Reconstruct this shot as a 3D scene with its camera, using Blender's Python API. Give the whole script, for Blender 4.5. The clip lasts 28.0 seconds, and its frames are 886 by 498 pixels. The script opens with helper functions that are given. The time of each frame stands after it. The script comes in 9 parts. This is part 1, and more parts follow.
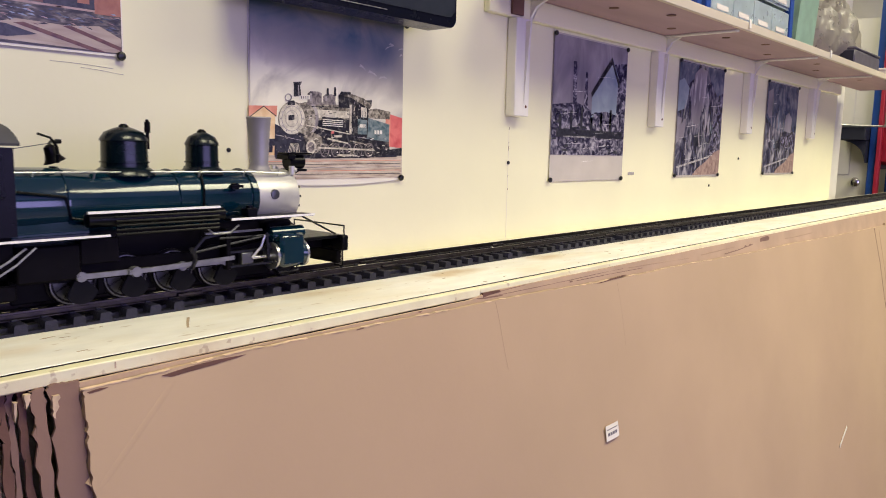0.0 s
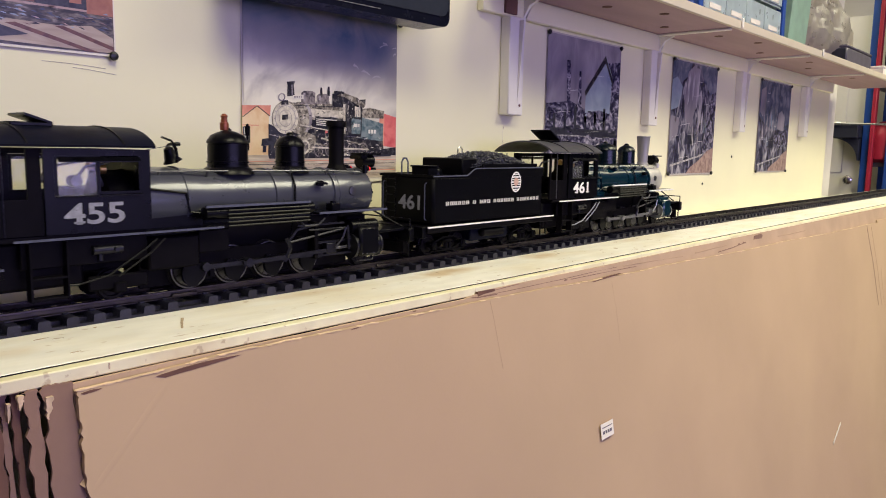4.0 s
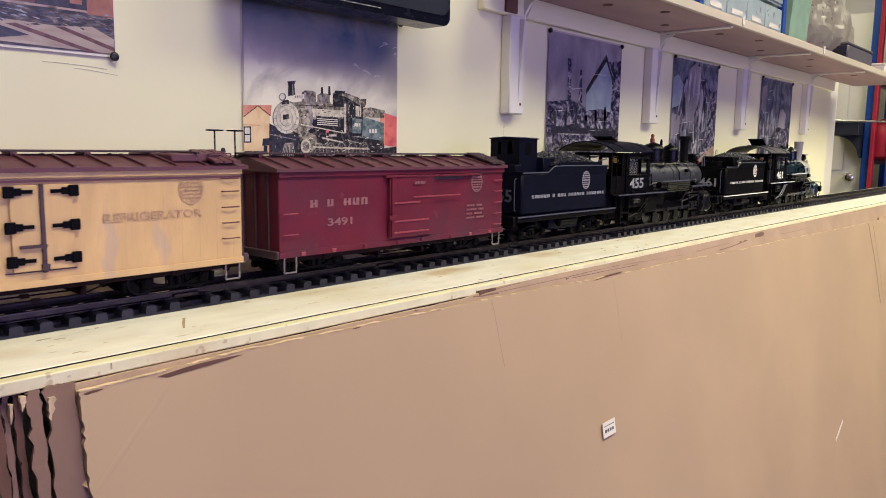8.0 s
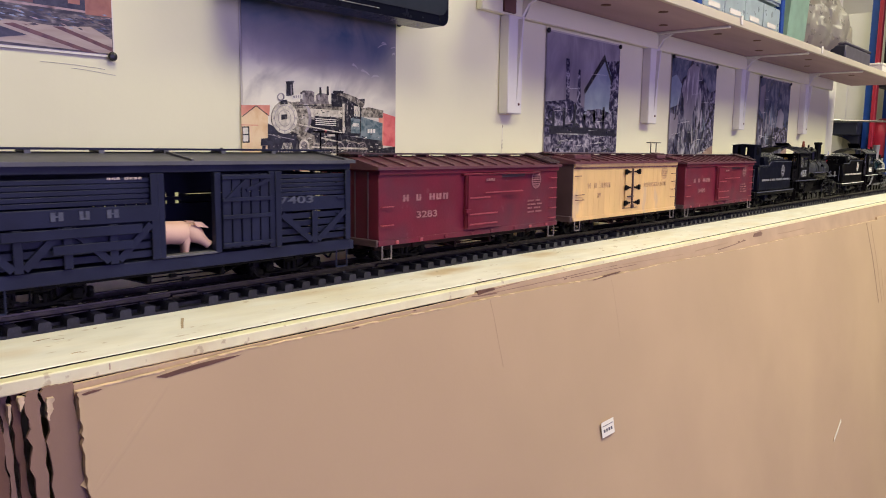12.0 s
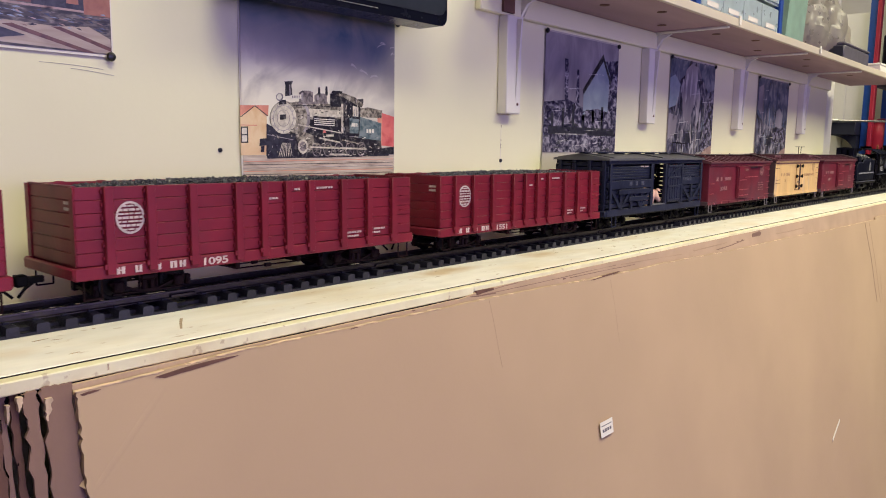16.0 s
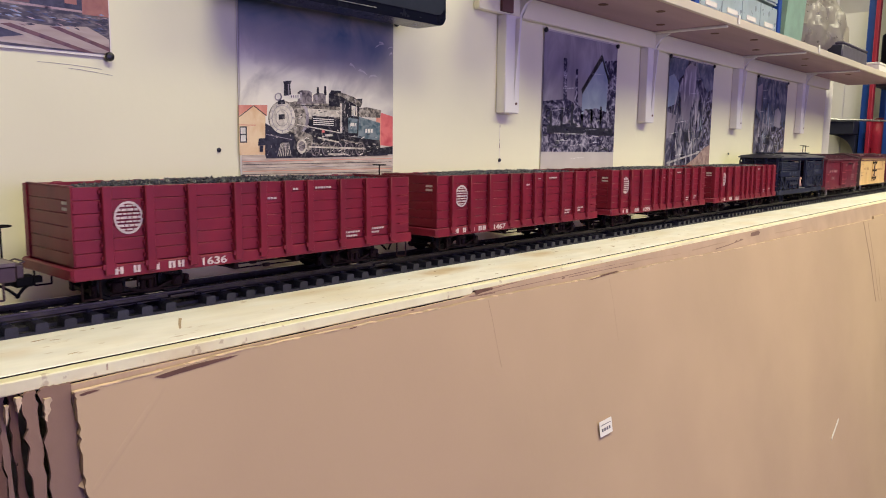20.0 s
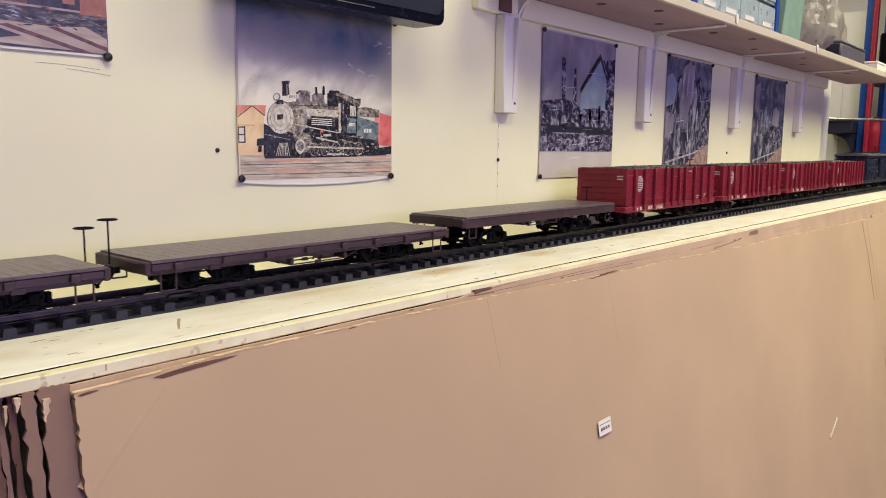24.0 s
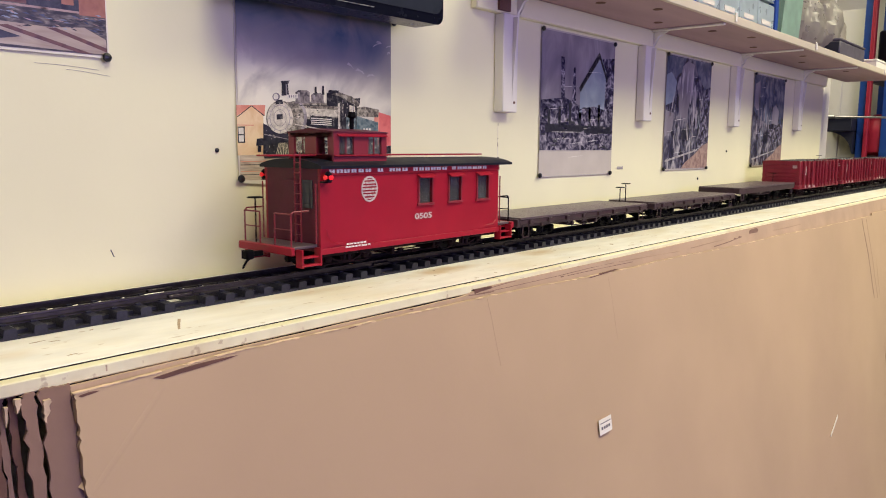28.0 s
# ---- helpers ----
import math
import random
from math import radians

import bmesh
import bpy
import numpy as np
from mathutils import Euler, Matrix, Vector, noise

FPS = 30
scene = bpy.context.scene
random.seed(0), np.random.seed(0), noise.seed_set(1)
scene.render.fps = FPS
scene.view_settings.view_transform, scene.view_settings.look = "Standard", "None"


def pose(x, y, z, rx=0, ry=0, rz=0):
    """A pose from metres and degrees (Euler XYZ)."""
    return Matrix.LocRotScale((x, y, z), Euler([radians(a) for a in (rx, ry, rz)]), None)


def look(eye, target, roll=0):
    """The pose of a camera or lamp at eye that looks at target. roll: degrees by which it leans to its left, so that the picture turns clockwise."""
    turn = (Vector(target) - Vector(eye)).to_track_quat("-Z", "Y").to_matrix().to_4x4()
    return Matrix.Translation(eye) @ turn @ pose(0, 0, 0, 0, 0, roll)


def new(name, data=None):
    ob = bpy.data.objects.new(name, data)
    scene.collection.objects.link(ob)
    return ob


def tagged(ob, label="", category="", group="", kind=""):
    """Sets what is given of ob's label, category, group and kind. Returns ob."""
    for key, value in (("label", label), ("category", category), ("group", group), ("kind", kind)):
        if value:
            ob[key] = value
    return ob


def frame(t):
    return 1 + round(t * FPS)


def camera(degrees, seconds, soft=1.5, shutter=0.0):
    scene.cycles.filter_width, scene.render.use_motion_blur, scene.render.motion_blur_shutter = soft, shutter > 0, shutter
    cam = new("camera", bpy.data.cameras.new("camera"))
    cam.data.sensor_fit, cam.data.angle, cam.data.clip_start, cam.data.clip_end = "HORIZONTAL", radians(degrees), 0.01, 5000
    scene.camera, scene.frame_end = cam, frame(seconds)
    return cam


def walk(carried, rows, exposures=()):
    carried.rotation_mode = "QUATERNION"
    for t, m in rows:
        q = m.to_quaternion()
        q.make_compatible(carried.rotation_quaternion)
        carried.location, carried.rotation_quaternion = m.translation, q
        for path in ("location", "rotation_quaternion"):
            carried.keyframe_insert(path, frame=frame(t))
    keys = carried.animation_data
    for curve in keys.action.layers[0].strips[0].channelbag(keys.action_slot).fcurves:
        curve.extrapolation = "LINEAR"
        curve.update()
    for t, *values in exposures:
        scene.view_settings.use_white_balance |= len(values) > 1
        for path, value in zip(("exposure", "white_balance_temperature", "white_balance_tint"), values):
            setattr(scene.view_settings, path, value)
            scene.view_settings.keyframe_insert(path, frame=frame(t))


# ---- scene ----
cam = camera(61.1, 28.0, soft=1.0, shutter=0.16)
RZ = 1.07                      # top of the rails above the floor
EYE = Vector((0.0, -0.816, RZ + 0.168))
# seconds, heading from +x towards +y, tilt down, roll (degrees)
TURNS = [
    (0, 41.811, 7.649, 1.226), (0.5, 41.749, 7.633, 1.191), (1, 41.668, 7.641, 1.169), (1.5, 41.565, 7.671, 1.145),
    (2, 41.483, 7.697, 1.102), (2.5, 41.435, 7.708, 1.071), (3, 41.405, 7.708, 1.051), (3.5, 41.376, 7.702, 1.043),
    (5.5, 41.425, 7.720, 1.007), (6.5, 41.447, 7.754, 0.943), (7.5, 41.471, 7.769, 0.831), (8.5, 41.477, 7.771, 0.791),
    (9.5, 41.453, 7.774, 0.738), (10.5, 41.408, 7.773, 0.730), (12.5, 41.361, 7.771, 0.786), (14.5, 41.325, 7.768, 0.754),
    (16.5, 41.266, 7.766, 0.768), (18.5, 41.236, 7.769, 0.754), (20.5, 41.186, 7.798, 0.680), (21.5, 41.165, 7.795, 0.642),
    (23.5, 41.111, 7.804, 0.601), (25.5, 41.097, 7.831, 0.563), (26.5, 41.081, 7.836, 0.483), (28, 41.101, 7.860, 0.391)]


def turned(yaw, pitch, roll):
    a, b = radians(yaw), radians(pitch)
    way = Vector((math.cos(a) * math.cos(b), math.sin(a) * math.cos(b), -math.sin(b)))
    return look(EYE, EYE + way, roll)


walk(cam, [(t, turned(y, p, r)) for t, y, p, r in TURNS])

# ---- light ----
world = bpy.data.worlds.new("world")
scene.world = world
world.use_nodes = True
world.node_tree.nodes["Background"].inputs[0].default_value = (0.5, 0.5, 0.6, 1)
world.node_tree.nodes["Background"].inputs[1].default_value = 0.02
scene.view_settings.exposure = 0.0


def tube(name, x, y, z, power, colour, sx=1.2, sy=0.6):
    data = bpy.data.lights.new(name, "AREA")
    data.shape, data.size, data.size_y, data.energy, data.color = "RECTANGLE", sx, sy, power, colour
    ob = new(name, data)
    ob.location = (x, y, z)
    return ob


WARM, COOL = (1.0, 0.94, 0.65), (0.50, 0.43, 1.0)
CEIL = 2.6
# area lamps for unseen ceiling lights behind the camera, spread narrowed to dim the upper wall; two more added to
# brighten the far end
for x, y, power in ((0.30, -1.0, 19.5), (1.95, -1.2, 37), (3.8, -1.15, 48)):
    panel = tube("ceiling_panel", x, y, CEIL - 0.07, power, WARM, 1.2 if x > 1 else 0.8, 0.9 if x > 1 else 0.6)
    panel.data.spread = radians(140)
tube("ceiling_panel", 4.5, -0.35, CEIL - 0.07, 4, WARM)
tube("ceiling_panel", 4.3, 0.85, CEIL - 0.07, 13, WARM)
# wide purple fill lamp added before the solid front wall to colour the shade
purple_fill = tube("window_daylight", 0.7, -4.15, 1.55, 74, COOL, 3.6, 1.3)
purple_fill.rotation_euler = (radians(90), 0, 0)


# ---- materials ----
def mat(name, colour, rough=0.5, metal=0.0, var=0.12, scale=25.0, bump=0.05, bscale=150.0, dirt=None, dirt_amount=0.0, dirt_scale=8.0, stretch=(1, 1, 1), coat=0.0, random_var=0.0, spec=0.5, specks=None):
    m = bpy.data.materials.new(name)
    m.use_nodes = True
    nt = m.node_tree
    b = nt.nodes["Principled BSDF"]
    b.inputs["Roughness"].default_value, b.inputs["Metallic"].default_value = rough, metal
    b.inputs["Coat Weight"].default_value = coat
    b.inputs["Specular IOR Level"].default_value = spec
    co = nt.nodes.new("ShaderNodeTexCoord")
    mp = nt.nodes.new("ShaderNodeMapping")
    mp.inputs["Scale"].default_value = stretch
    nt.links.new(co.outputs["Object"], mp.inputs[0])

    def noisy(s, detail=4.0):
        n = nt.nodes.new("ShaderNodeTexNoise")
        n.inputs["Scale"].default_value, n.inputs["Detail"].default_value = s, detail
        nt.links.new(mp.outputs[0], n.inputs["Vector"])
        return n.outputs["Fac"]

    def ramp(fac, a, c, lo=0.3, hi=0.7):
        r = nt.nodes.new("ShaderNodeValToRGB")
        r.color_ramp.elements[0].position, r.color_ramp.elements[1].position = lo, hi
        r.color_ramp.elements[0].color, r.color_ramp.elements[1].color = (*a, 1), (*c, 1)
        nt.links.new(fac, r.inputs[0])
        return r.outputs[0]

    dark, light = [max(0, c * (1 - var)) for c in colour], [min(1, c * (1 + var)) for c in colour]
    out = ramp(noisy(scale), dark, light)
    if dirt:
        mx = nt.nodes.new("ShaderNodeMix")
        mx.data_type = "RGBA"
        fac = ramp(noisy(dirt_scale, 8.0), (0, 0, 0), (dirt_amount,) * 3, 0.45, 0.75)
        nt.links.new(fac, mx.inputs["Factor"])
        nt.links.new(out, mx.inputs["A"])
        mx.inputs["B"].default_value = (*dirt, 1)
        out = mx.outputs["Result"]
    if specks:
        tone, amount, size, lo = specks
        mx = nt.nodes.new("ShaderNodeMix")
        mx.data_type = "RGBA"
        nt.links.new(ramp(noisy(size, 6.0), (0, 0, 0), (amount,) * 3, lo, lo + 0.05), mx.inputs["Factor"])
        nt.links.new(out, mx.inputs["A"])
        mx.inputs["B"].default_value = (*tone, 1)
        out = mx.outputs["Result"]
    if random_var:
        oi = nt.nodes.new("ShaderNodeObjectInfo")
        hs = nt.nodes.new("ShaderNodeHueSaturation")
        mr = nt.nodes.new("ShaderNodeMapRange")
        mr.inputs["To Min"].default_value, mr.inputs["To Max"].default_value = 1 - random_var, 1 + random_var
        nt.links.new(oi.outputs["Random"], mr.inputs["Value"])
        nt.links.new(mr.outputs[0], hs.inputs["Value"])
        nt.links.new(out, hs.inputs["Color"])
        out = hs.outputs[0]
    nt.links.new(out, b.inputs["Base Color"])
    rr = nt.nodes.new("ShaderNodeMapRange")
    rr.inputs["To Min"].default_value, rr.inputs["To Max"].default_value = max(0.02, rough - 0.1), min(1, rough + 0.1)
    nt.links.new(noisy(scale * 1.7), rr.inputs["Value"])
    nt.links.new(rr.outputs[0], b.inputs["Roughness"])
    if bump:
        bp = nt.nodes.new("ShaderNodeBump")
        bp.inputs["Strength"].default_value, bp.inputs["Distance"].default_value = bump, 0.002
        nt.links.new(noisy(bscale, 6.0), bp.inputs["Height"])
        nt.links.new(bp.outputs[0], b.inputs["Normal"])
    return m


def soil(m, x, y, rx, ry, amount, tone=(0.62, 0.45, 0.25)):
    """A soft-edged brown stain soaked into the paint at x, y."""
    nt = m.node_tree
    bc = nt.nodes["Principled BSDF"].inputs["Base Color"]
    under = bc.links[0].from_socket
    co = nt.nodes.new("ShaderNodeTexCoord")
    wob = nt.nodes.new("ShaderNodeTexNoise")
    wob.inputs["Scale"].default_value, wob.inputs["Detail"].default_value = 35.0, 5.0
    mp = nt.nodes.new("ShaderNodeMapping")
    mp.vector_type = "TEXTURE"
    mp.inputs["Location"].default_value = (x, y, 0)
    mp.inputs["Scale"].default_value = (rx, ry, 100)
    gr = nt.nodes.new("ShaderNodeTexGradient")
    gr.gradient_type = "SPHERICAL"
    mul = nt.nodes.new("ShaderNodeMath")
    mul.operation = "MULTIPLY"
    sc = nt.nodes.new("ShaderNodeMapRange")
    sc.inputs["From Min"].default_value, sc.inputs["From Max"].default_value = 0.08, 0.40
    sc.inputs["To Max"].default_value = amount
    mx = nt.nodes.new("ShaderNodeMix")
    mx.data_type = "RGBA"
    nt.links.new(co.outputs["Object"], mp.inputs[0])
    nt.links.new(co.outputs["Object"], wob.inputs["Vector"])
    nt.links.new(mp.outputs[0], gr.inputs[0])
    nt.links.new(gr.outputs["Fac"], mul.inputs[0])
    nt.links.new(wob.outputs["Fac"], mul.inputs[1])
    nt.links.new(mul.outputs[0], sc.inputs["Value"])
    nt.links.new(sc.outputs[0], mx.inputs["Factor"])
    nt.links.new(under, mx.inputs["A"])
    mx.inputs["B"].default_value = (*tone, 1)
    nt.links.new(mx.outputs["Result"], bc)


def glow(name, colour, strength):
    m = mat(name, colour, 0.4)
    b = m.node_tree.nodes["Principled BSDF"]
    b.inputs["Emission Color"].default_value = (*colour, 1)
    b.inputs["Emission Strength"].default_value = strength
    return m


def glassy(name, colour, rough=0.05, weight=1.0):
    m = mat(name, colour, rough, bump=0)
    b = m.node_tree.nodes["Principled BSDF"]
    b.inputs["Transmission Weight"].default_value = weight
    b.inputs["IOR"].default_value = 1.3
    return m


M_WALL = mat("wall_paint", (0.82, 0.785, 0.545), 0.6, var=0.04, scale=2.5, bump=0.12, bscale=60, dirt=(0.62, 0.56, 0.46), dirt_amount=0.18, dirt_scale=2.2)
M_WHITE = mat("white_paint", (0.80, 0.77, 0.70), 0.45, var=0.04, scale=9, bump=0.06, bscale=90, dirt=(0.6, 0.52, 0.42), dirt_amount=0.25, dirt_scale=9)
M_BENCH = mat("bench_paint", (0.88, 0.85, 0.77), 0.4, var=0.08, scale=26, bump=0.25, bscale=90, dirt=(0.70, 0.58, 0.36), dirt_amount=0.55, dirt_scale=10, stretch=(0.6, 1.5, 1), specks=((0.48, 0.37, 0.24), 0.6, 70, 0.65))
for stain in ((0.845, -0.078, 0.115, 0.032, 0.8), (1.10, -0.075, 0.07, 0.034, 0.75), (0.60, -0.070, 0.08, 0.022, 0.45), (0.22, -0.10, 0.06, 0.03, 0.35), (1.45, -0.07, 0.10, 0.03, 0.4)):
    soil(M_BENCH, *stain)
M_EDGE = mat("edging_paint", (0.80, 0.76, 0.52), 0.45, var=0.08, scale=26, bump=0.2, bscale=90, dirt=(0.60, 0.48, 0.28), dirt_amount=0.7, dirt_scale=12, specks=((0.42, 0.31, 0.19), 0.6, 80, 0.64))
M_CARDI = mat("cardboard_inner", (0.43, 0.30, 0.205), 0.85, var=0.10, scale=12, bump=0.15, bscale=80)
M_CREASE_SHADE = mat("cardboard_crease", (0.37, 0.25, 0.165), 0.9, var=0.1, scale=40, bump=0.1, bscale=80)
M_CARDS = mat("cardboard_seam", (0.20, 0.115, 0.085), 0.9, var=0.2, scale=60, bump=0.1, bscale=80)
M_LIP = mat("shelf_lip_paint", (0.58, 0.51, 0.40), 0.5, var=0.06, scale=9, bump=0.06, bscale=90, dirt=(0.5, 0.40, 0.30), dirt_amount=0.4, dirt_scale=9)
M_CARD = mat("cardboard", (0.452, 0.318, 0.198), 0.8, var=0.06, scale=3, bump=0.12, bscale=60, dirt=(0.405, 0.268, 0.180), dirt_amount=0.6, dirt_scale=1.3)
M_CARD2 = mat("cardboard_torn", (0.60, 0.44, 0.29), 0.9, var=0.25, scale=60, bump=0.4, bscale=120)
M_CARDSHADE = mat("cardboard_shaded", (0.21, 0.122, 0.09), 0.85, var=0.12, scale=12, bump=0.15, bscale=80, dirt=(0.26, 0.165, 0.14), dirt_amount=0.5, dirt_scale=9)
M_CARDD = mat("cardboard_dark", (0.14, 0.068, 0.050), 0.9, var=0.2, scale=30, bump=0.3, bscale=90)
M_GAP = mat("gap_shade_black", (0.006, 0.005, 0.007), 0.9, bump=0, spec=0.1)
M_TIE = mat("tie_plastic", (0.013, 0.013, 0.024), 0.42, var=0.3, scale=160, bump=0.3, bscale=400, random_var=0.3, spec=0.35)
M_RAIL = mat("rail_brass_dark", (0.05, 0.042, 0.045), 0.32, 0.8, var=0.3, scale=60)
M_SHELF = mat("shelf_wood", (0.40, 0.265, 0.30), 0.7, var=0.10, scale=5, bump=0.1, stretch=(0.4, 3, 3), dirt=(0.30, 0.20, 0.19), dirt_amount=0.4, dirt_scale=7)
M_BLACK = mat("black_paint", (0.002, 0.002, 0.0038), 0.30, var=0.2, scale=40, bump=0.03, spec=0.14)
M_BLACKM = mat("black_matt", (0.003, 0.0025, 0.004), 0.5, var=0.25, scale=60, bump=0.1, spec=0.06)
M_TENDER = mat("tender_black", (0.002, 0.002, 0.0035), 0.42, var=0.2, scale=30, bump=0.03, spec=0.07)
M_TENDERB = mat("tender_bluish_black", (0.0034, 0.0042, 0.0125), 0.45, var=0.2, scale=30, bump=0.05, spec=0.09)
M_GREEN = mat("boiler_green", (0.0018, 0.019, 0.033), 0.12, var=0.12, scale=20, bump=0.01, coat=0.7)
M_DOME = mat("dome_green", (0.001, 0.0055, 0.0085), 0.25, var=0.12, scale=20, bump=0.01, spec=0.4)
M_STOCKL = mat("stock_car_lettering", (0.06, 0.065, 0.105), 0.7, var=0.25, scale=200, bump=0)
M_GRAPH = mat("boiler_graphite", (0.085, 0.09, 0.11), 0.30, 0.5, var=0.05, scale=30, bump=0.004, coat=0.5)
M_SILVER = mat("smokebox_silver", (0.62, 0.60, 0.56), 0.4, 0.5, var=0.1, scale=40)
M_STEEL = mat("bright_steel", (0.55, 0.55, 0.56), 0.3, 0.9, var=0.15, scale=80)
M_GUN = mat("rod_steel", (0.13, 0.13, 0.145), 0.36, 0.8, var=0.2, scale=80)
M_ROD = mat("side_rod_steel", (0.20, 0.20, 0.21), 0.45, 0.6, var=0.2, scale=80)
M_GUND = mat("dark_rod_steel", (0.02, 0.02, 0.027), 0.4, 0.7, var=0.2, scale=80)
# car red lightened to paint highlights onto rungs and bars
M_RUNG = mat("red_iron_highlight", (0.30, 0.055, 0.075), 0.4, var=0.2, scale=90)
M_COPPER = mat("tarnished_copper", (0.30, 0.09, 0.045), 0.4, 0.6, var=0.25, scale=120)
M_IRONG = mat("worn_grey_iron", (0.22, 0.19, 0.20), 0.5, 0.3, var=0.25, scale=120)
M_FILM = mat("filmed_paper", (0.56, 0.51, 0.46), 0.16, var=0.06, scale=14, bump=0.25, bscale=30)
M_TAG = mat("faint_grey_tag", (0.36, 0.33, 0.32), 0.6, var=0.2, scale=200)
M_BRASS = mat("brass", (0.6, 0.38, 0.14), 0.3, 0.9)
M_LETTER = mat("white_lettering", (0.82, 0.80, 0.76), 0.6, var=0.08, scale=200, bump=0)
M_FADED = mat("faded_lettering", (0.27, 0.11, 0.125), 0.7, var=0.25, scale=200, bump=0)
M_DIM = mat("dim_lettering", (0.23, 0.23, 0.27), 0.7, var=0.25, scale=200, bump=0)
M_GLET = mat("gondola_lettering", (0.52, 0.42, 0.41), 0.7, var=0.2, scale=200, bump=0)
M_TLET = mat("tender_lettering", (0.52, 0.50, 0.46), 0.7, var=0.2, scale=200, bump=0)
M_HERALD = mat("emblem_orange", (0.52, 0.34, 0.26), 0.6, var=0.2, scale=200, bump=0)
M_BROWN = mat("reefer_lettering", (0.48, 0.30, 0.17), 0.7, var=0.25, scale=200, bump=0)
M_BOXRED = mat("boxcar_oxide", (0.135, 0.0115, 0.029), 0.5, var=0.18, scale=14, bump=0.12, bscale=260, dirt=(0.060, 0.026, 0.042), dirt_amount=0.8, dirt_scale=11, spec=0.3, specks=((0.22, 0.12, 0.14), 0.16, 60, 0.66))
M_ROOF = mat("roof_oxide", (0.12, 0.035, 0.05), 0.55, var=0.2, scale=20, bump=0.15, bscale=200, dirt=(0.06, 0.04, 0.05), dirt_amount=0.6, dirt_scale=20)
M_REEF = mat("reefer_yellow", (0.64, 0.425, 0.195), 0.5, var=0.10, scale=14, bump=0.1, bscale=260, dirt=(0.46, 0.27, 0.15), dirt_amount=0.5, dirt_scale=22, stretch=(1.6, 1, 0.5), specks=((0.40, 0.31, 0.29), 0.45, 13, 0.63))
M_PLUM = mat("car_end_dark", (0.055, 0.028, 0.036), 0.6, var=0.2, scale=20, bump=0.15)
M_GONDOLA = mat("gondola_red", (0.175, 0.012, 0.027), 0.42, var=0.15, scale=20, bump=0.1, bscale=260, dirt=(0.11, 0.012, 0.025), dirt_amount=0.6, dirt_scale=16, spec=0.28)
M_STOCK = mat("stock_car_black", (0.0105, 0.013, 0.036), 0.5, var=0.25, scale=20, bump=0.15, bscale=220, spec=0.22)
M_STOCKR = mat("stock_roof", (0.085, 0.085, 0.098), 0.5, var=0.15, scale=20, bump=0.1)
M_FLATD = mat("flatcar_deck", (0.10, 0.072, 0.082), 0.32, var=0.12, scale=30, bump=0.2, stretch=(6, 0.6, 1))
M_FLAT = mat("flatcar_brown", (0.034, 0.015, 0.023), 0.5, var=0.2, scale=30, bump=0.1)
M_CABOOSE = mat("caboose_red", (0.31, 0.008, 0.024), 0.42, var=0.08, scale=20, bump=0.05, bscale=240, spec=0.3)
M_CABDARK = mat("caboose_end_red", (0.22, 0.018, 0.032), 0.4, var=0.1, scale=20)
# caboose red darkened to paint in the shade on its ends
M_CABEND = mat("caboose_red_shaded", (0.105, 0.012, 0.030), 0.5, var=0.15, scale=30, bump=0.08, spec=0.25)
M_CABROOF = mat("caboose_roof", (0.008, 0.009, 0.016), 0.5, var=0.2, scale=30, spec=0.2)
M_TRUCK = mat("truck_black", (0.002, 0.0018, 0.0028), 0.55, var=0.3, scale=60, bump=0.2, spec=0.08)
M_TRUCKR = mat("truck_oxide", (0.011, 0.004, 0.006), 0.55, var=0.3, scale=60, bump=0.2, spec=0.08)
M_WHEEL = mat("wheel_steel", (0.006, 0.005, 0.007), 0.5, 0.1, spec=0.12)
M_COAL = mat("coal", (0.024, 0.025, 0.037), 0.28, var=0.5, scale=120, bump=0.6, bscale=300)
M_PIG = mat("pig_pink", (0.66, 0.42, 0.33), 0.5, var=0.08, scale=30)
M_REDLAMP = glow("red_marker_glass", (0.8, 0.01, 0.02), 0.5)
M_LAMP = glow("headlight_glass", (1.0, 0.9, 0.75), 3.0)
M_WINDOW = mat("dark_window", (0.03, 0.035, 0.045), 0.08, bump=0)
M_BLUE = mat("rack_blue", (0.015, 0.065, 0.30), 0.4, var=0.1)
M_RED = mat("rack_red", (0.40, 0.022, 0.05), 0.4, var=0.1)
M_NAVY = mat("dark_navy", (0.02, 0.022, 0.04), 0.5, var=0.1)
M_GREY = mat("grey_box", (0.10, 0.09, 0.11), 0.5, var=0.1)
M_PIN = mat("black_pin", (0.01, 0.01, 0.012), 0.3)
M_SCREEN = mat("black_casing", (0.005, 0.006, 0.013), 0.25, var=0.1, bump=0.01, spec=0.16)
M_CLEAR = glassy("clear_plastic", (0.62, 0.72, 0.73), 0.3, 0.5)
M_GREENP = glassy("green_plastic", (0.46, 0.68, 0.54), 0.35, 0.5)
M_BAG = glassy("plastic_bag", (0.52, 0.48, 0.40), 0.3, 0.5)
M_CHROME = mat("knob_metal", (0.75, 0.73, 0.70), 0.15, 1.0, bump=0)
M_PANE = glassy("window_glass", (0.9, 0.92, 0.92), 0.03, 0.95)
M_STAIN = mat("bench_stain", (0.40, 0.30, 0.20), 0.8, var=0.3, scale=300)
M_CREAM = mat("paper_margin", (0.76, 0.71, 0.62), 0.5, var=0.03, scale=10)


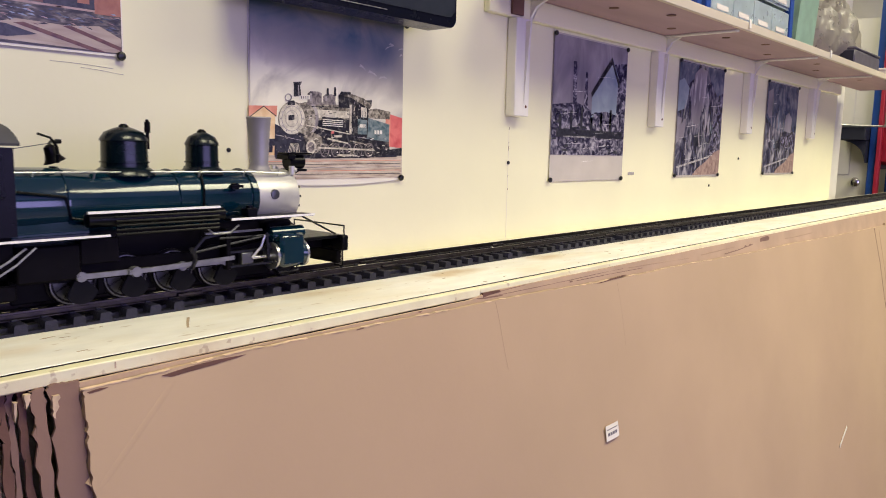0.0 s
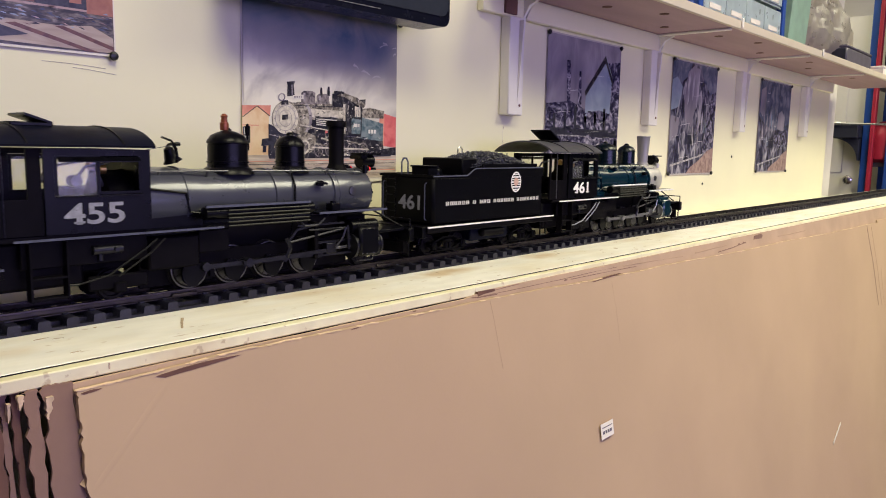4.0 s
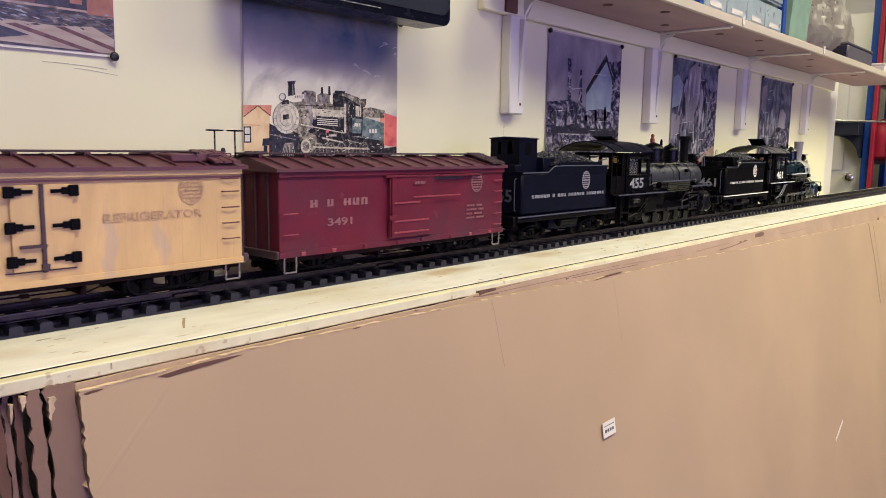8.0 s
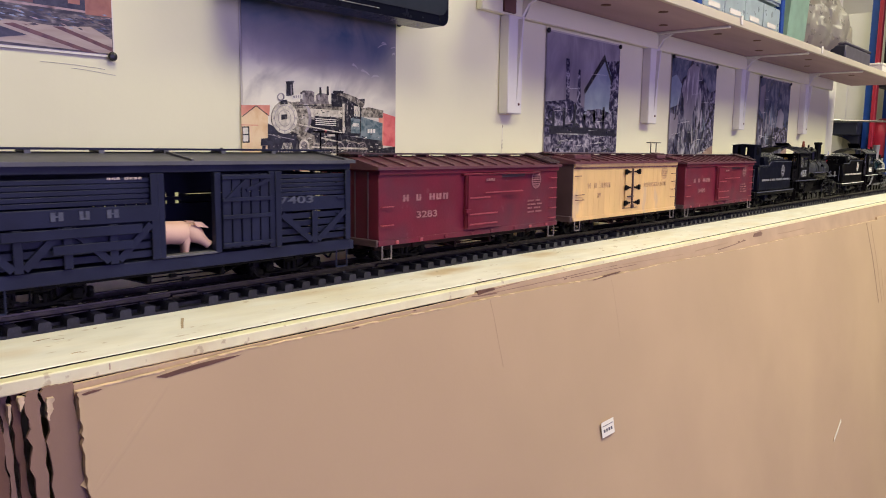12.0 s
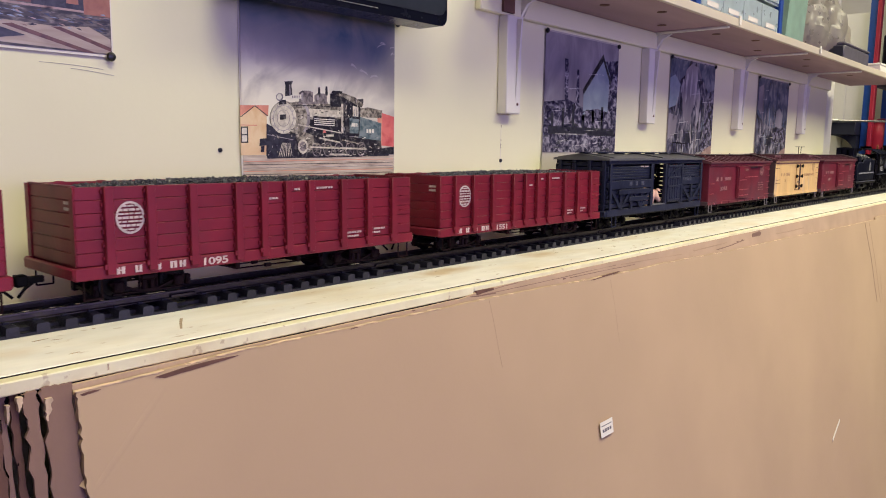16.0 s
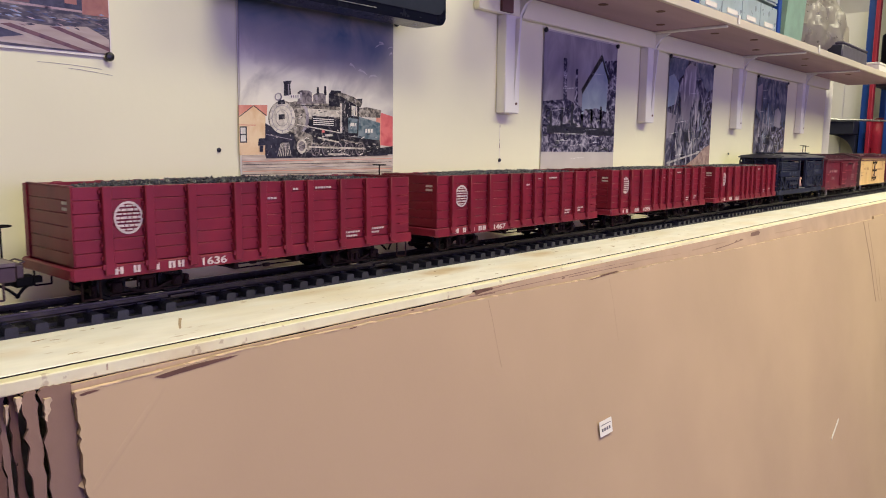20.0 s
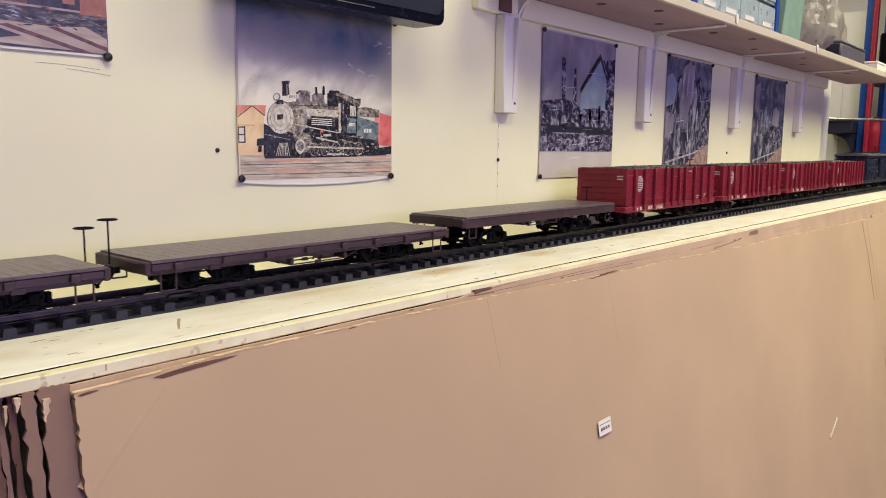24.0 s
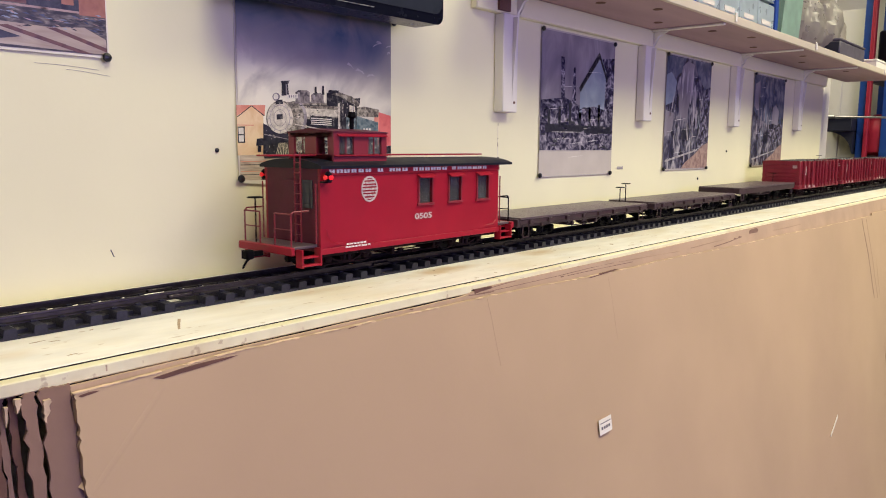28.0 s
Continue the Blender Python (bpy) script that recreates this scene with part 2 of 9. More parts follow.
# ---- mesh helpers ----
class Geo:
    """Collects vertices and faces, in metres."""

    def __init__(self):
        self.v, self.f, self.m = [], [], []

    def add(self, verts, faces, k=0):
        n = len(self.v)
        self.v += [tuple(p) for p in verts]
        self.f += [tuple(i + n for i in f) for f in faces]
        self.m += [k] * len(faces)
        return self

    def box(self, x0, x1, y0, y1, z0, z1, c=0.0, k=0):
        if c <= 0:
            vs = [(x, y, z) for x in (x0, x1) for y in (y0, y1) for z in (z0, z1)]
            return self.add(vs, [(0, 1, 3, 2), (4, 6, 7, 5), (0, 4, 5, 1), (2, 3, 7, 6), (0, 2, 6, 4), (1, 5, 7, 3)], k)
        c = min(c, (x1 - x0) * 0.45, (y1 - y0) * 0.45, (z1 - z0) * 0.45)
        X, Y, Z = (x0, x1), (y0, y1), (z0, z1)
        vs, idx = [], {}
        for i in (0, 1):
            for j in (0, 1):
                for l in (0, 1):
                    sx, sy, sz = 1 - 2 * i, 1 - 2 * j, 1 - 2 * l
                    for a in range(3):
                        p = [X[i] + sx * c, Y[j] + sy * c, Z[l] + sz * c]
                        p[a] = (X[i], Y[j], Z[l])[a]
                        idx[i, j, l, a] = len(vs)
                        vs.append(p)
        fs = []
        for i in (0, 1):
            fs.append(tuple(idx[i, j, l, 0] for j, l in ((0, 0), (1, 0), (1, 1), (0, 1))))
            fs.append(tuple(idx[j, i, l, 1] for j, l in ((0, 0), (1, 0), (1, 1), (0, 1))))
            fs.append(tuple(idx[j, l, i, 2] for j, l in ((0, 0), (1, 0), (1, 1), (0, 1))))
        for i in (0, 1):
            for j in (0, 1):
                fs.append((idx[i, j, 0, 0], idx[i, j, 1, 0], idx[i, j, 1, 1], idx[i, j, 0, 1]))
                fs.append((idx[i, 0, j, 0], idx[i, 1, j, 0], idx[i, 1, j, 2], idx[i, 0, j, 2]))
                fs.append((idx[0, i, j, 1], idx[1, i, j, 1], idx[1, i, j, 2], idx[0, i, j, 2]))
                for l in (0, 1):
                    fs.append((idx[i, j, l, 0], idx[i, j, l, 1], idx[i, j, l, 2]))
        return self.add(vs, fs, k)

    def cyl(self, p0, p1, r0, r1=None, n=12, k=0):
        r1 = r0 if r1 is None else r1
        p0, p1 = Vector(p0), Vector(p1)
        q = (p1 - p0).to_track_quat("Z", "Y")
        vs = []
        for p, r in ((p0, r0), (p1, r1)):
            vs += [p + q @ Vector((r * math.cos(2 * math.pi * i / n), r * math.sin(2 * math.pi * i / n), 0)) for i in range(n)]
        fs = [(i, (i + 1) % n, n + (i + 1) % n, n + i) for i in range(n)] + [tuple(range(n))[::-1], tuple(range(n, 2 * n))]
        return self.add(vs, fs, k)

    def lathe(self, p0, way, profile, n=20, k=0):
        """profile: (distance along way, radius)."""
        p0, way = Vector(p0), Vector(way).normalized()
        q = way.to_track_quat("Z", "Y")
        vs = []
        for d, r in profile:
            vs += [p0 + way * d + q @ Vector((r * math.cos(2 * math.pi * i / n), r * math.sin(2 * math.pi * i / n), 0)) for i in range(n)]
        fs = []
        for j in range(len(profile) - 1):
            fs += [(j * n + i, j * n + (i + 1) % n, (j + 1) * n + (i + 1) % n, (j + 1) * n + i) for i in range(n)]
        m = (len(profile) - 1) * n
        fs += [tuple(range(n))[::-1], tuple(range(m, m + n))]
        return self.add(vs, fs, k)

    def prism(self, pts, a0, a1, axis="x", k=0):
        """Outline pts in the plane across the axis, from a0 to a1 along it."""
        put = {"x": lambda a, p: (a, p[0], p[1]), "y": lambda a, p: (p[0], a, p[1]), "z": lambda a, p: (p[0], p[1], a)}[axis]
        n = len(pts)
        vs = [put(a0, p) for p in pts] + [put(a1, p) for p in pts]
        fs = [(i, (i + 1) % n, n + (i + 1) % n, n + i) for i in range(n)] + [tuple(range(n))[::-1], tuple(range(n, 2 * n))]
        return self.add(vs, fs, k)

    def pipe(self, pts, r, n=6, k=0):
        for a, b in zip(pts, pts[1:]):
            self.cyl(a, b, r, n=n, k=k)
        return self

    def bar(self, a, b, w, h, k=0):
        """A flat bar from a to b in the xz plane, w thick in y, h wide."""
        a, b = Vector(a), Vector(b)
        d = (b - a).normalized()
        s = d.cross(Vector((0, 1, 0))) * h / 2
        t = Vector((0, w / 2, 0))
        vs = [p + i * s + j * t for p in (a, b) for i, j in ((-1, -1), (1, -1), (1, 1), (-1, 1))]
        return self.add(vs, [(0, 1, 2, 3), (7, 6, 5, 4), (0, 4, 5, 1), (1, 5, 6, 2), (2, 6, 7, 3), (3, 7, 4, 0)], k)

    def blob(self, c, r, k=0, n=8, squash=(1, 1, 1)):
        vs, fs = [], []
        for i in range(1, n // 2):
            for j in range(n):
                a, b = math.pi * i / (n // 2), 2 * math.pi * j / n
                vs.append((c[0] + r * squash[0] * math.sin(a) * math.cos(b), c[1] + r * squash[1] * math.sin(a) * math.sin(b), c[2] + r * squash[2] * math.cos(a)))
        rows = n // 2 - 1
        top, low = len(vs), len(vs) + 1
        vs += [(c[0], c[1], c[2] + r * squash[2]), (c[0], c[1], c[2] - r * squash[2])]
        for i in range(rows - 1):
            fs += [(i * n + j, (i + 1) * n + j, (i + 1) * n + (j + 1) % n, i * n + (j + 1) % n) for j in range(n)]
        fs += [(top, j, (j + 1) % n) for j in range(n)] + [(low, (rows - 1) * n + (j + 1) % n, (rows - 1) * n + j) for j in range(n)]
        return self.add(vs, fs, k)

    def mesh(self, name, mats, sharp=38):
        me = bpy.data.meshes.new(name)
        me.from_pydata(self.v, [], self.f)
        bm = bmesh.new()
        bm.from_mesh(me)
        bmesh.ops.recalc_face_normals(bm, faces=bm.faces)
        bm.to_mesh(me)
        bm.free()
        for mm in mats if isinstance(mats, (list, tuple)) else [mats]:
            me.materials.append(mm)
        me.polygons.foreach_set("material_index", self.m)
        me.polygons.foreach_set("use_smooth", [True] * len(me.polygons))
        me.set_sharp_from_angle(angle=radians(sharp))
        return me


def part(name, geo, mats, parent=None, label="", at=(0, 0, 0)):
    ob = new(name, geo if isinstance(geo, bpy.types.Mesh) else geo.mesh(name, mats))
    ob.parent = parent
    ob.location = at
    if label:
        tagged(ob, label)
    return ob


def thing(name, label, category, group="", at=(0, 0, 0), kind=""):
    ob = new(name)
    ob.empty_display_size = 0.05
    ob.location = at
    return tagged(ob, label, category, group, kind)


def solid(name, geo, mats, label="", category="", group="", kind="", at=(0, 0, 0)):
    """A thing that is one mesh."""
    return tagged(part(name, geo, mats, None, at=at), label, category, group, kind)


def words(body, size, material, parent, x, y, z, name="lettering", stretch=1.0, side=-1, fat=0.022):
    """Lettering that faces -y (side -1) or +y, centred on x, standing on z."""
    data = bpy.data.curves.new("type", "FONT")
    data.body, data.size, data.align_x, data.extrude = body, size, "CENTER", 0.0002
    data.offset = size * fat
    tmp = new("type", data)
    bpy.context.view_layer.update()
    me = bpy.data.meshes.new_from_object(tmp)
    bpy.data.objects.remove(tmp)
    turn = Matrix.Rotation(radians(90), 4, "X")
    if side > 0:
        turn = Matrix.Rotation(radians(180), 4, "Z") @ turn
    me.transform(turn @ Matrix.Diagonal((stretch, 1, 1, 1)))
    me.materials.clear()
    me.materials.append(material)
    return part(name, me, None, parent, at=(x, y, z))


def bars(counts, x0, z, h, pitch, material, parent, y, name="lettering_bar", side=-1):
    """Plain bars the size of letters, word by word; a gap of one letter between words."""
    g, x = Geo(), x0
    rnd = random.Random(len(counts) * 7 + counts[0])
    for n in counts:
        for i in range(n):
            w = pitch * rnd.uniform(0.62, 0.8)
            g.box(x, x + w * 0.38, y - 0.0003, y + 0.0003, z, z + h)
            g.box(x + w * 0.6, x + w, y - 0.0003, y + 0.0003, z, z + h)
            q = z + h * rnd.choice((0.42, 0.8, 0.05))
            g.box(x + w * 0.38, x + w * 0.6, y - 0.0003, y + 0.0003, q, q + h * 0.18)
            x += pitch
        x += pitch * 0.8
    return part(name, g, material, parent)


def herald(x, z, r, material, parent, y, name="round_herald", tall=1.0):
    """A plain round emblem of bands."""
    g = Geo()
    n = 28
    ring = [(x + r * math.cos(2 * math.pi * i / n), z + r * tall * math.sin(2 * math.pi * i / n)) for i in range(n)]
    inner = [(x + (p[0] - x) * 0.86, z + (p[1] - z) * 0.86) for p in ring]
    vs = [(p[0], y, p[1]) for p in ring + inner]
    g.add(vs, [(i, (i + 1) % n, n + (i + 1) % n, n + i) for i in range(n)])
    for j in range(7):
        zz = (-0.72 + j * 0.24)
        w = math.sqrt(max(0.02, 0.80 - zz * zz)) * r
        t = 0.15 if j % 2 else 0.10
        x_, k = x - w, 0
        while x_ < x + w - 0.0005:
            seg = r * (0.30, 0.42, 0.24)[(j + k) % 3]
            g.box(x_, min(x_ + seg, x + w), y - 0.0002, y + 0.0002, z + (zz - t / 2) * r * tall, z + (zz + t / 2) * r * tall)
            x_ += seg + r * 0.07
            k += 1
    return part(name, g, material, parent)


# ---- the room ----
WY = 0.13          # face of the wall behind the track
X0, X1, YF, YB = -8.6, 10.4, -4.2, 1.6
# unseen floor, ceiling and front wall are tinted lilac to cool the bounced light
ground = Geo().box(X0 - 0.2, X1 + 0.2, YF - 0.2, YB + 0.2, -0.1, 0)
solid("floor", ground, mat("floor_concrete", (0.16, 0.15, 0.18), 0.6, var=0.15, scale=2, bump=0.1), kind="structure")
solid("ceiling", Geo().box(X0, X1, YF, YB, CEIL, CEIL + 0.1), mat("ceiling_bounce_tint", (0.45, 0.41, 0.55), 0.8, var=0.03), kind="structure")
solid("wall_back", Geo().box(X0, 3.60, WY, WY + 0.10, 0, CEIL, 0.003), M_WALL, kind="structure")
solid("wall_front", Geo().box(X0, X1, YF - 0.1, YF, 0, CEIL), mat("front_wall_bounce_tint", (0.28, 0.25, 0.38), 0.7, var=0.05, scale=2), kind="structure")
solid("wall_left", Geo().box(X0 - 0.1, X0, YF, YB, 0, CEIL), M_WALL, kind="structure")
solid("wall_right", Geo().box(X1, X1 + 0.1, YF, YB, 0, CEIL), M_WALL, kind="structure")
solid("wall_alcove", Geo().box(3.60, X1, YB, YB + 0.1, 0, CEIL), M_WALL, kind="structure")
solid("wall_end", Geo().box(5.62, 5.72, 0.16, 1.6, 0, CEIL, 0.002), M_WHITE, kind="structure")

# ---- the bench ----
BT = RZ - 0.0195   # top of the bench
bench = thing("train_bench", "long white-painted wooden bench carrying the model railway", "bench", at=(0, 0, 0))
part("bench_top", Geo().box(X0 + 0.05, X1 - 0.05, -0.1675, WY - 0.001, BT - 0.020, BT, 0.0012), M_BENCH, bench)
# near-flush black strip paints in the shade of the gap behind the edging
part("bench_gap", Geo().box(X0 + 0.05, X1 - 0.05, -0.1722, -0.1677, BT - 0.022, BT - 0.0004), M_GAP, bench, "black strip painted as the shade in the gap behind the edging")
part("bench_edging", Geo().box(X0 + 0.05, 0.7835, -0.1855, -0.1724, BT - 0.0117, BT, 0.0012), M_EDGE, bench, "cream-painted edging strip")
part("bench_edging", Geo().box(0.7839, X1 - 0.05, -0.1853, -0.1724, BT - 0.0078, BT - 0.0002, 0.0012), M_EDGE, bench, "thinner white edging strip")
for x in (-7.5, -5, -2.5, 0.3, 2.6, 5, 7.5, 10):
    part("bench_leg", Geo().box(x, x + 0.07, -0.14, -0.07, 0, BT - 0.02, 0.003), M_WHITE, bench)
    part("bench_bearer", Geo().box(x, x + 0.045, -0.07, WY - 0.002, BT - 0.11, BT - 0.02, 0.003), M_WHITE, bench)
CARD_TOP = BT - 0.0095


LEAN = 0.16        # the sheets stand out at the foot


def lean(y, z):
    return y + LEAN * (z - CARD_TOP)


def warp(x, z, seed):
    return 0.005 * noise.noise(Vector((x * 1.2, z * 1.5, seed))) + 0.0015 * noise.noise(Vector((x * 7, z * 6, seed + 5)))


def face(x, z):
    """Where the outer face of the large sheet lies."""
    return lean(-0.197 + warp(x, z, 3), z)


def cardboard_panel(x0, x1, y, z0, z1, thick, seed, rag=0.003, name="cardboard_sheet", label="large brown cardboard sheet hung under the bench edge", material=None, rows=6, side_rag=0.0, torn=False, drop=()):
    """A leaning sheet with a torn upper edge, torn sides and a gentle warp."""
    rnd = random.Random(seed)
    n = max(6, int((x1 - x0) / (0.011 if torn else 0.022))) if x1 - x0 > 0.05 else 8
    vs, fs, tops = [], [], []
    up = 0.0
    jag = [rnd.uniform(-side_rag, side_rag) for _ in range(rows)]
    for i in range(n + 1):
        up = 0.65 * up + rnd.uniform(-rag, rag)
        x = x0 + (x1 - x0) * i / n
        zt = z1 + up + (float(np.interp(x, *drop)) if drop else 0.0)
        tops.append((x, zt))
        for j in range(rows):
            z = z0 + (zt - z0) * (1 - (1 - j / (rows - 1)) ** 1.7)
            xx = x + (jag[j] if i == 0 else 0.5 * jag[(j + 3) % rows] if i == n else 0.0)
            w = warp(xx, z, seed)
            vs.append((xx, lean(y + w, z), z))
    m = len(vs)
    vs += [(p[0], p[1] + thick, p[2]) for p in vs]
    for i in range(n):
        for j in range(rows - 1):
            a = i * rows + j
            fs.append((a, a + rows, a + rows + 1, a + 1))
            fs.append((m + a, m + a + 1, m + a + rows + 1, m + a + rows))
        a = i * rows
        fs.append((a, m + a, m + a + rows, a + rows))
        a = i * rows + rows - 1
        fs.append((a, a + rows, m + a + rows, m + a))
    for i in (0, n):
        for j in range(rows - 1):
            a = i * rows + j
            fs.append((a, a + 1, m + a + 1, m + a))
    ob = solid(name, Geo().add(vs, fs), material or M_CARD, label, "cardboard", "cardboard under the bench")
    if torn:
        y0 = lean(y, z1) - 0.001
        for k in range(0, n - 7, 7):
            g, some = Geo(), False
            for q in range(k, k + 7):
                if rnd.random() < (0.25 if tops[q][0] < x0 + 0.22 else 0.55):
                    continue
                some = True
                (xa, za), (xb, zb) = tops[q], tops[q + 1]
                xm, xn = xa + (xb - xa) * rnd.uniform(0.2, 0.45), xa + (xb - xa) * rnd.uniform(0.55, 0.8)
                ha, hb = rnd.uniform(0.0003, 0.0009), rnd.uniform(0.0003, 0.0011)
                up = rnd.uniform(0.0001, 0.0006)
                y0 = lean(y + warp(xa, za, seed), za)
                out = rnd.uniform(0.0002, 0.0010)
                g.prism([(xa, za + 0.0002), (xm, za + up), (xb, zb + 0.0002), (xb - 0.001, zb - 0.0004), (xn, zb - hb), (xm, za - ha), (xa + 0.001, za - 0.0003)], y0 - out, y0 + thick - 0.0005, "y")
            if some:
                tagged(part("torn_edge", g, M_CARD2, ob), "pale torn paper edge", kind="stuff")
    return ob


# the outer sheet hangs lower the further it goes, the inner one follows the edging
OUTER = ((0.25, 0.33, 0.40, 0.53, 0.67, 0.83, 0.93, 1.01, 1.14, 1.40, 1.61, 1.81, 2.04, 2.40, 2.88, 3.06), (-0.0080, -0.0055, -0.0033, -0.0048, -0.0062, -0.0078, -0.0100, -0.0126, -0.0160, -0.0183, -0.0240, -0.0272, -0.0290, -0.0366, -0.0416, -0.0435))
INNER = ((0.25, 0.77, 0.79, 1.2, 3.2), (-0.0030, -0.0030, 0.0022, 0.0030, 0.0032))
cardboard_panel(0.2495, 3.06, -0.197, 0.02, CARD_TOP, 0.005, 3, 0.0005, rows=110, side_rag=0.0014, torn=True, drop=OUTER)
cardboard_panel(0.2500, 5.2, -0.1885, 0.02, CARD_TOP, 0.004, 5, 0.0003, drop=INNER, label="inner brown cardboard sheet behind the outer sheet, under the bench edge", material=M_CARDI)
cardboard_panel(3.066, 5.2, -0.198, 0.02, CARD_TOP, 0.005, 8, 0.001, drop=((3.06, 5.2), (-0.036, -0.050)), label="folded brown cardboard sheet beside the large sheet")
cardboard_panel(5.23, 9.8, -0.194, 0.02, CARD_TOP - 0.004, 0.005, 9)
cardboard_panel(-8.3, 0.10, -0.192, 0.02, CARD_TOP - 0.006, 0.005, 12)
# torn stack of sheets at the end of the big sheet, each further back, their colour darkened to paint in shade
for i, (xa, xb, y, m) in enumerate(((0.2255, 0.2490, -0.1880, M_CARDSHADE), (0.2120, 0.2225, -0.1850, M_CARDSHADE), (0.2050, 0.2105, -0.1800, M_CARDD), (0.1985, 0.2030, -0.1770, M_CARDSHADE), (0.1915, 0.1970, -0.1750, M_CARDD), (0.1840, 0.1895, -0.1720, M_CARDSHADE), (0.105, 0.182, -0.1700, M_CARDD))):
    cardboard_panel(xa, xb, y, 0.02, CARD_TOP - 0.0008 - 0.001 * (i % 2), 0.0030, 20 + i, 0.0008, "cardboard_strip", "torn narrow strip of brown cardboard with a frayed edge, coloured dark as in shade", m, rows=60, side_rag=0.0026, torn=False)
# dark slivers on the sheet's face paint the shaded inside of its splits
for xa, xb, za, h in ((0.318, 0.405, 0.0098, 0.0038), (0.2525, 0.270, 0.0102, 0.0018), (1.065, 1.165, 0.0158, 0.0014), (0.548, 0.566, 0.0066, 0.0010)):
    zc = CARD_TOP - za
    tt = np.linspace(0, 1, 11)
    top = [(xa + (xb - xa) * t, zc + (xb - xa) * t * 0.03 + 0.5 * h * math.sin(math.pi * t)) for t in tt]
    low = [(xa + (xb - xa) * t, zc + (xb - xa) * t * 0.03 - h * (1 - t) ** 0.6 * min(1.0, t * 9) * random.uniform(0.75, 1.1)) for t in tt]
    yy = min(face(x, z) for x, z in top + low)
    solid("cardboard_tear", Geo().prism(top + low[::-1][1:-1], yy - 0.0003, yy + 0.004, "y"), M_CARDD, "dark sliver painted as the shaded inside of a split in the cardboard sheet", "torn cardboard", "tears")
for k, (xa, za, w, h) in enumerate(((0.2265, 0.0085, 0.0062, 0.0190), (0.2075, 0.0040, 0.0050, 0.0120), (0.2010, 0.0100, 0.0028, 0.0160))):
    rr = random.Random(40 + k)
    zc = CARD_TOP - za
    right = [(xa + w * (1.0 - 0.75 * t ** 1.5) + w * rr.uniform(-0.2, 0.12), zc - h * t) for t in np.linspace(0, 1, 9)]
    left = [(xa + w * 0.10 * t + w * rr.uniform(-0.12, 0.12), zc - h * t) for t in np.linspace(0.94, 0, 8)]
    edge = right + left
    yy = lean((-0.1880, -0.1850, -0.1790)[k], zc - h * 0.5)
    solid("paper_flake", Geo().prism(edge, yy - 0.0028, yy + 0.002, "y"), M_CARD2, "pale torn paper flake on the edge of a cardboard strip", "torn cardboard", "paper flakes")
# folds and splits in the inner sheet, along its top, as raised dark lines painting in their shade
def inner(x, z):
    return lean(-0.1885 + warp(x, z, 5), z)


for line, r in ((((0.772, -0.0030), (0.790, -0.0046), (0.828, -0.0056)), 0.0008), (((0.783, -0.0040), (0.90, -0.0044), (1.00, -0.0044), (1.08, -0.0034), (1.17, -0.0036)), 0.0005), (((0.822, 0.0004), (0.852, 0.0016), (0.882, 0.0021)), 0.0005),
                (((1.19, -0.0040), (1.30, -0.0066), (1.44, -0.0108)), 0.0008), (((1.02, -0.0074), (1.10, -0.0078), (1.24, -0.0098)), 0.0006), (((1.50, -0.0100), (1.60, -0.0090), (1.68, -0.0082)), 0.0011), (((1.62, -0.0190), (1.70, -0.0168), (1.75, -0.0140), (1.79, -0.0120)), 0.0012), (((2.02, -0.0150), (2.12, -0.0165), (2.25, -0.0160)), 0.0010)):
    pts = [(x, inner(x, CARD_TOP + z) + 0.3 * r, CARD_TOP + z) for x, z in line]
    solid("cardboard_split", Geo().pipe(pts, r, n=6), M_CARDS if line[0][0] < 1.15 or r > 0.00115 else M_CREASE_SHADE, "thin dark line painted as the shade of a split along the inner cardboard sheet", "torn cardboard", "splits")
# dark patch on the inner sheet paints the shaded recess under the edging's end
yy = inner(0.80, CARD_TOP)
solid("edging_notch", Geo().prism([(0.7850, 0.0030), (0.8230, 0.0024), (0.8230, -0.0006), (0.7990, -0.0016), (0.7850, -0.0034)], -0.0006, 0.002, "y"), M_CARDD, "dark patch painted as the shaded gap under the end of the edging strip", "gap", at=(0, yy, CARD_TOP))
for k, (x, z, w, h) in enumerate(((0.660, -0.0040, 0.008, 0.0020), (1.004, -0.0068, 0.012, 0.0026), (1.745, -0.0120, 0.014, 0.0040), (1.775, -0.0110, 0.012, 0.0040))):
    rr = random.Random(60 + k)
    pts = [(w * 0.5 * math.cos(a) * rr.uniform(0.6, 1.1), h * 0.5 * math.sin(a) * rr.uniform(0.6, 1.1)) for a in np.linspace(0, 2 * math.pi, 10)[:-1]]
    solid("cardboard_knot", Geo().prism(pts, -0.0007, 0.002, "y"), M_CARDS, "small dark mark on the cardboard edge", "dent", "dents", at=(x, inner(x, CARD_TOP + z), CARD_TOP + z))
# the soft fold at the torn corner, and raised dark lines painting the shade of creases down the sheet
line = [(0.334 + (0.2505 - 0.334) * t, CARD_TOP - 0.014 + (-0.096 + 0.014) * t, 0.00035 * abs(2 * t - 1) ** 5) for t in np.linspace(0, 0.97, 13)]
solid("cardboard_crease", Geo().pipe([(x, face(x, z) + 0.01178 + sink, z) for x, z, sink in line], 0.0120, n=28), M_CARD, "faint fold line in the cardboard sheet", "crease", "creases")
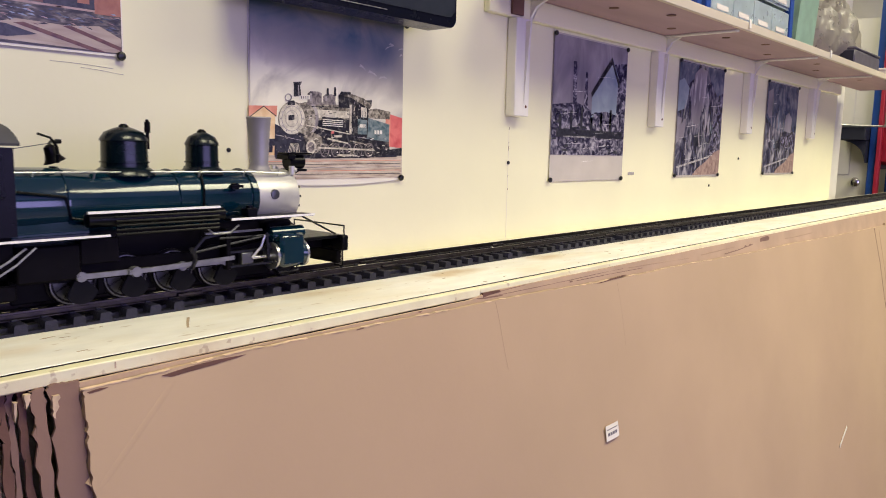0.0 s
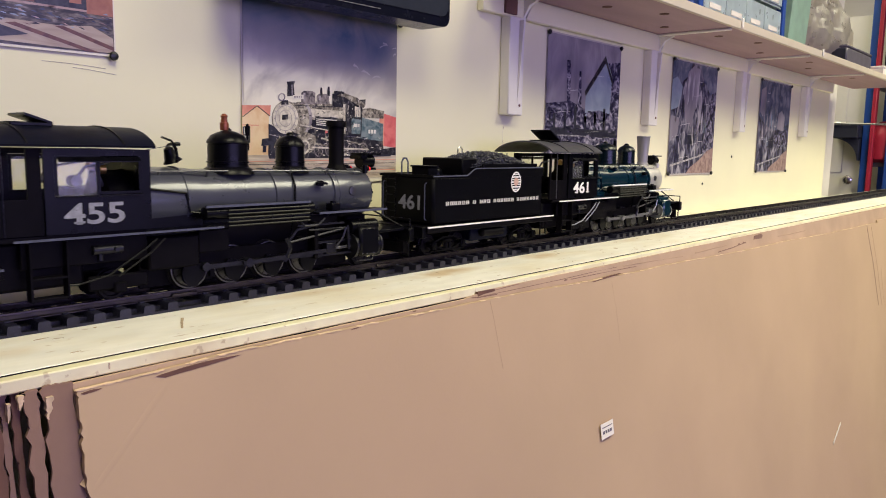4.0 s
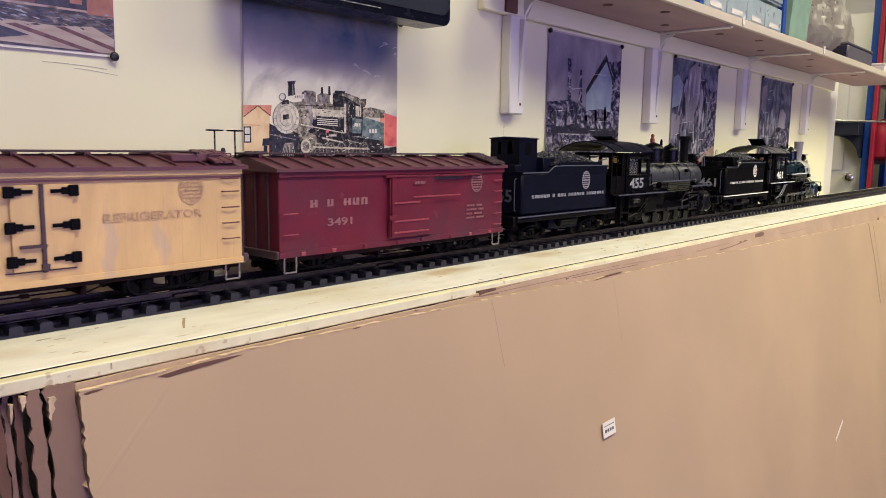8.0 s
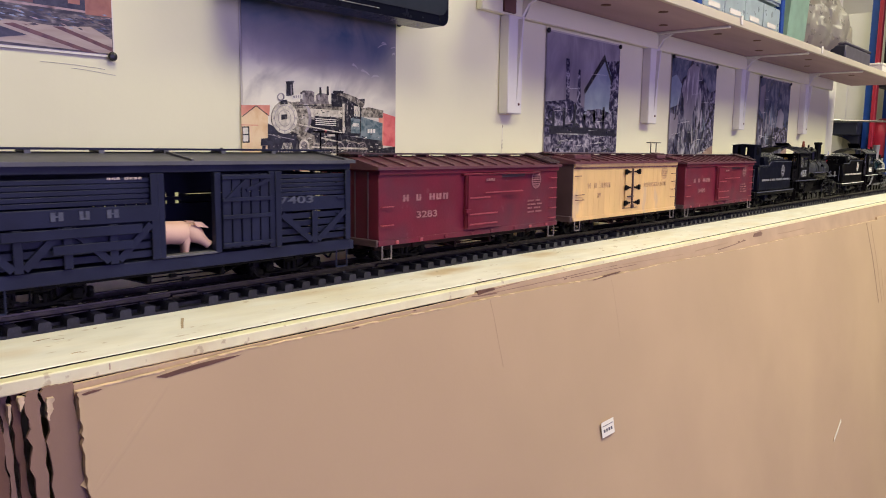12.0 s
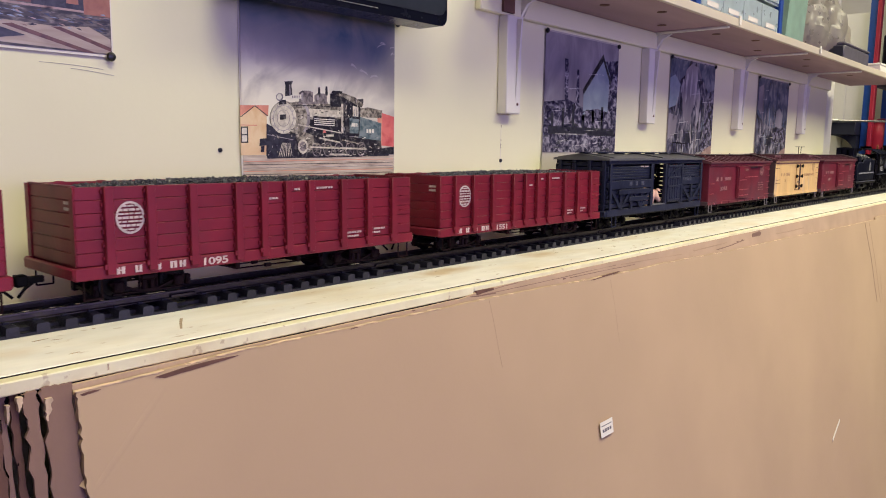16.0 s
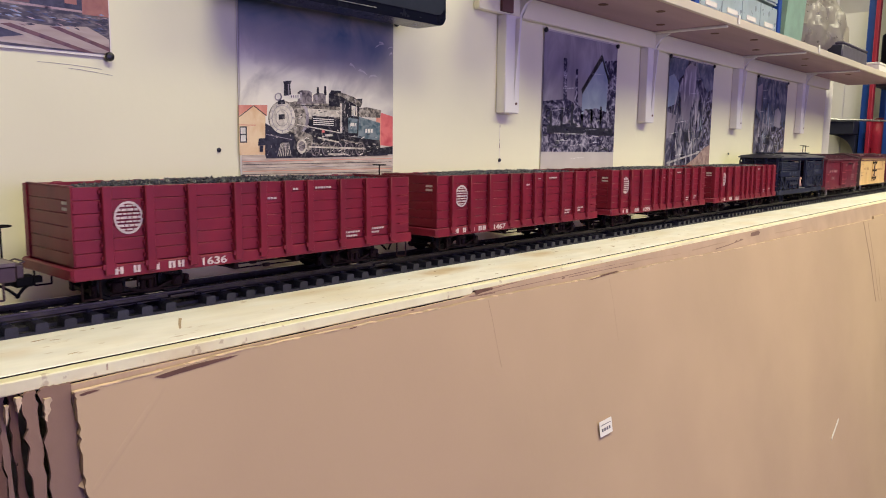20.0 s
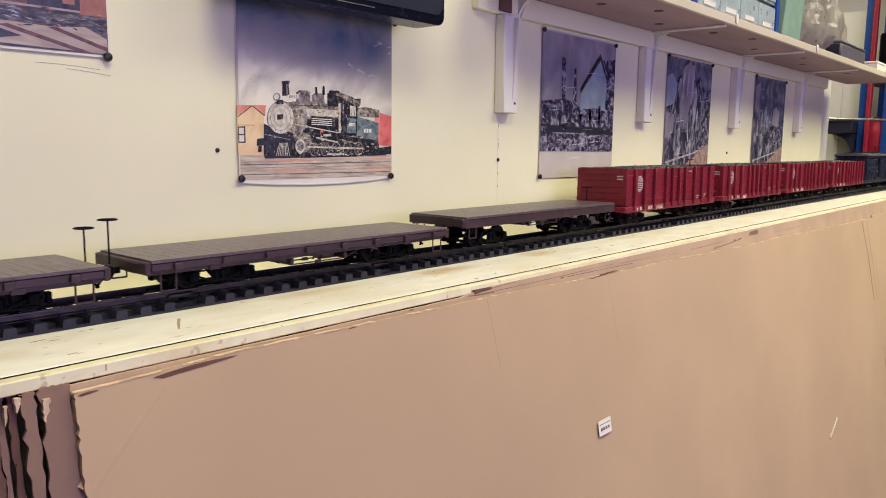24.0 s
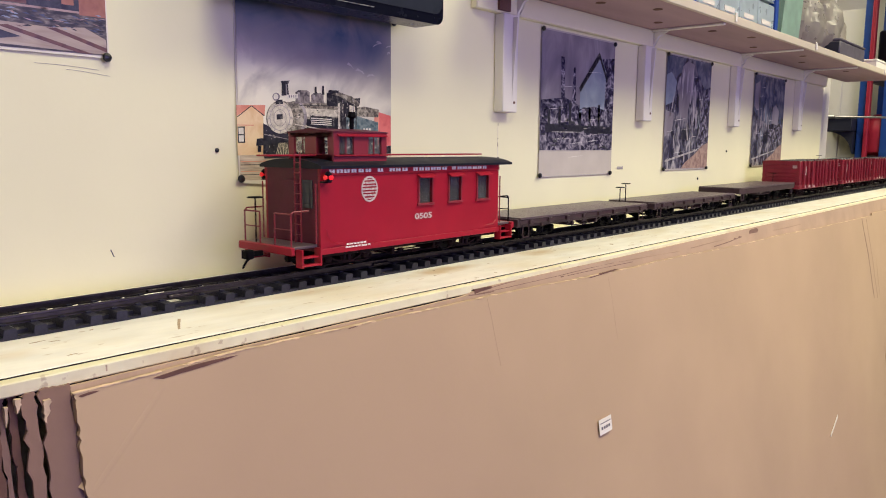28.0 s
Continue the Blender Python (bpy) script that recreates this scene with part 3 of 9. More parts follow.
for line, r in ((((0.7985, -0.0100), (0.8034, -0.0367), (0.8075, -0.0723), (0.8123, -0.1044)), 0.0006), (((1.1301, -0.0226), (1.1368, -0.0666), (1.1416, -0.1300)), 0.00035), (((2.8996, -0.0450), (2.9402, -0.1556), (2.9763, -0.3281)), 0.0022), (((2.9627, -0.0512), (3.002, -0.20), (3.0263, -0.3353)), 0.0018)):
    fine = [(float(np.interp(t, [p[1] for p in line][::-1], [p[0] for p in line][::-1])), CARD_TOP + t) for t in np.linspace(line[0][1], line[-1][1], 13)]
    solid("cardboard_crease", Geo().pipe([(x, face(x, z) + 0.55 * r, z) for x, z in fine], r, n=6), M_CARDS if r > 0.002 else M_CREASE_SHADE, "thin dark line painted as the shade in a crease down the cardboard sheet", "crease", "creases")
sticker = thing("barcode_sticker", "small white price sticker with printed bars on the cardboard", "sticker", at=(1.069, -0.2405, RZ - 0.286))
sticker.rotation_euler = (math.atan(LEAN) * -1, 0, 0)
part("paper", Geo().box(-0.020, 0.020, -0.0006, 0.0, -0.0125, 0.0125), M_CREAM, sticker)
g = Geo()
for i in range(4):
    g.box(-0.014 + i * 0.0075, -0.009 + i * 0.0075, -0.0009, -0.0005, -0.005, 0.0)
g.box(-0.016, 0.016, -0.0009, -0.0005, 0.005, 0.0062)
part("printed_bars", g, M_GREY, sticker)
solid("cardboard_scuff", Geo().bar((2.387, -0.294, RZ - 0.62), (2.301, -0.2995, RZ - 0.655), 0.001, 0.010), M_CREAM, "pale scuff on the cardboard", "scuff")
solid("cardboard_tab", Geo().prism([(1.842, -0.0095), (1.848, -0.0010), (1.893, 0.0012), (1.905, -0.0045), (1.898, -0.0105)], -0.0012, 0.002, "y"), M_CARDS, "brown torn tab on the cardboard edge", "torn cardboard", at=(0, inner(1.87, CARD_TOP - 0.004), CARD_TOP))
solid("cardboard_tear_mark", Geo().bar((0.945, -0.1995, RZ - 0.045), (0.962, -0.1995, RZ - 0.053), 0.001, 0.004).bar((0.95, -0.1995, RZ - 0.053), (0.957, -0.1995, RZ - 0.043), 0.001, 0.003), M_CARDD, "small torn nick in the cardboard", "tear")
solid("bench_mark", Geo().prism([(0.4078, -0.0817), (0.4112, -0.0822), (0.3992, -0.1020), (0.3874, -0.1231), (0.3850, -0.1226), (0.3962, -0.1015)], BT - 0.001, BT + 0.0003, "z").box(1.2950, 1.3020, -0.1185, -0.1143, BT - 0.001, BT + 0.0003), M_STAIN, "small brown scuff on the bench top", "scuff")

rnd = random.Random(77)
for k in range(16):
    x, y, w, d = rnd.uniform(0.16, 1.5), rnd.uniform(-0.160, -0.055), rnd.uniform(0.004, 0.016), rnd.uniform(0.0008, 0.0022)
    t = rnd.uniform(-0.3, 0.3)
    pts = [(x + w * a - d * b * t, y + w * a * t + d * b) for a, b in ((0, 0), (0.3, -0.6), (0.7, -0.4), (1, 0.1), (0.6, 0.5), (0.25, 0.7))]
    solid("paint_chip", Geo().prism(pts, BT - 0.001, BT + 0.0003, "z"), M_STAIN, "small chip in the bench paint", "scuff", "paint chips")
solid("edging_mark", Geo().box(0.2815, 0.2829, -0.1857, -0.1845, BT - 0.0075, BT - 0.002), M_STAIN, "small grey scuff on the white bench edging", "scuff")


# ---- track ----
JOINT, PITCH, SECTION = 0.469, 0.0271, 0.322
track = thing("model_track", "black plastic-sleepered model railway track with dark rails on the bench", "railway track", at=(0, 0, 0))
for s in (-1, 1):
    y = s * 0.0240
    g = Geo().prism([(y - 0.0030, RZ - 0.0084), (y + 0.0030, RZ - 0.0084), (y + 0.0030, RZ - 0.0074), (y + 0.0008, RZ - 0.0064), (y + 0.0008, RZ - 0.0028), (y + 0.0015, RZ - 0.0022), (y + 0.0014, RZ - 0.0003), (y + 0.0010, RZ),
                     (y - 0.0010, RZ), (y - 0.0014, RZ - 0.0003), (y - 0.0015, RZ - 0.0022), (y - 0.0008, RZ - 0.0028), (y - 0.0008, RZ - 0.0064), (y - 0.0030, RZ - 0.0074)], X0 + 0.1, X1 - 0.1, "x")
    part("rail", g, M_RAIL, track)
    for k in range(-1, 12):
        x = JOINT - PITCH * 0.93 + k * SECTION
        part("rail_joiner", Geo().box(x - 0.016, x + 0.016, y - 0.0042, y + 0.0042, RZ - 0.0078, RZ - 0.0035, 0.001), M_RAIL, track)


def tie_geo(g, x):
    g.prism([(x - 0.0067, RZ - 0.0192), (x + 0.0067, RZ - 0.0192), (x + 0.0058, RZ - 0.0098), (x + 0.0047, RZ - 0.0086), (x - 0.0047, RZ - 0.0086), (x - 0.0058, RZ - 0.0098)], -0.0470, 0.0470, "y")
    for s in (-1, 1):
        for t in (-1, 1):
            y = s * 0.0240 + t * 0.0042
            g.box(x - 0.0028, x + 0.0028, y - 0.0016, y + 0.0016, RZ - 0.0090, RZ - 0.0064, 0.0005)
    return g


tie_mesh = tie_geo(Geo(), 0).mesh("tie", M_TIE)
far_ties = Geo()
for k in range(-28, 31):
    for i in range(11):
        x = JOINT + k * SECTION + i * PITCH
        if not X0 + 0.15 < x < X1 - 0.15:
            continue
        if -0.1 < x < 4.4:
            part("tie", tie_mesh, None, track, at=(x + random.uniform(-0.0006, 0.0006), 0, 0))
        else:
            tie_geo(far_ties, x)
    xs = JOINT + k * SECTION - 0.006
    if X0 + 0.2 < xs and xs + SECTION < X1 - 0.2:
        g = Geo()
        for y in (-0.024, 0.024):
            g.box(xs, xs + SECTION - 0.0005, y - 0.006, y + 0.006, RZ - 0.0192, RZ - 0.014)
        g.box(xs, xs + SECTION - 0.0005, -0.0465, -0.0380, RZ - 0.0193, RZ - 0.0165)
        g.box(xs, xs + SECTION - 0.0005, 0.0380, 0.0465, RZ - 0.0193, RZ - 0.0165)
        part("tie_web", g, M_TIE, track)
tagged(part("far_ties", far_ties, M_TIE, track), kind="stuff")

# ---- shelf over the track ----
SZ = RZ + 0.4745   # underside
shelf = thing("wall_shelf", "long white-edged wooden shelf on white wall brackets", "shelf")
SX0, SX1 = 1.16, 3.95
part("shelf_board", Geo().box(SX0, SX1, -0.080, WY - 0.001, SZ, SZ + 0.016, 0.001), M_SHELF, shelf, "reddish unpainted board seen from below")
part("shelf_lip", Geo().box(SX0, SX1, -0.0905, -0.0805, SZ - 0.001, SZ + 0.020, 0.0015), M_LIP, shelf, "cream-painted front lip")
part("ledger", Geo().box(SX0, 3.59, WY - 0.016, WY - 0.0005, SZ - 0.044, SZ - 0.0005, 0.002), M_WALL, shelf, "cream-painted ledger strip along the wall")
for x in (1.237, 1.855, 2.504, 3.19):
    br = part("bracket", Geo().box(x, x + 0.050, WY - 0.024, WY - 0.0005, RZ + 0.236, SZ - 0.0445, 0.002), M_WHITE, shelf)
    part("bracket_arm", Geo().box(x + 0.040, x + 0.054, -0.078, WY - 0.0165, SZ - 0.006, SZ - 0.0006, 0.0015), M_WHITE, br)
    part("bracket_rib", Geo().prism([(WY - 0.0245, RZ + 0.262), (WY - 0.036, SZ - 0.05), (WY - 0.0245, SZ - 0.05)], x + 0.030, x + 0.035, "x"), M_WHITE, br)
    part("bracket_leg", Geo().prism([(WY - 0.0005, RZ + 0.262), (WY - 0.0045, RZ + 0.262), (WY - 0.008, SZ - 0.085), (WY - 0.016, SZ - 0.040), (WY - 0.030, SZ - 0.018), (WY - 0.055, SZ - 0.0065), (WY - 0.0165, SZ - 0.0065), (WY - 0.0165, SZ - 0.0445), (WY - 0.0005, SZ - 0.0445)], x + 0.0545, x + 0.0625, "x"), M_WHITE, br)
    part("bracket_screw", Geo().lathe((x + 0.038, WY - 0.0243, RZ + 0.256), (0, -1, 0), [(0, 0.003), (0.0012, 0.0026), (0.0018, 0.001)], n=10), M_CARDD, br)
part("bracket_hook", Geo().box(1.225, 1.262, WY - 0.022, WY - 0.0165, SZ - 0.040, SZ - 0.001), M_CARDD, shelf, "dark brown piece above the first bracket")
for x, y in ((1.48, 0.03), (1.63, -0.03), (1.80, 0.05), (2.02, 0.0), (2.2, -0.04), (2.42, 0.03), (2.75, -0.02), (2.95, 0.04), (3.4, 0.0)):
    part("wood_knot", Geo().cyl((x, y, SZ - 0.0012), (x, y, SZ + 0.001), 0.011, n=14), M_CARDD, shelf, "dark knot in the board")
for x in (1.93, 2.63, 3.63):
    part("shelf_clip", Geo().box(x, x + 0.012, -0.0945, -0.091, SZ + 0.004, SZ + 0.026, 0.001), M_WHITE, shelf)


# ---- rolling stock ----
MOVING = []        # (thing, place along the train)
WHEELS = []        # (wheelset, its pose in its parent, radius)
RODS = []          # (rod, its place, crank radius, wheel radius, phase)


def vehicle(name, ref, label, category, group):
    ob = thing(name, label, category, group, at=(ref, 0, RZ))
    MOVING.append((ob, ref))
    return ob


def wheel_mesh(r, gauge=0.0225, axle=0.034, n=18):
    g = Geo()
    for s in (-1, 1):
        g.lathe((0, s * 0.0195, 0), (0, s, 0), [(0, r * 1.10), (0.0012, r * 1.10), (0.0022, r), (0.0068, r * 0.985), (0.0070, r * 0.82), (0.0052, r * 0.74), (0.0052, r * 0.32), (0.0076, r * 0.28), (0.0078, r * 0.1)], n=n)
        for a in range(4):
            c, t = math.cos(a * math.pi / 2 + 0.4), math.sin(a * math.pi / 2 + 0.4)
            g.cyl((r * 0.53 * c, s * 0.0240, r * 0.53 * t), (r * 0.53 * c, s * 0.0252, r * 0.53 * t), r * 0.09, n=8)
    g.cyl((0, -axle, 0), (0, axle, 0), 0.0026, n=8)
    return g.mesh("wheelset", M_WHEEL)


CAR_R = 0.0160
WHEEL_MESH = wheel_mesh(CAR_R)


def truck_mesh(material, base=0.0345):
    """Arch-bar bogie: bars, journal boxes, bolster and springs."""
    g = Geo()
    for s in (-1, 1):
        y = s * 0.0365
        g.bar((-base - 0.008, y, 0.0185), (-0.012, y, 0.0275), 0.004, 0.0026)
        g.bar((base + 0.008, y, 0.0185), (0.012, y, 0.0275), 0.004, 0.0026)
        g.bar((-0.0125, y, 0.0275), (0.0125, y, 0.0275), 0.004, 0.0026)
        g.bar((-base, y, 0.0170), (-0.011, y, 0.0085), 0.004, 0.0024)
        g.bar((base, y, 0.0170), (0.011, y, 0.0085), 0.004, 0.0024)
        g.bar((-0.0115, y, 0.0085), (0.0115, y, 0.0085), 0.004, 0.0024)
        g.bar((-base - 0.006, y, 0.0070), (base + 0.006, y, 0.0070), 0.0036, 0.0018)
        for x in (-base, base):
            g.box(x - 0.0058, x + 0.0058, y - 0.0050 * (s < 0) - 0.002 * (s > 0), y + 0.0050 * (s > 0) + 0.002 * (s < 0), 0.0090, 0.0215, 0.0015)
            g.cyl((x, y + s * 0.0035, 0.0165), (x, y + s * 0.0062, 0.0165), 0.0036, n=10)
        for x in (-0.010, 0.010):
            g.cyl((x, y, 0.0080), (x, y, 0.0280), 0.0013, n=6)
        for x in (-0.0045, 0.0045):
            g.cyl((x, y, 0.0095), (x, y, 0.0190), 0.0034, n=8)
    g.box(-0.009, 0.009, -0.040, 0.040, 0.0190, 0.0262, 0.002)
    for x in (-base - 0.019, base + 0.019):
        g.box(x - 0.0015, x + 0.0015, -0.030, 0.030, 0.0085, 0.0125)
        for s in (-1, 1):
            g.box(x - 0.003, x + 0.003, s * 0.024 - 0.004, s * 0.024 + 0.004, 0.006, 0.018, 0.001)
    return g.mesh("truck_frame", material)


TRUCKS = {}


def add_truck(car, x, material=None, base=0.0345):
    material = material or M_TRUCK
    if material.name not in TRUCKS:
        TRUCKS[material.name] = truck_mesh(material, base)
    t = part("truck_frame", TRUCKS[material.name], None, car, at=(x, 0, 0))
    for dx in (-base, base):
        w = part("wheelset", WHEEL_MESH, None, t, at=(dx, 0, CAR_R))
        WHEELS.append((w, (dx, 0, CAR_R), CAR_R))
    return t


def add_couplers(car, half, z=0.0275, material=None):
    for s in (-1, 1):
        g = Geo().box(min(s * half, s * (half + 0.020)), max(s * half, s * (half + 0.020)), -0.0035, 0.0035, z - 0.0035, z + 0.0035, 0.001)
        x = s * (half + 0.022)
        g.box(x - 0.006, x + 0.006, -0.0075, 0.0045, z - 0.006, z + 0.006, 0.002)
        g.cyl((x + s * 0.003, 0.005, z - 0.0055), (x + s * 0.003, 0.005, z + 0.0055), 0.0025, n=8)
        part("coupler", g, material or M_TRUCK, car)
        g = Geo().pipe([(s * half, 0.018, z - 0.004), (s * (half + 0.012), 0.018, z - 0.012), (s * (half + 0.020), 0.015, z - 0.020)], 0.0016)
        part("air_hose", g, M_BLACKM, car)


def grab_irons(car, name, material, x0, x1, y, zs, s):
    for z in zs:
        part(name, Geo().pipe([(x0, y, z), (x0, y + s * 0.004, z), (x1, y + s * 0.004, z), (x1, y, z)], 0.0008, n=5), material, car)


def brake_post(car, x, z0, z1, material=None, y=0.012):
    g = Geo().cyl((x, y, z0), (x, y, z1), 0.0011, n=6)
    n = 16
    pts = [(x + 0.010 * math.cos(2 * math.pi * i / n), y + 0.010 * math.sin(2 * math.pi * i / n), z1) for i in range(n + 1)]
    g.pipe(pts, 0.0009, n=5)
    for i in range(0, n, 4):
        g.pipe([(x, y, z1), pts[i]], 0.0007, n=4)
    part("brake_wheel", g, material or M_TRUCK, car)


def underframe(car, half, w, z, material, rods=True):
    g = Geo()
    g.box(-half + 0.004, half - 0.004, -0.012, 0.012, z - 0.010, z - 0.0006, 0.001)
    for s in (-1, 1):
        g.box(-half, half, s * (w / 2 - 0.010) - 0.003, s * (w / 2 - 0.010) + 0.003, z - 0.008, z - 0.0006, 0.001)
    for x in (-half + 0.080, half - 0.080):
        g.box(x - 0.007, x + 0.007, -w / 2 + 0.004, w / 2 - 0.004, z - 0.009, z - 0.0006, 0.001)
    part("underframe", g, material, car)
    if rods:
        for y in (-w / 2 + 0.016, -0.016, 0.016, w / 2 - 0.016):
            g = Geo().pipe([(-half + 0.02, y, z - 0.006), (-0.075, y, z - 0.008), (-0.045, y, z - 0.018), (0.045, y, z - 0.018), (0.075, y, z - 0.008), (half - 0.02, y, z - 0.006)], 0.0010, n=5)
            g.box(-0.004, 0.004, y - 0.002, y + 0.002, z - 0.020, z - 0.016)
            part("truss_rod", g, material, car)
        for x in (-0.045, 0.045):
            part("queen_post", Geo().box(x - 0.003, x + 0.003, -w / 2 + 0.012, w / 2 - 0.012, z - 0.018, z - 0.009, 0.001), material, car)


def step_iron(car, x, y, z, s, material):
    g = Geo().pipe([(x - 0.009, y, z), (x - 0.009, y, z - 0.022), (x + 0.009, y, z - 0.022), (x + 0.009, y, z)], 0.0011, n=5)
    part("stirrup_step", g, material, car)


def house_roof(car, half, w, z_eave, z_ridge, material, seams=13, over=0.006, walk_mat=None):
    """Peaked roof with seams and a running board."""
    y = w / 2 + over
    t = 0.004
    part("roof", Geo().prism([(-y, z_eave - 0.001), (-y, z_eave + t - 0.001), (0, z_ridge), (y, z_eave + t - 0.001), (y, z_eave - 0.001)], -half - 0.006, half + 0.006, "x"), material, car)
    for i in range(seams):
        x = -half + 0.012 + (2 * half - 0.024) * i / (seams - 1)
        g = Geo()
        for s in (-1, 1):
            a, b = Vector((x, s * y, z_eave + t - 0.0008)), Vector((x, s * 0.012, z_ridge - 0.0012))
            for q in (0,):
                vs = [a + Vector((d, 0, h)) for d in (-0.0012, 0.0012) for h in (0, 0.0022)] + [b + Vector((d, 0, h)) for d in (-0.0012, 0.0012) for h in (0, 0.0022)]
                g.add(vs, [(0, 1, 3, 2), (4, 6, 7, 5), (0, 4, 5, 1), (2, 3, 7, 6), (1, 5, 7, 3), (0, 2, 6, 4)])
        part("roof_seam", g, material, car)
    for j in (-1, 0, 1):
        part("running_board", Geo().box(-half - 0.012, half + 0.012, j * 0.0085 - 0.0038, j * 0.0085 + 0.0038, z_ridge + 0.002, z_ridge + 0.0042, 0.0004), walk_mat or material, car)
    for i in range(7):
        x = -half + 0.01 + (2 * half - 0.02) * i / 6
        part("running_board_saddle", Geo().box(x - 0.003, x + 0.003, -0.012, 0.012, z_ridge - 0.002, z_ridge + 0.002), material, car)


def lateral_boards(car, half, w, z_eave, z_ridge, material):
    """Short boards down the roof at its two corners, beside the ladders."""
    for sx, sy in ((1, -1), (-1, 1)):
        for k in range(3):
            x = sx * (half - 0.010 - k * 0.0115)
            a, b = Vector((x, sy * (w / 2 + 0.008), z_eave + 0.0062)), Vector((x, sy * 0.014, z_ridge + 0.0035))
            vs = [p + Vector((d, 0, h)) for p in (a, b) for d in (-0.0048, 0.0048) for h in (0, 0.0024)]
            part("lateral_board", Geo().add(vs, [(0, 1, 3, 2), (4, 6, 7, 5), (0, 4, 5, 1), (2, 3, 7, 6), (1, 5, 7, 3), (0, 2, 6, 4)]), material, car)
        xm = sx * (half - 0.0215)
        part("roof_grab", Geo().pipe([(xm - 0.014, sy * 0.052, z_eave + 0.010), (xm - 0.014, sy * 0.052, z_eave + 0.0165), (xm + 0.014, sy * 0.052, z_eave + 0.0165), (xm + 0.014, sy * 0.052, z_eave + 0.010)], 0.0009, n=5), material, car)


def boxcar(ref, number, group="freight cars", brake=-1, worn=""):
    car = vehicle("boxcar", ref, "weathered oxide-red wooden model boxcar with a sliding door, on the track", "boxcar", group)
    half, w, z0, z1, zr = 0.2250, 0.122, 0.031, 0.1355, 0.1530
    part("body", Geo().box(-half, half, -w / 2, w / 2, z0, z1, 0.0012), M_BOXRED, car)
    for s in (-1, 1):
        y = s * w / 2
        part("side_sill", Geo().box(-half - 0.001, half + 0.001, min(y, y + s * 0.0012), max(y, y + s * 0.0012), z0 - 0.003, z0 + 0.005, 0.0008), M_BOXRED, car)
        part("fascia", Geo().box(-half - 0.001, half + 0.001, min(y, y + s * 0.003), max(y, y + s * 0.003), z1 - 0.008, z1 - 0.0005, 0.0008), M_BOXRED, car)
        xa, xb = (-0.041, 0.050) if s < 0 else (-0.050, 0.041)
        door = part("door", Geo().box(xa, xb, min(y + s * 0.0005, y + s * 0.006), max(y + s * 0.0005, y + s * 0.006), z0 + 0.008, z1 - 0.010, 0.0008), M_BOXRED, car)
        for z in (z0 + 0.014, z0 + 0.030, z0 + 0.056):
            part("door_bar", Geo().box(xa + 0.002, xb - 0.012 - 0.02 * (z > z0 + 0.05), min(y + s * 0.006, y + s * 0.0075), max(y + s * 0.006, y + s * 0.0075), z, z + 0.0022), M_RUNG, door)
        g = Geo().box(xa + 0.001, xa + 0.005, min(y + s * 0.006, y + s * 0.009), max(y + s * 0.006, y + s * 0.009), z0 + 0.010, z1 - 0.012)
        g.box(xa - 0.004, xa + 0.010, min(y + s * 0.006, y + s * 0.010), max(y + s * 0.006, y + s * 0.010), z0 + 0.034, z0 + 0.040)
        part("door_latch", g, M_BOXRED, door)
        part("door_rail", Geo().box(xa - 0.008, 0.16 if s < 0 else 0.05, min(y, y + s * 0.0075), max(y, y + s * 0.0075), z1 - 0.0115, z1 - 0.0085, 0.0006), M_BOXRED, car)
        grab_irons(car, "ladder_rung", M_RUNG, half - 0.026, half - 0.006, y, (z0 + 0.012, z0 + 0.03, z0 + 0.048, z0 + 0.066, z0 + 0.084), s)
        grab_irons(car, "grab_iron", M_RUNG, -half + 0.004, -half + 0.026, y, (z0 + 0.026, z0 + 0.052), s)
        for x in (-half + 0.016, half - 0.016):
            step_iron(car, x, y, z0, s, M_IRONG)
        fx = 1 if s < 0 else -1
        bars([1, 1, 3], (-0.1775 if s < 0 else 0.08), z0 + 0.058, 0.0095, 0.0155, M_FADED, car, y + s * 0.0004)
        words(number, 0.0135, M_FADED, car, -0.1265 * fx, y + s * 0.0008, z0 + 0.033, "car_number", 1.75, s)
        herald(0.156 * fx, z0 + 0.082, 0.0140, M_FADED, car, y + s * 0.0012, tall=1.15)
        bars([4], 0.006 if s < 0 else -0.03, z0 + 0.083, 0.004, 0.006, M_FADED, door, y + s * 0.0078)
        for k, row in enumerate(([4, 3], [5, 3], [3, 4], [4, 4])):
            bars(row, 0.132 if s < 0 else -0.17, z0 + 0.044 - k * 0.0065, 0.0030, 0.0050, M_FADED, car, y + s * 0.0012)
        # raised dark strip painted in for the shaded recess below the rail
        part("door_slot", Geo().box(min(xb * fx, fx * (xb + 0.070)) if s < 0 else -0.12, fx * (xb + 0.070) if s < 0 else -0.05, min(y, y + s * 0.0016), max(y, y + s * 0.0016), z1 - 0.0165, z1 - 0.0120), M_PLUM, car, "dark strip standing in for the shaded recess under the door rail")
        part("door_latch_bar", Geo().box(fx * 0.004 if s < 0 else -0.108, 0.108 if s < 0 else -0.004, min(y + s * 0.0062, y + s * 0.0078), max(y + s * 0.0062, y + s * 0.0078), z0 + 0.0635, z0 + 0.0655), M_RUNG, car)
        for x in (-0.190, -0.140, -0.085, -0.020, 0.030, 0.095, 0.140, 0.190):
            part("sill_bolt", Geo().box(x - 0.0035, x + 0.0035, min(y + s * 0.001, y + s * 0.0032), max(y + s * 0.001, y + s * 0.0032), z0 - 0.002, z0 + 0.003, 0.0008), M_RUNG if abs(x) > 0.1 else M_BOXRED, car)
    for s in (-1, 1):
        x = s * half
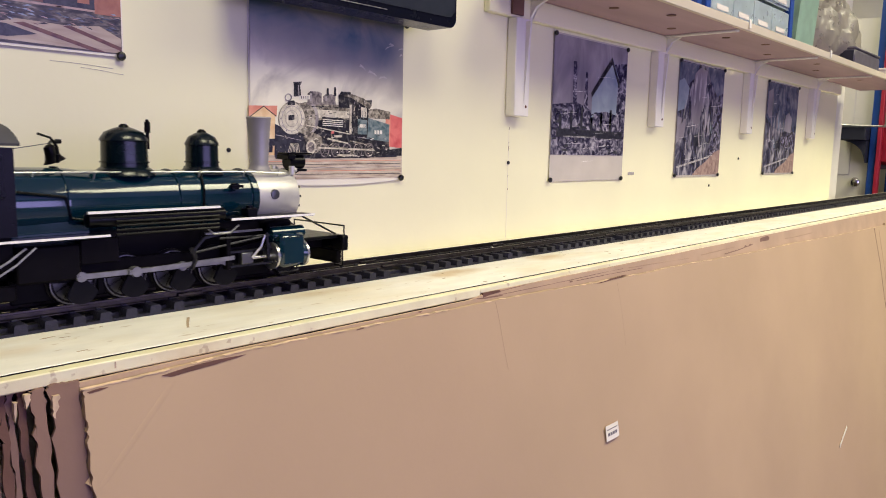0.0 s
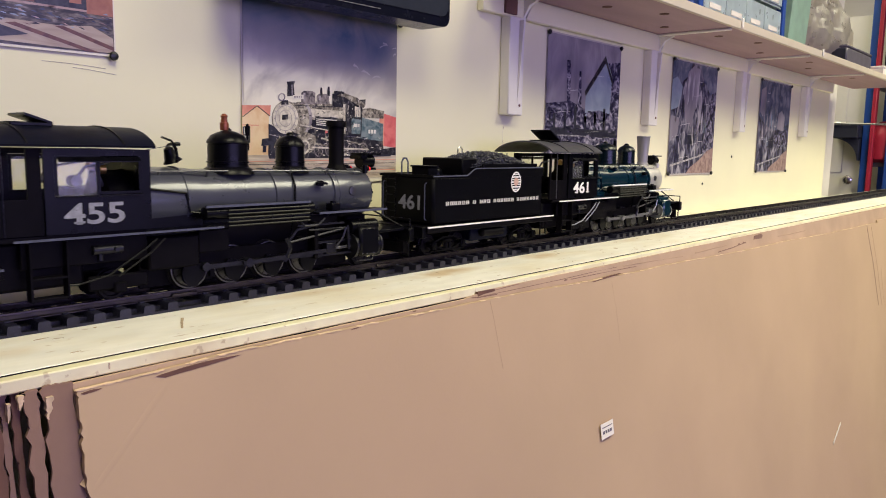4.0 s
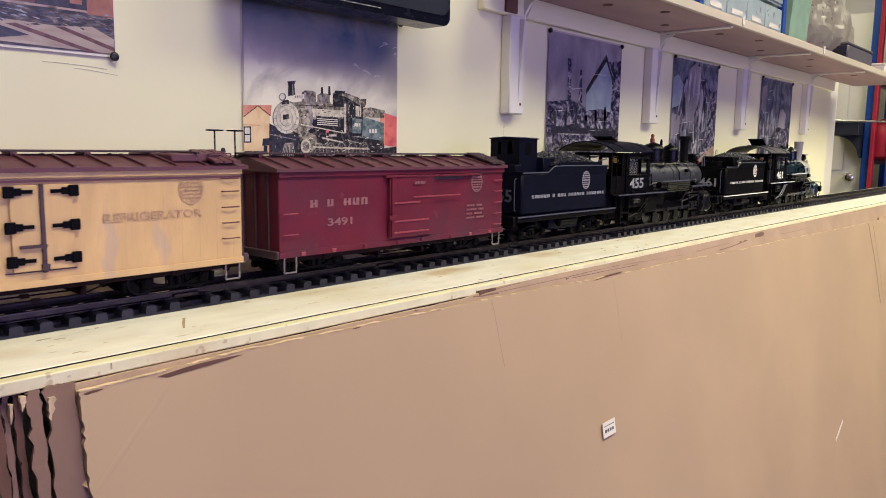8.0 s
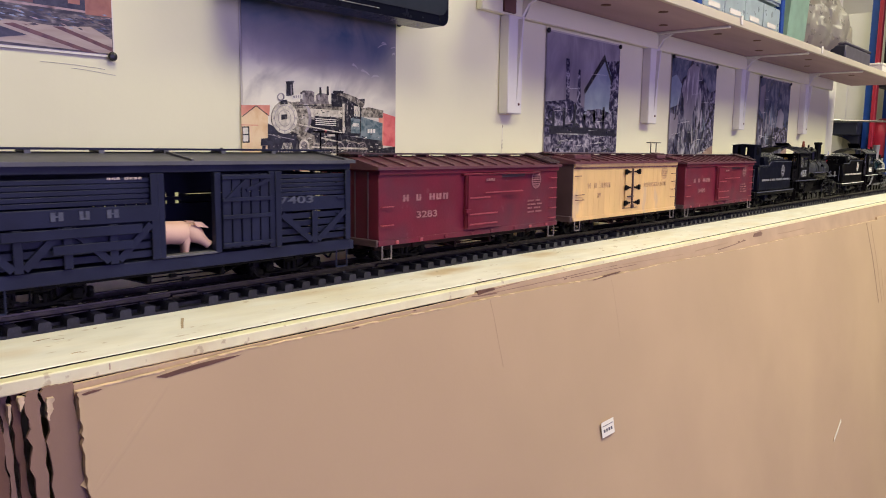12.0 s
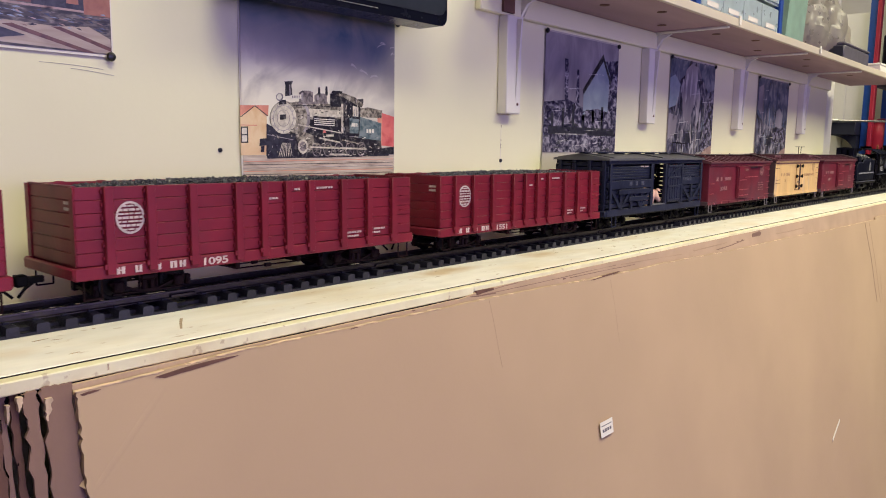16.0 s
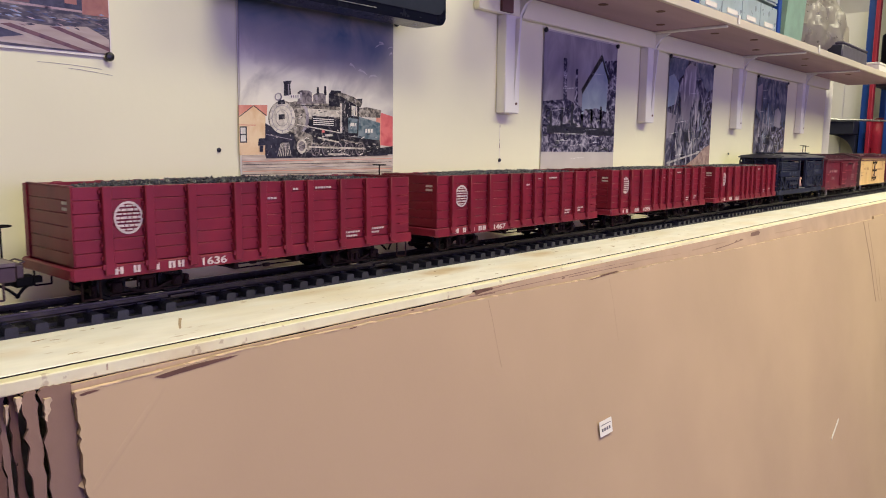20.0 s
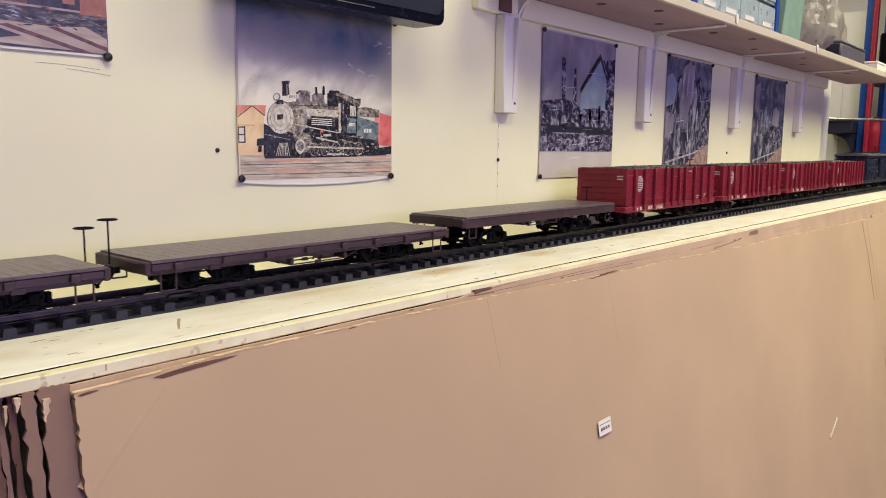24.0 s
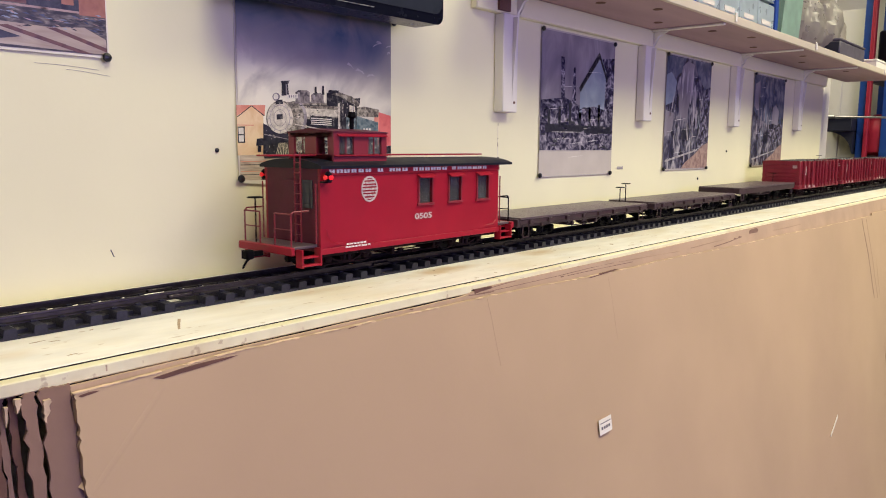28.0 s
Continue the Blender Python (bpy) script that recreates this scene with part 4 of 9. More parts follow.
        for yy in (-0.04, -0.013, 0.013, 0.04):
            part("end_batten", Geo().box(min(x, x + s * 0.002), max(x, x + s * 0.002), yy - 0.0008, yy + 0.0008, z0, z1 - 0.004), M_PLUM, car)
        part("end_sill", Geo().box(min(x, x + s * 0.004), max(x, x + s * 0.004), -w / 2, w / 2, z0 - 0.004, z0 + 0.006, 0.001), M_PLUM, car)
    house_roof(car, half, w, z1, zr, M_ROOF, walk_mat=M_PLUM)
    lateral_boards(car, half, w, z1, zr, M_PLUM)
    brake_post(car, brake * (half + 0.012), z0 + 0.01, 0.184)
    underframe(car, half, w, z0 - 0.002, M_TRUCKR)
    add_couplers(car, half + 0.006)
    for x in (-0.150, 0.150):
        add_truck(car, x)
    return car


def reefer(ref):
    car = vehicle("refrigerator_car", ref, "weathered yellow wooden model refrigerator car with black strap hinges", "refrigerator car", "freight cars")
    half, w, z0, z1, zr = 0.2240, 0.122, 0.034, 0.1400, 0.1550
    part("body", Geo().box(-half, half, -w / 2, w / 2, z0, z1, 0.0012), M_REEF, car)
    for s in (-1, 1):
        y = s * w / 2
        fx = 1 if s < 0 else -1

        def box(g, xa, xb, d0, d1, za, zb, c=0.0):
            xa, xb = sorted((xa * fx, xb * fx))
            return g.box(xa, xb, min(y + s * d0, y + s * d1), max(y + s * d0, y + s * d1), za, zb, c)
        part("side_sill", box(Geo(), -half, half, 0, 0.0025, z0 - 0.004, z0 + 0.003, 0.0006), M_REEF, car)
        part("fascia", box(Geo(), -half, half, 0, 0.003, z1 - 0.007, z1 - 0.0005, 0.0008), M_REEF, car)
        part("fascia_line", box(Geo(), -half, half, 0, 0.002, z1 - 0.0105, z1 - 0.0085), M_ROOF, car)
        for xa, xb in ((-0.024, 0.0035), (0.0045, 0.032)):
            door = part("ice_door", box(Geo(), xa, xb, 0.0004, 0.003, z0 + 0.012, z1 - 0.013, 0.0006), M_REEF, car)
            out = -1 if xa < 0 else 1
            for z in (z0 + 0.022, z0 + 0.054, z0 + 0.087):
                g = Geo()
                xo = xa if out < 0 else xb
                box(g, xo - out * 0.020, xo + out * 0.002, 0.003, 0.0048, z - 0.0018, z + 0.0018)
                box(g, xo - out * 0.010, xo + out * 0.002, 0.003, 0.0050, z - 0.0034, z + 0.0034)
                box(g, xo - out * 0.004, xo + out * 0.006, 0.003, 0.006, z - 0.0055, z + 0.0055, 0.001)
                part("strap_hinge", g, M_BLACKM, door)
        g = box(Geo(), 0.0015, 0.0050, 0.003, 0.0060, z0 + 0.010, z1 - 0.012)
        box(g, -0.018, 0.006, 0.004, 0.0065, z0 + 0.034, z0 + 0.037)
        box(g, 0.000, 0.007, 0.004, 0.0075, z0 + 0.012, z0 + 0.018)
        part("door_latch_bar", g, M_PLUM, car)
        part("door_frame_line", box(Geo(), -0.030, 0.034, 0, 0.0016, z0 + 0.0105, z0 + 0.0115), M_PLUM, car)
        grab_irons(car, "ladder_rung", M_ROOF, fx * (half - 0.026), fx * (half - 0.006), y, (z0 + 0.026, z0 + 0.044, z0 + 0.062, z0 + 0.08, z0 + 0.095), s)
        grab_irons(car, "grab_iron", M_ROOF, fx * (-half + 0.004), fx * (-half + 0.022), y, (z0 + 0.082, z0 + 0.099), s)
        grab_irons(car, "grab_iron", M_ROOF, fx * (-half + 0.008), fx * (-half + 0.034), y, (z0 + 0.036, z0 + 0.046), s)
        for x in (-half + 0.018, half - 0.014):
            step_iron(car, x, y, z0, s, M_IRONG)
        bars([1, 1, 3], (-0.172 if s < 0 else 0.09), z0 + 0.057, 0.0100, 0.0138, M_BROWN, car, y + s * 0.0005)
        words("39", 0.013, M_BROWN, car, -0.128 * fx, y + s * 0.0008, z0 + 0.038, "car_number", 1.1, s)
        words("REFRIGERATOR", 0.0122, M_BROWN, car, 0.1165 * fx, y + s * 0.0008, z0 + 0.0535, "lettering", 1.30, s)
        herald(0.160 * fx, z0 + 0.084, 0.0150, M_BROWN, car, y + s * 0.0012, tall=1.1)
        g = Geo()
        for i in range(21):
            x = -half + 0.012 + i * (2 * half - 0.024) / 20
            g.box(x - 0.0002, x + 0.0002, min(y, y + s * 0.00012), max(y, y + s * 0.00012), z0 + 0.003, z1 - 0.011)
        tagged(part("board_joints", g, M_REEF, car), kind="stuff")
    for s in (-1, 1):
        x = s * half
        part("end_panel", Geo().box(min(x, x + s * 0.002), max(x, x + s * 0.002), -w / 2 + 0.0005, w / 2 - 0.0005, z0, z1 - 0.001, 0.0005), M_PLUM, car)
        part("end_sill", Geo().box(min(x, x + s * 0.008), max(x, x + s * 0.008), -w / 2, w / 2, z0 - 0.005, z0 + 0.006, 0.001), M_PLUM, car)
    house_roof(car, half, w, z1, zr, M_ROOF, walk_mat=M_PLUM)
    lateral_boards(car, half, w, z1, zr, M_ROOF)
    for x in (-half + 0.05, half - 0.05):
        for s in (-1, 1):
            hatch = part("ice_hatch", Geo().box(x - 0.030, x + 0.030, s * 0.034 - 0.016, s * 0.034 + 0.016, zr - 0.008, zr + 0.0015, 0.0015), M_ROOF, car)
            part("hatch_bar", Geo().box(x - 0.002, x + 0.002, s * 0.034 - 0.02, s * 0.034 + 0.018, zr + 0.0015, zr + 0.0035, 0.0005), M_PLUM, hatch)
    brake_post(car, half + 0.012, z0 + 0.01, 0.184)
    underframe(car, half, w, z0 - 0.002, M_TRUCKR)
    add_couplers(car, half + 0.006)
    for x in (-0.150, 0.150):
        add_truck(car, x)
    return car


def coal_heap(half, w, z0, z1, seed, count=900, peak=0.5, size=(0.0028, 0.0055), shape=None):
    """Lumps of coal over a rounded heap."""
    rnd = random.Random(seed)
    g = Geo()
    nx, ny = 14, 6

    def height(x, y):
        if shape:
            return shape(x, y)
        return z0 + (z1 - z0) * max(0.0, (1 - abs(x / half) ** 3)) ** 0.5 * max(0.0, 1 - (2 * y / w) ** 4) ** 0.5
    vs = [(-half + 2 * half * i / nx, -w / 2 + w * j / ny, height((-half + 2 * half * i / nx) * 0.98, (-w / 2 + w * j / ny) * 0.98) - 0.002) for i in range(nx + 1) for j in range(ny + 1)]
    n = len(vs)
    vs += [(p[0], p[1], z0 - 0.012) for p in vs]
    fs = [(i * (ny + 1) + j, (i + 1) * (ny + 1) + j, (i + 1) * (ny + 1) + j + 1, i * (ny + 1) + j + 1) for i in range(nx) for j in range(ny)]
    fs += [tuple(q + n for q in f[::-1]) for f in fs]
    g.add(vs, fs)
    for _ in range(count):
        x, y = rnd.uniform(-half, half) * 0.97, rnd.uniform(-w / 2, w / 2) * 0.96
        r = rnd.uniform(*size)
        c = Vector((x, y, height(x, y) + rnd.uniform(-0.3, 0.4) * r))
        pts = [c + Vector((rnd.uniform(-r, r), rnd.uniform(-r, r), rnd.uniform(-r, r) * 0.8)) * 0.35 + d * r * rnd.uniform(0.7, 1.1) for d in (Vector((1, 0, 0)), Vector((-1, 0, 0)), Vector((0, 1, 0)), Vector((0, -1, 0)), Vector((0, 0, 0.8)), Vector((0, 0, -0.8)))]
        g.add(pts, [(0, 2, 4), (2, 1, 4), (1, 3, 4), (3, 0, 4), (2, 0, 5), (1, 2, 5), (3, 1, 5), (0, 3, 5)])
    return g


COAL_LOAD = None


def gondola(ref, number, brake=0):
    global COAL_LOAD
    car = vehicle("gondola", ref, "dark red wooden model gondola heaped with black coal", "gondola", "coal gondolas")
    half, w, z0, z1 = 0.2365, 0.121, 0.044, 0.1236
    for s in (-1, 1):
        y = s * w / 2
        fx = 1 if s < 0 else -1
        n = 6
        for i in range(n):
            h = (z1 - z0) / n
            part("side_board", Geo().box(-half, half, min(y, y - s * 0.005), max(y, y - s * 0.005), z0 + i * h + 0.00012, z0 + (i + 1) * h - 0.00012, 0.0005), M_GONDOLA, car)
        part("side_sill", Geo().box(-half - 0.004, half + 0.004, min(y - s * 0.004, y + s * 0.003), max(y - s * 0.004, y + s * 0.003), z0 - 0.014, z0 - 0.0005, 0.001), M_GONDOLA, car)
        for x in (-0.205, -0.160, -0.111, -0.053, -0.018, 0.018, 0.053, 0.107, 0.153, 0.200):
            g = Geo()
            xx = x * fx
            g.box(xx - 0.0048, xx + 0.0048, min(y + s * 0.0003, y + s * 0.0070), max(y + s * 0.0003, y + s * 0.0070), z0 - 0.010, z1 + 0.0005, 0.0008)
            for k in range(6):
                zz = z0 + 0.005 + k * 0.0135
                g.box(xx - 0.0065, xx - 0.0046, min(y + s * 0.0003, y + s * 0.003), max(y + s * 0.0003, y + s * 0.003), zz, zz + 0.004)
            g.box(xx - 0.007, xx + 0.007, min(y + s * 0.003, y + s * 0.0065), max(y + s * 0.003, y + s * 0.0065), z0 - 0.004, z0 + 0.001)
            part("side_stake", g, M_GONDOLA, car)
        grab_irons(car, "ladder_rung", M_GONDOLA, fx * (half - 0.022), fx * (half - 0.004), y + s * 0.001, (z0 + 0.014, z0 + 0.034, z0 + 0.054), s)
        for x in (-half + 0.014, half - 0.014):
            step_iron(car, x, y, z0 - 0.012, s, M_TRUCKR)
        herald(-0.181 * fx, z0 + 0.047, 0.0155, M_GLET, car, y + s * 0.0008, tall=1.1)
        words(number, 0.0115, M_GLET, car, -0.085 * fx, y + s * 0.0034, z0 - 0.0115, "car_number", 1.5, s)
        bars([1, 1, 1], (-0.199 if s < 0 else 0.12), z0 - 0.0105, 0.0075, 0.011, M_GLET, car, y + s * 0.0034)
        bars([2], (-0.140 if s < 0 else 0.10), z0 - 0.0105, 0.0075, 0.011, M_GLET, car, y + s * 0.0034)
        for a, b, zz in ((0.115, 0.143, 0.002), (0.115, 0.148, 0.007), (0.160, 0.185, 0.004), (0.160, 0.19, 0.009), (-0.008, 0.010, 0.058), (0.03, 0.042, 0.068), (0.065, 0.095, 0.0685)):
            bars([max(2, int((b - a) / 0.005))], a if s < 0 else -b, z0 + zz, 0.0026, 0.0046, M_GLET, car, y + s * 0.0008)
    for s in (-1, 1):
        x = s * half
        for i in range(6):
            h = (z1 - z0) / 6
            part("end_plank", Geo().box(min(x, x - s * 0.004), max(x, x - s * 0.004), -w / 2 + 0.0055, w / 2 - 0.0055, z0 + i * h + 0.00012, z0 + (i + 1) * h - 0.00012, 0.0005), M_GONDOLA, car)
        part("end_sill", Geo().box(min(x, x + s * 0.006), max(x, x + s * 0.006), -w / 2 - 0.002, w / 2 + 0.002, z0 - 0.013, z0 - 0.001, 0.0015), M_GONDOLA, car)
        for t in (-1, 1):
            part("corner_iron", Geo().box(min(x, x + s * 0.0016), max(x, x + s * 0.0016), min(t * (w / 2 - 0.010), t * w / 2), max(t * (w / 2 - 0.010), t * w / 2), z0, z1, 0.0005), M_GONDOLA, car)
        part("top_strap", Geo().box(min(x, x - s * 0.004), max(x, x - s * 0.004), -w / 2 + 0.0055, w / 2 - 0.0055, z1 + 0.0001, z1 + 0.0012), M_GONDOLA, car)
        g = Geo()
        if s < 0:
            for i, zz in enumerate((0.062, 0.056)):
                g.box(x - 0.0006, x, -0.054, -0.036, z0 + zz, z0 + zz + 0.003)
            part("end_lettering_bar", g, M_GLET, car)
    part("car_floor", Geo().box(-half + 0.004, half - 0.004, -w / 2 + 0.005, w / 2 - 0.005, z0 - 0.006, z0, 0.0005), M_GONDOLA, car)
    if COAL_LOAD is None:
        COAL_LOAD = coal_heap(half - 0.006, w - 0.014, z1 - 0.009, z1 + 0.0005, 5, 2600, size=(0.0016, 0.0036)).mesh("coal_load", M_COAL)
    part("coal_load", COAL_LOAD, None, car, "heaped black coal")
    if brake:
        brake_post(car, brake * (half + 0.012), z0 - 0.004, 0.139)
    underframe(car, half, w, z0 - 0.006, M_TRUCKR)
    add_couplers(car, half + 0.010)
    for x in (-0.152, 0.152):
        add_truck(car, x, M_TRUCKR)
    return car


def stock_car(ref):
    car = vehicle("stock_car", ref, "bluish-black slatted model stock car with an open side door", "stock car", "freight cars")
    half, w, z0, z1, zr = 0.231, 0.122, 0.030, 0.1455, 0.1575
    part("car_floor", Geo().box(-half, half, -w / 2 + 0.004, w / 2 - 0.004, z0 + 0.006, z0 + 0.011, 0.001), M_STOCK, car)
    for s in (-1, 1):
        y = s * w / 2
        fx = 1 if s < 0 else -1

        def slab(name, xa, xb, za, zb, d0=0.0, d1=-0.004, c=0.0007, material=M_STOCK):
            a, b = sorted((xa * fx, xb * fx))
            return part(name, Geo().box(a, b, min(y + s * d0, y + s * d1), max(y + s * d0, y + s * d1), za, zb, c), material, car)
        slab("side_sill", -half, half, z0, z0 + 0.014, 0.001)
        slab("fascia", -half, half, z1 - 0.009, z1 - 0.0005, 0.002)
        # slats, shut boards to the rear of the doorway and open slats elsewhere
        spans = ((-half, -0.038), (0.108, half)) if s < 0 else ((-half, -0.054), (0.054, half))
        for a, b in spans:
            for zz in (0.0475, 0.057, 0.0665, 0.076):
                slab("side_slat", a, b, zz, zz + 0.0075)
            for zz in (0.0885, 0.094, 0.1045, 0.1100, 0.1155, 0.1210, 0.1265):
                slab("side_slat", a, b, zz, zz + (0.0051 if zz > 0.104 else 0.005))
            slab("letter_board", a, b, 0.086, 0.1035, 0.0025, 0.0003)
            n = 5 if b - a > 0.15 else 3
            for i in range(n):
                x = a + 0.006 + (b - a - 0.012) * i / (n - 1)
                slab("side_post", x - 0.0045, x + 0.0045, z0 + 0.0145, (z1 - 0.0095) if i in (0, n - 1) else 0.0855, 0.0048, 0.0026)
            for i in range(n - 1):
                x = a + 0.006 + (b - a - 0.012) * i / (n - 1)
                x2 = a + 0.006 + (b - a - 0.012) * (i + 1) / (n - 1)
                p, q = (x + 0.005, x2 - 0.005) if i % 2 == 0 else (x2 - 0.005, x + 0.005)
                part("side_brace", Geo().bar((p * fx, y + s * 0.0036, 0.083), (q * fx, y + s * 0.0036, z0 + 0.018), 0.0022, 0.0075), M_STOCK, car)
        if s < 0:
            slab("drop_panel", -0.195, -0.060, 0.0745, 0.0845, 0.0075, 0.005)
            slab("drop_panel", -0.150, -0.070, 0.059, 0.0685, 0.0075, 0.005)
            slab("upper_panel", -half + 0.002, -0.04, 0.086, 0.1035, 0.005, 0.0028)
            for x in (-0.036, 0.032, 0.106):
                slab("door_post", x - 0.004, x + 0.004, z0 + 0.0145, z1 - 0.0095, 0.003, -0.005)
            # sliding door, pushed clear of the doorway
            for i in range(5):
                a = 0.037 + i * 0.0128
                slab("door_board", a, a + 0.0112, z0 + 0.018, z1 - 0.012, 0.0045, 0.0015)
            for zz in (z0 + 0.02, z0 + 0.052, z0 + 0.072, z1 - 0.018):
                slab("door_bar", 0.036, 0.103, zz, zz + 0.005, 0.0066, 0.0046)
            for a, b, c_, d in ((0.04, z1 - 0.019, 0.068, z1 - 0.03), (0.068, z1 - 0.03, 0.1, z1 - 0.019)):
                part("door_brace", Geo().bar((a, y + s * 0.0056, d - 0.012), (c_, y + s * 0.0056, b if a < 0.05 else d), 0.0018, 0.004), M_STOCK, car)
            slab("threshold", -0.034, 0.03, z0 + 0.0142, z0 + 0.017, 0.003, -0.01, material=M_STOCKR)
        else:
            # dark sheets added behind the slats to block light, leaving two bright slits
            for za, zb in ((z0 + 0.012, 0.0930), (0.0975, 0.1018), (0.1068, z1 - 0.0095)):
                part("inner_lining", Geo().box(-half + 0.005, half - 0.005, y - 0.0075, y - 0.0045, za, zb), M_STOCK, car)
            for i in range(8):
                a = -0.05 + i * 0.0128
                slab("door_board", a, a + 0.0112, z0 + 0.018, z1 - 0.012, 0.0045, 0.0015)
        grab_irons(car, "ladder_rung", M_STOCK, fx * (half - 0.024), fx * (half - 0.005), y, (z0 + 0.03, z0 + 0.05, z0 + 0.07, z0 + 0.09), s)
        for x in (-half + 0.030, half - 0.014):
            step_iron(car, x, y, z0, s, M_STOCK)
        bars([1, 1, 1], (-0.150 if s < 0 else 0.09), 0.0920, 0.0085, 0.0150, M_STOCKL, car, y + s * 0.0056)
        bars([3, 4], (-0.092 if s < 0 else 0.05), z1 - 0.0155, 0.0024, 0.0048, M_GLET, car, y + s * 0.0006)
        words("7403", 0.0125, M_STOCKL, car, 0.142 * fx, y + s * 0.0032, 0.0960, "car_number", 2.2, s)
    for s in (-1, 1):
        x = s * half
        for i in range(9):
            zz = z0 + 0.016 + i * 0.0108
            part("end_slat", Geo().box(min(x, x - s * 0.004), max(x, x - s * 0.004), -w / 2 + 0.004, w / 2 - 0.004, zz, zz + 0.0088, 0.0006), M_STOCK, car)
        for yy in (-0.052, -0.018, 0.018, 0.052):
            part("end_post", Geo().box(min(x, x + s * 0.004), max(x, x + s * 0.004), yy - 0.004, yy + 0.004, z0 + 0.01, z1, 0.0008), M_STOCK, car)
        part("end_sill", Geo().box(min(x, x + s * 0.008), max(x, x + s * 0.008), -w / 2, w / 2, z0, z0 + 0.012, 0.001), M_STOCK, car)
    house_roof(car, half, w, z1, zr, M_STOCKR, seams=3, walk_mat=M_STOCK)
    brake_post(car, half + 0.012, z0 + 0.01, 0.186)
    underframe(car, half, w, z0 + 0.004, M_TRUCK)
    add_couplers(car, half + 0.006)
    for x in (-0.152, 0.152):
        add_truck(car, x)
    # the pig in the doorway rides on the floor of the car
    pig = vehicle("toy_pig", ref, "pink plastic toy pig standing in the open stock car doorway", "toy pig", "")
    fz = 0.0415
    g = Geo().lathe((-0.037, -0.039, fz + 0.0285), (1, 0, -0.06), [(0, 0.004), (0.004, 0.0098), (0.012, 0.0132), (0.024, 0.0128), (0.036, 0.0135), (0.044, 0.0115), (0.050, 0.007)], n=20)
    part("pig_body", g, M_PIG, pig)
    head = Geo().lathe((0.004, -0.043, fz + 0.0315), (0.74, -0.20, -0.64), [(0, 0.0075), (0.007, 0.0105), (0.014, 0.0095), (0.021, 0.0062), (0.029, 0.0048), (0.0300, 0.0052), (0.0318, 0.0050), (0.0319, 0.001)], n=18)
    part("pig_head", head, M_PIG, pig)
    for yy in (-0.0535, -0.0365):
        part("pig_ear", Geo().prism([(0.006, fz + 0.0395), (0.016, fz + 0.0385), (0.025, fz + 0.031), (0.018, fz + 0.0325), (0.010, fz + 0.0335)], yy - 0.0016, yy + 0.0016, "y"), M_PIG, pig)
    for x, yy in ((-0.029, -0.046), (-0.026, -0.032), (0.001, -0.046), (0.005, -0.032)):
        part("pig_leg", Geo().lathe((x, yy, fz), (0, 0, 1), [(0, 0.0026), (0.003, 0.0030), (0.010, 0.0034), (0.018, 0.0052), (0.024, 0.0050)], n=12), M_PIG, pig)
    part("pig_tail", Geo().pipe([(-0.037, -0.039, fz + 0.031), (-0.040, -0.039, fz + 0.034), (-0.0385, -0.041, fz + 0.037)], 0.0008), M_PIG, pig)
    return car


def flatcar(ref, brake=0, z1=0.0430, post=0.083, pockets=8):
    car = vehicle("flatcar", ref, "empty brown model flatcar with a worn grey plank deck", "flatcar", "flatcars")
    half, w = 0.2410, 0.119
    deep = 0.0125 if pockets else 0.0185
    n = 34
    for i in range(n):
        a = -half + 2 * half * i / n
        part("deck_plank", Geo().box(a + 0.00012, a + 2 * half / n - 0.00012, -w / 2 - 0.001, w / 2 + 0.001, z1 - 0.0035, z1, 0.0002), M_FLATD, car)
    for s in (-1, 1):
        y = s * w / 2
        part("side_sill", Geo().box(-half, half, min(y, y - s * 0.006), max(y, y - s * 0.006), z1 - deep, z1 - 0.0038, 0.001), M_FLAT, car)
        for i in range(pockets):
            x = -half + 0.03 + i * (2 * half - 0.06) / (pockets - 1)
            g = Geo().box(x - 0.005, x + 0.005, min(y, y + s * 0.005), max(y, y + s * 0.005), z1 - 0.0125, z1 - 0.0045, 0.0008)
            part("stake_pocket", g, M_FLAT, car)
        for x in (-half + 0.02, half - 0.02):
            step_iron(car, x, y - s * 0.002, z1 - 0.013, s, M_FLAT)
        x = s * half
        part("end_sill", Geo().box(min(x, x + s * 0.007), max(x, x + s * 0.007), -w / 2, w / 2, z1 - 0.0155, z1 - 0.002, 0.0012), M_FLAT, car)
        g = Geo().pipe([(x + s * 0.007, -0.045, z1 - 0.004), (x + s * 0.013, -0.045, z1 - 0.002), (x + s * 0.013, -0.02, z1 - 0.002), (x + s * 0.007, -0.02, z1 - 0.004)], 0.0009, n=5)
        part("end_grab_iron", g, M_FLAT, car)
    if brake:
        brake_post(car, brake * (half + 0.012), z1 - 0.012, post)
    underframe(car, half, w, z1 - 0.010, M_FLAT)
    for x in (-0.075, -0.02, 0.085):
        part("cross_lever", Geo().bar((x, -0.044, z1 - 0.017), (x + 0.022, -0.044, z1 - 0.0215), 0.003, 0.003).pipe([(x + 0.011, -0.050, z1 - 0.013), (x + 0.011, -0.044, z1 - 0.024)], 0.0012), M_FLAT, car)
    part("train_pipe", Geo().pipe([(-half + 0.01, -0.030, z1 - 0.016), (-0.06, -0.030, z1 - 0.0185), (0.05, -0.034, z1 - 0.0185), (half - 0.01, -0.030, z1 - 0.016)], 0.0014), M_FLAT, car)
    part("brake_cylinder", Geo().cyl((0.02, -0.02, z1 - 0.022), (0.05, -0.02, z1 - 0.022), 0.008, n=14), M_FLAT, car)
    add_couplers(car, half + 0.007)
    for x in (-0.145, 0.145):
        add_truck(car, x)
    return car


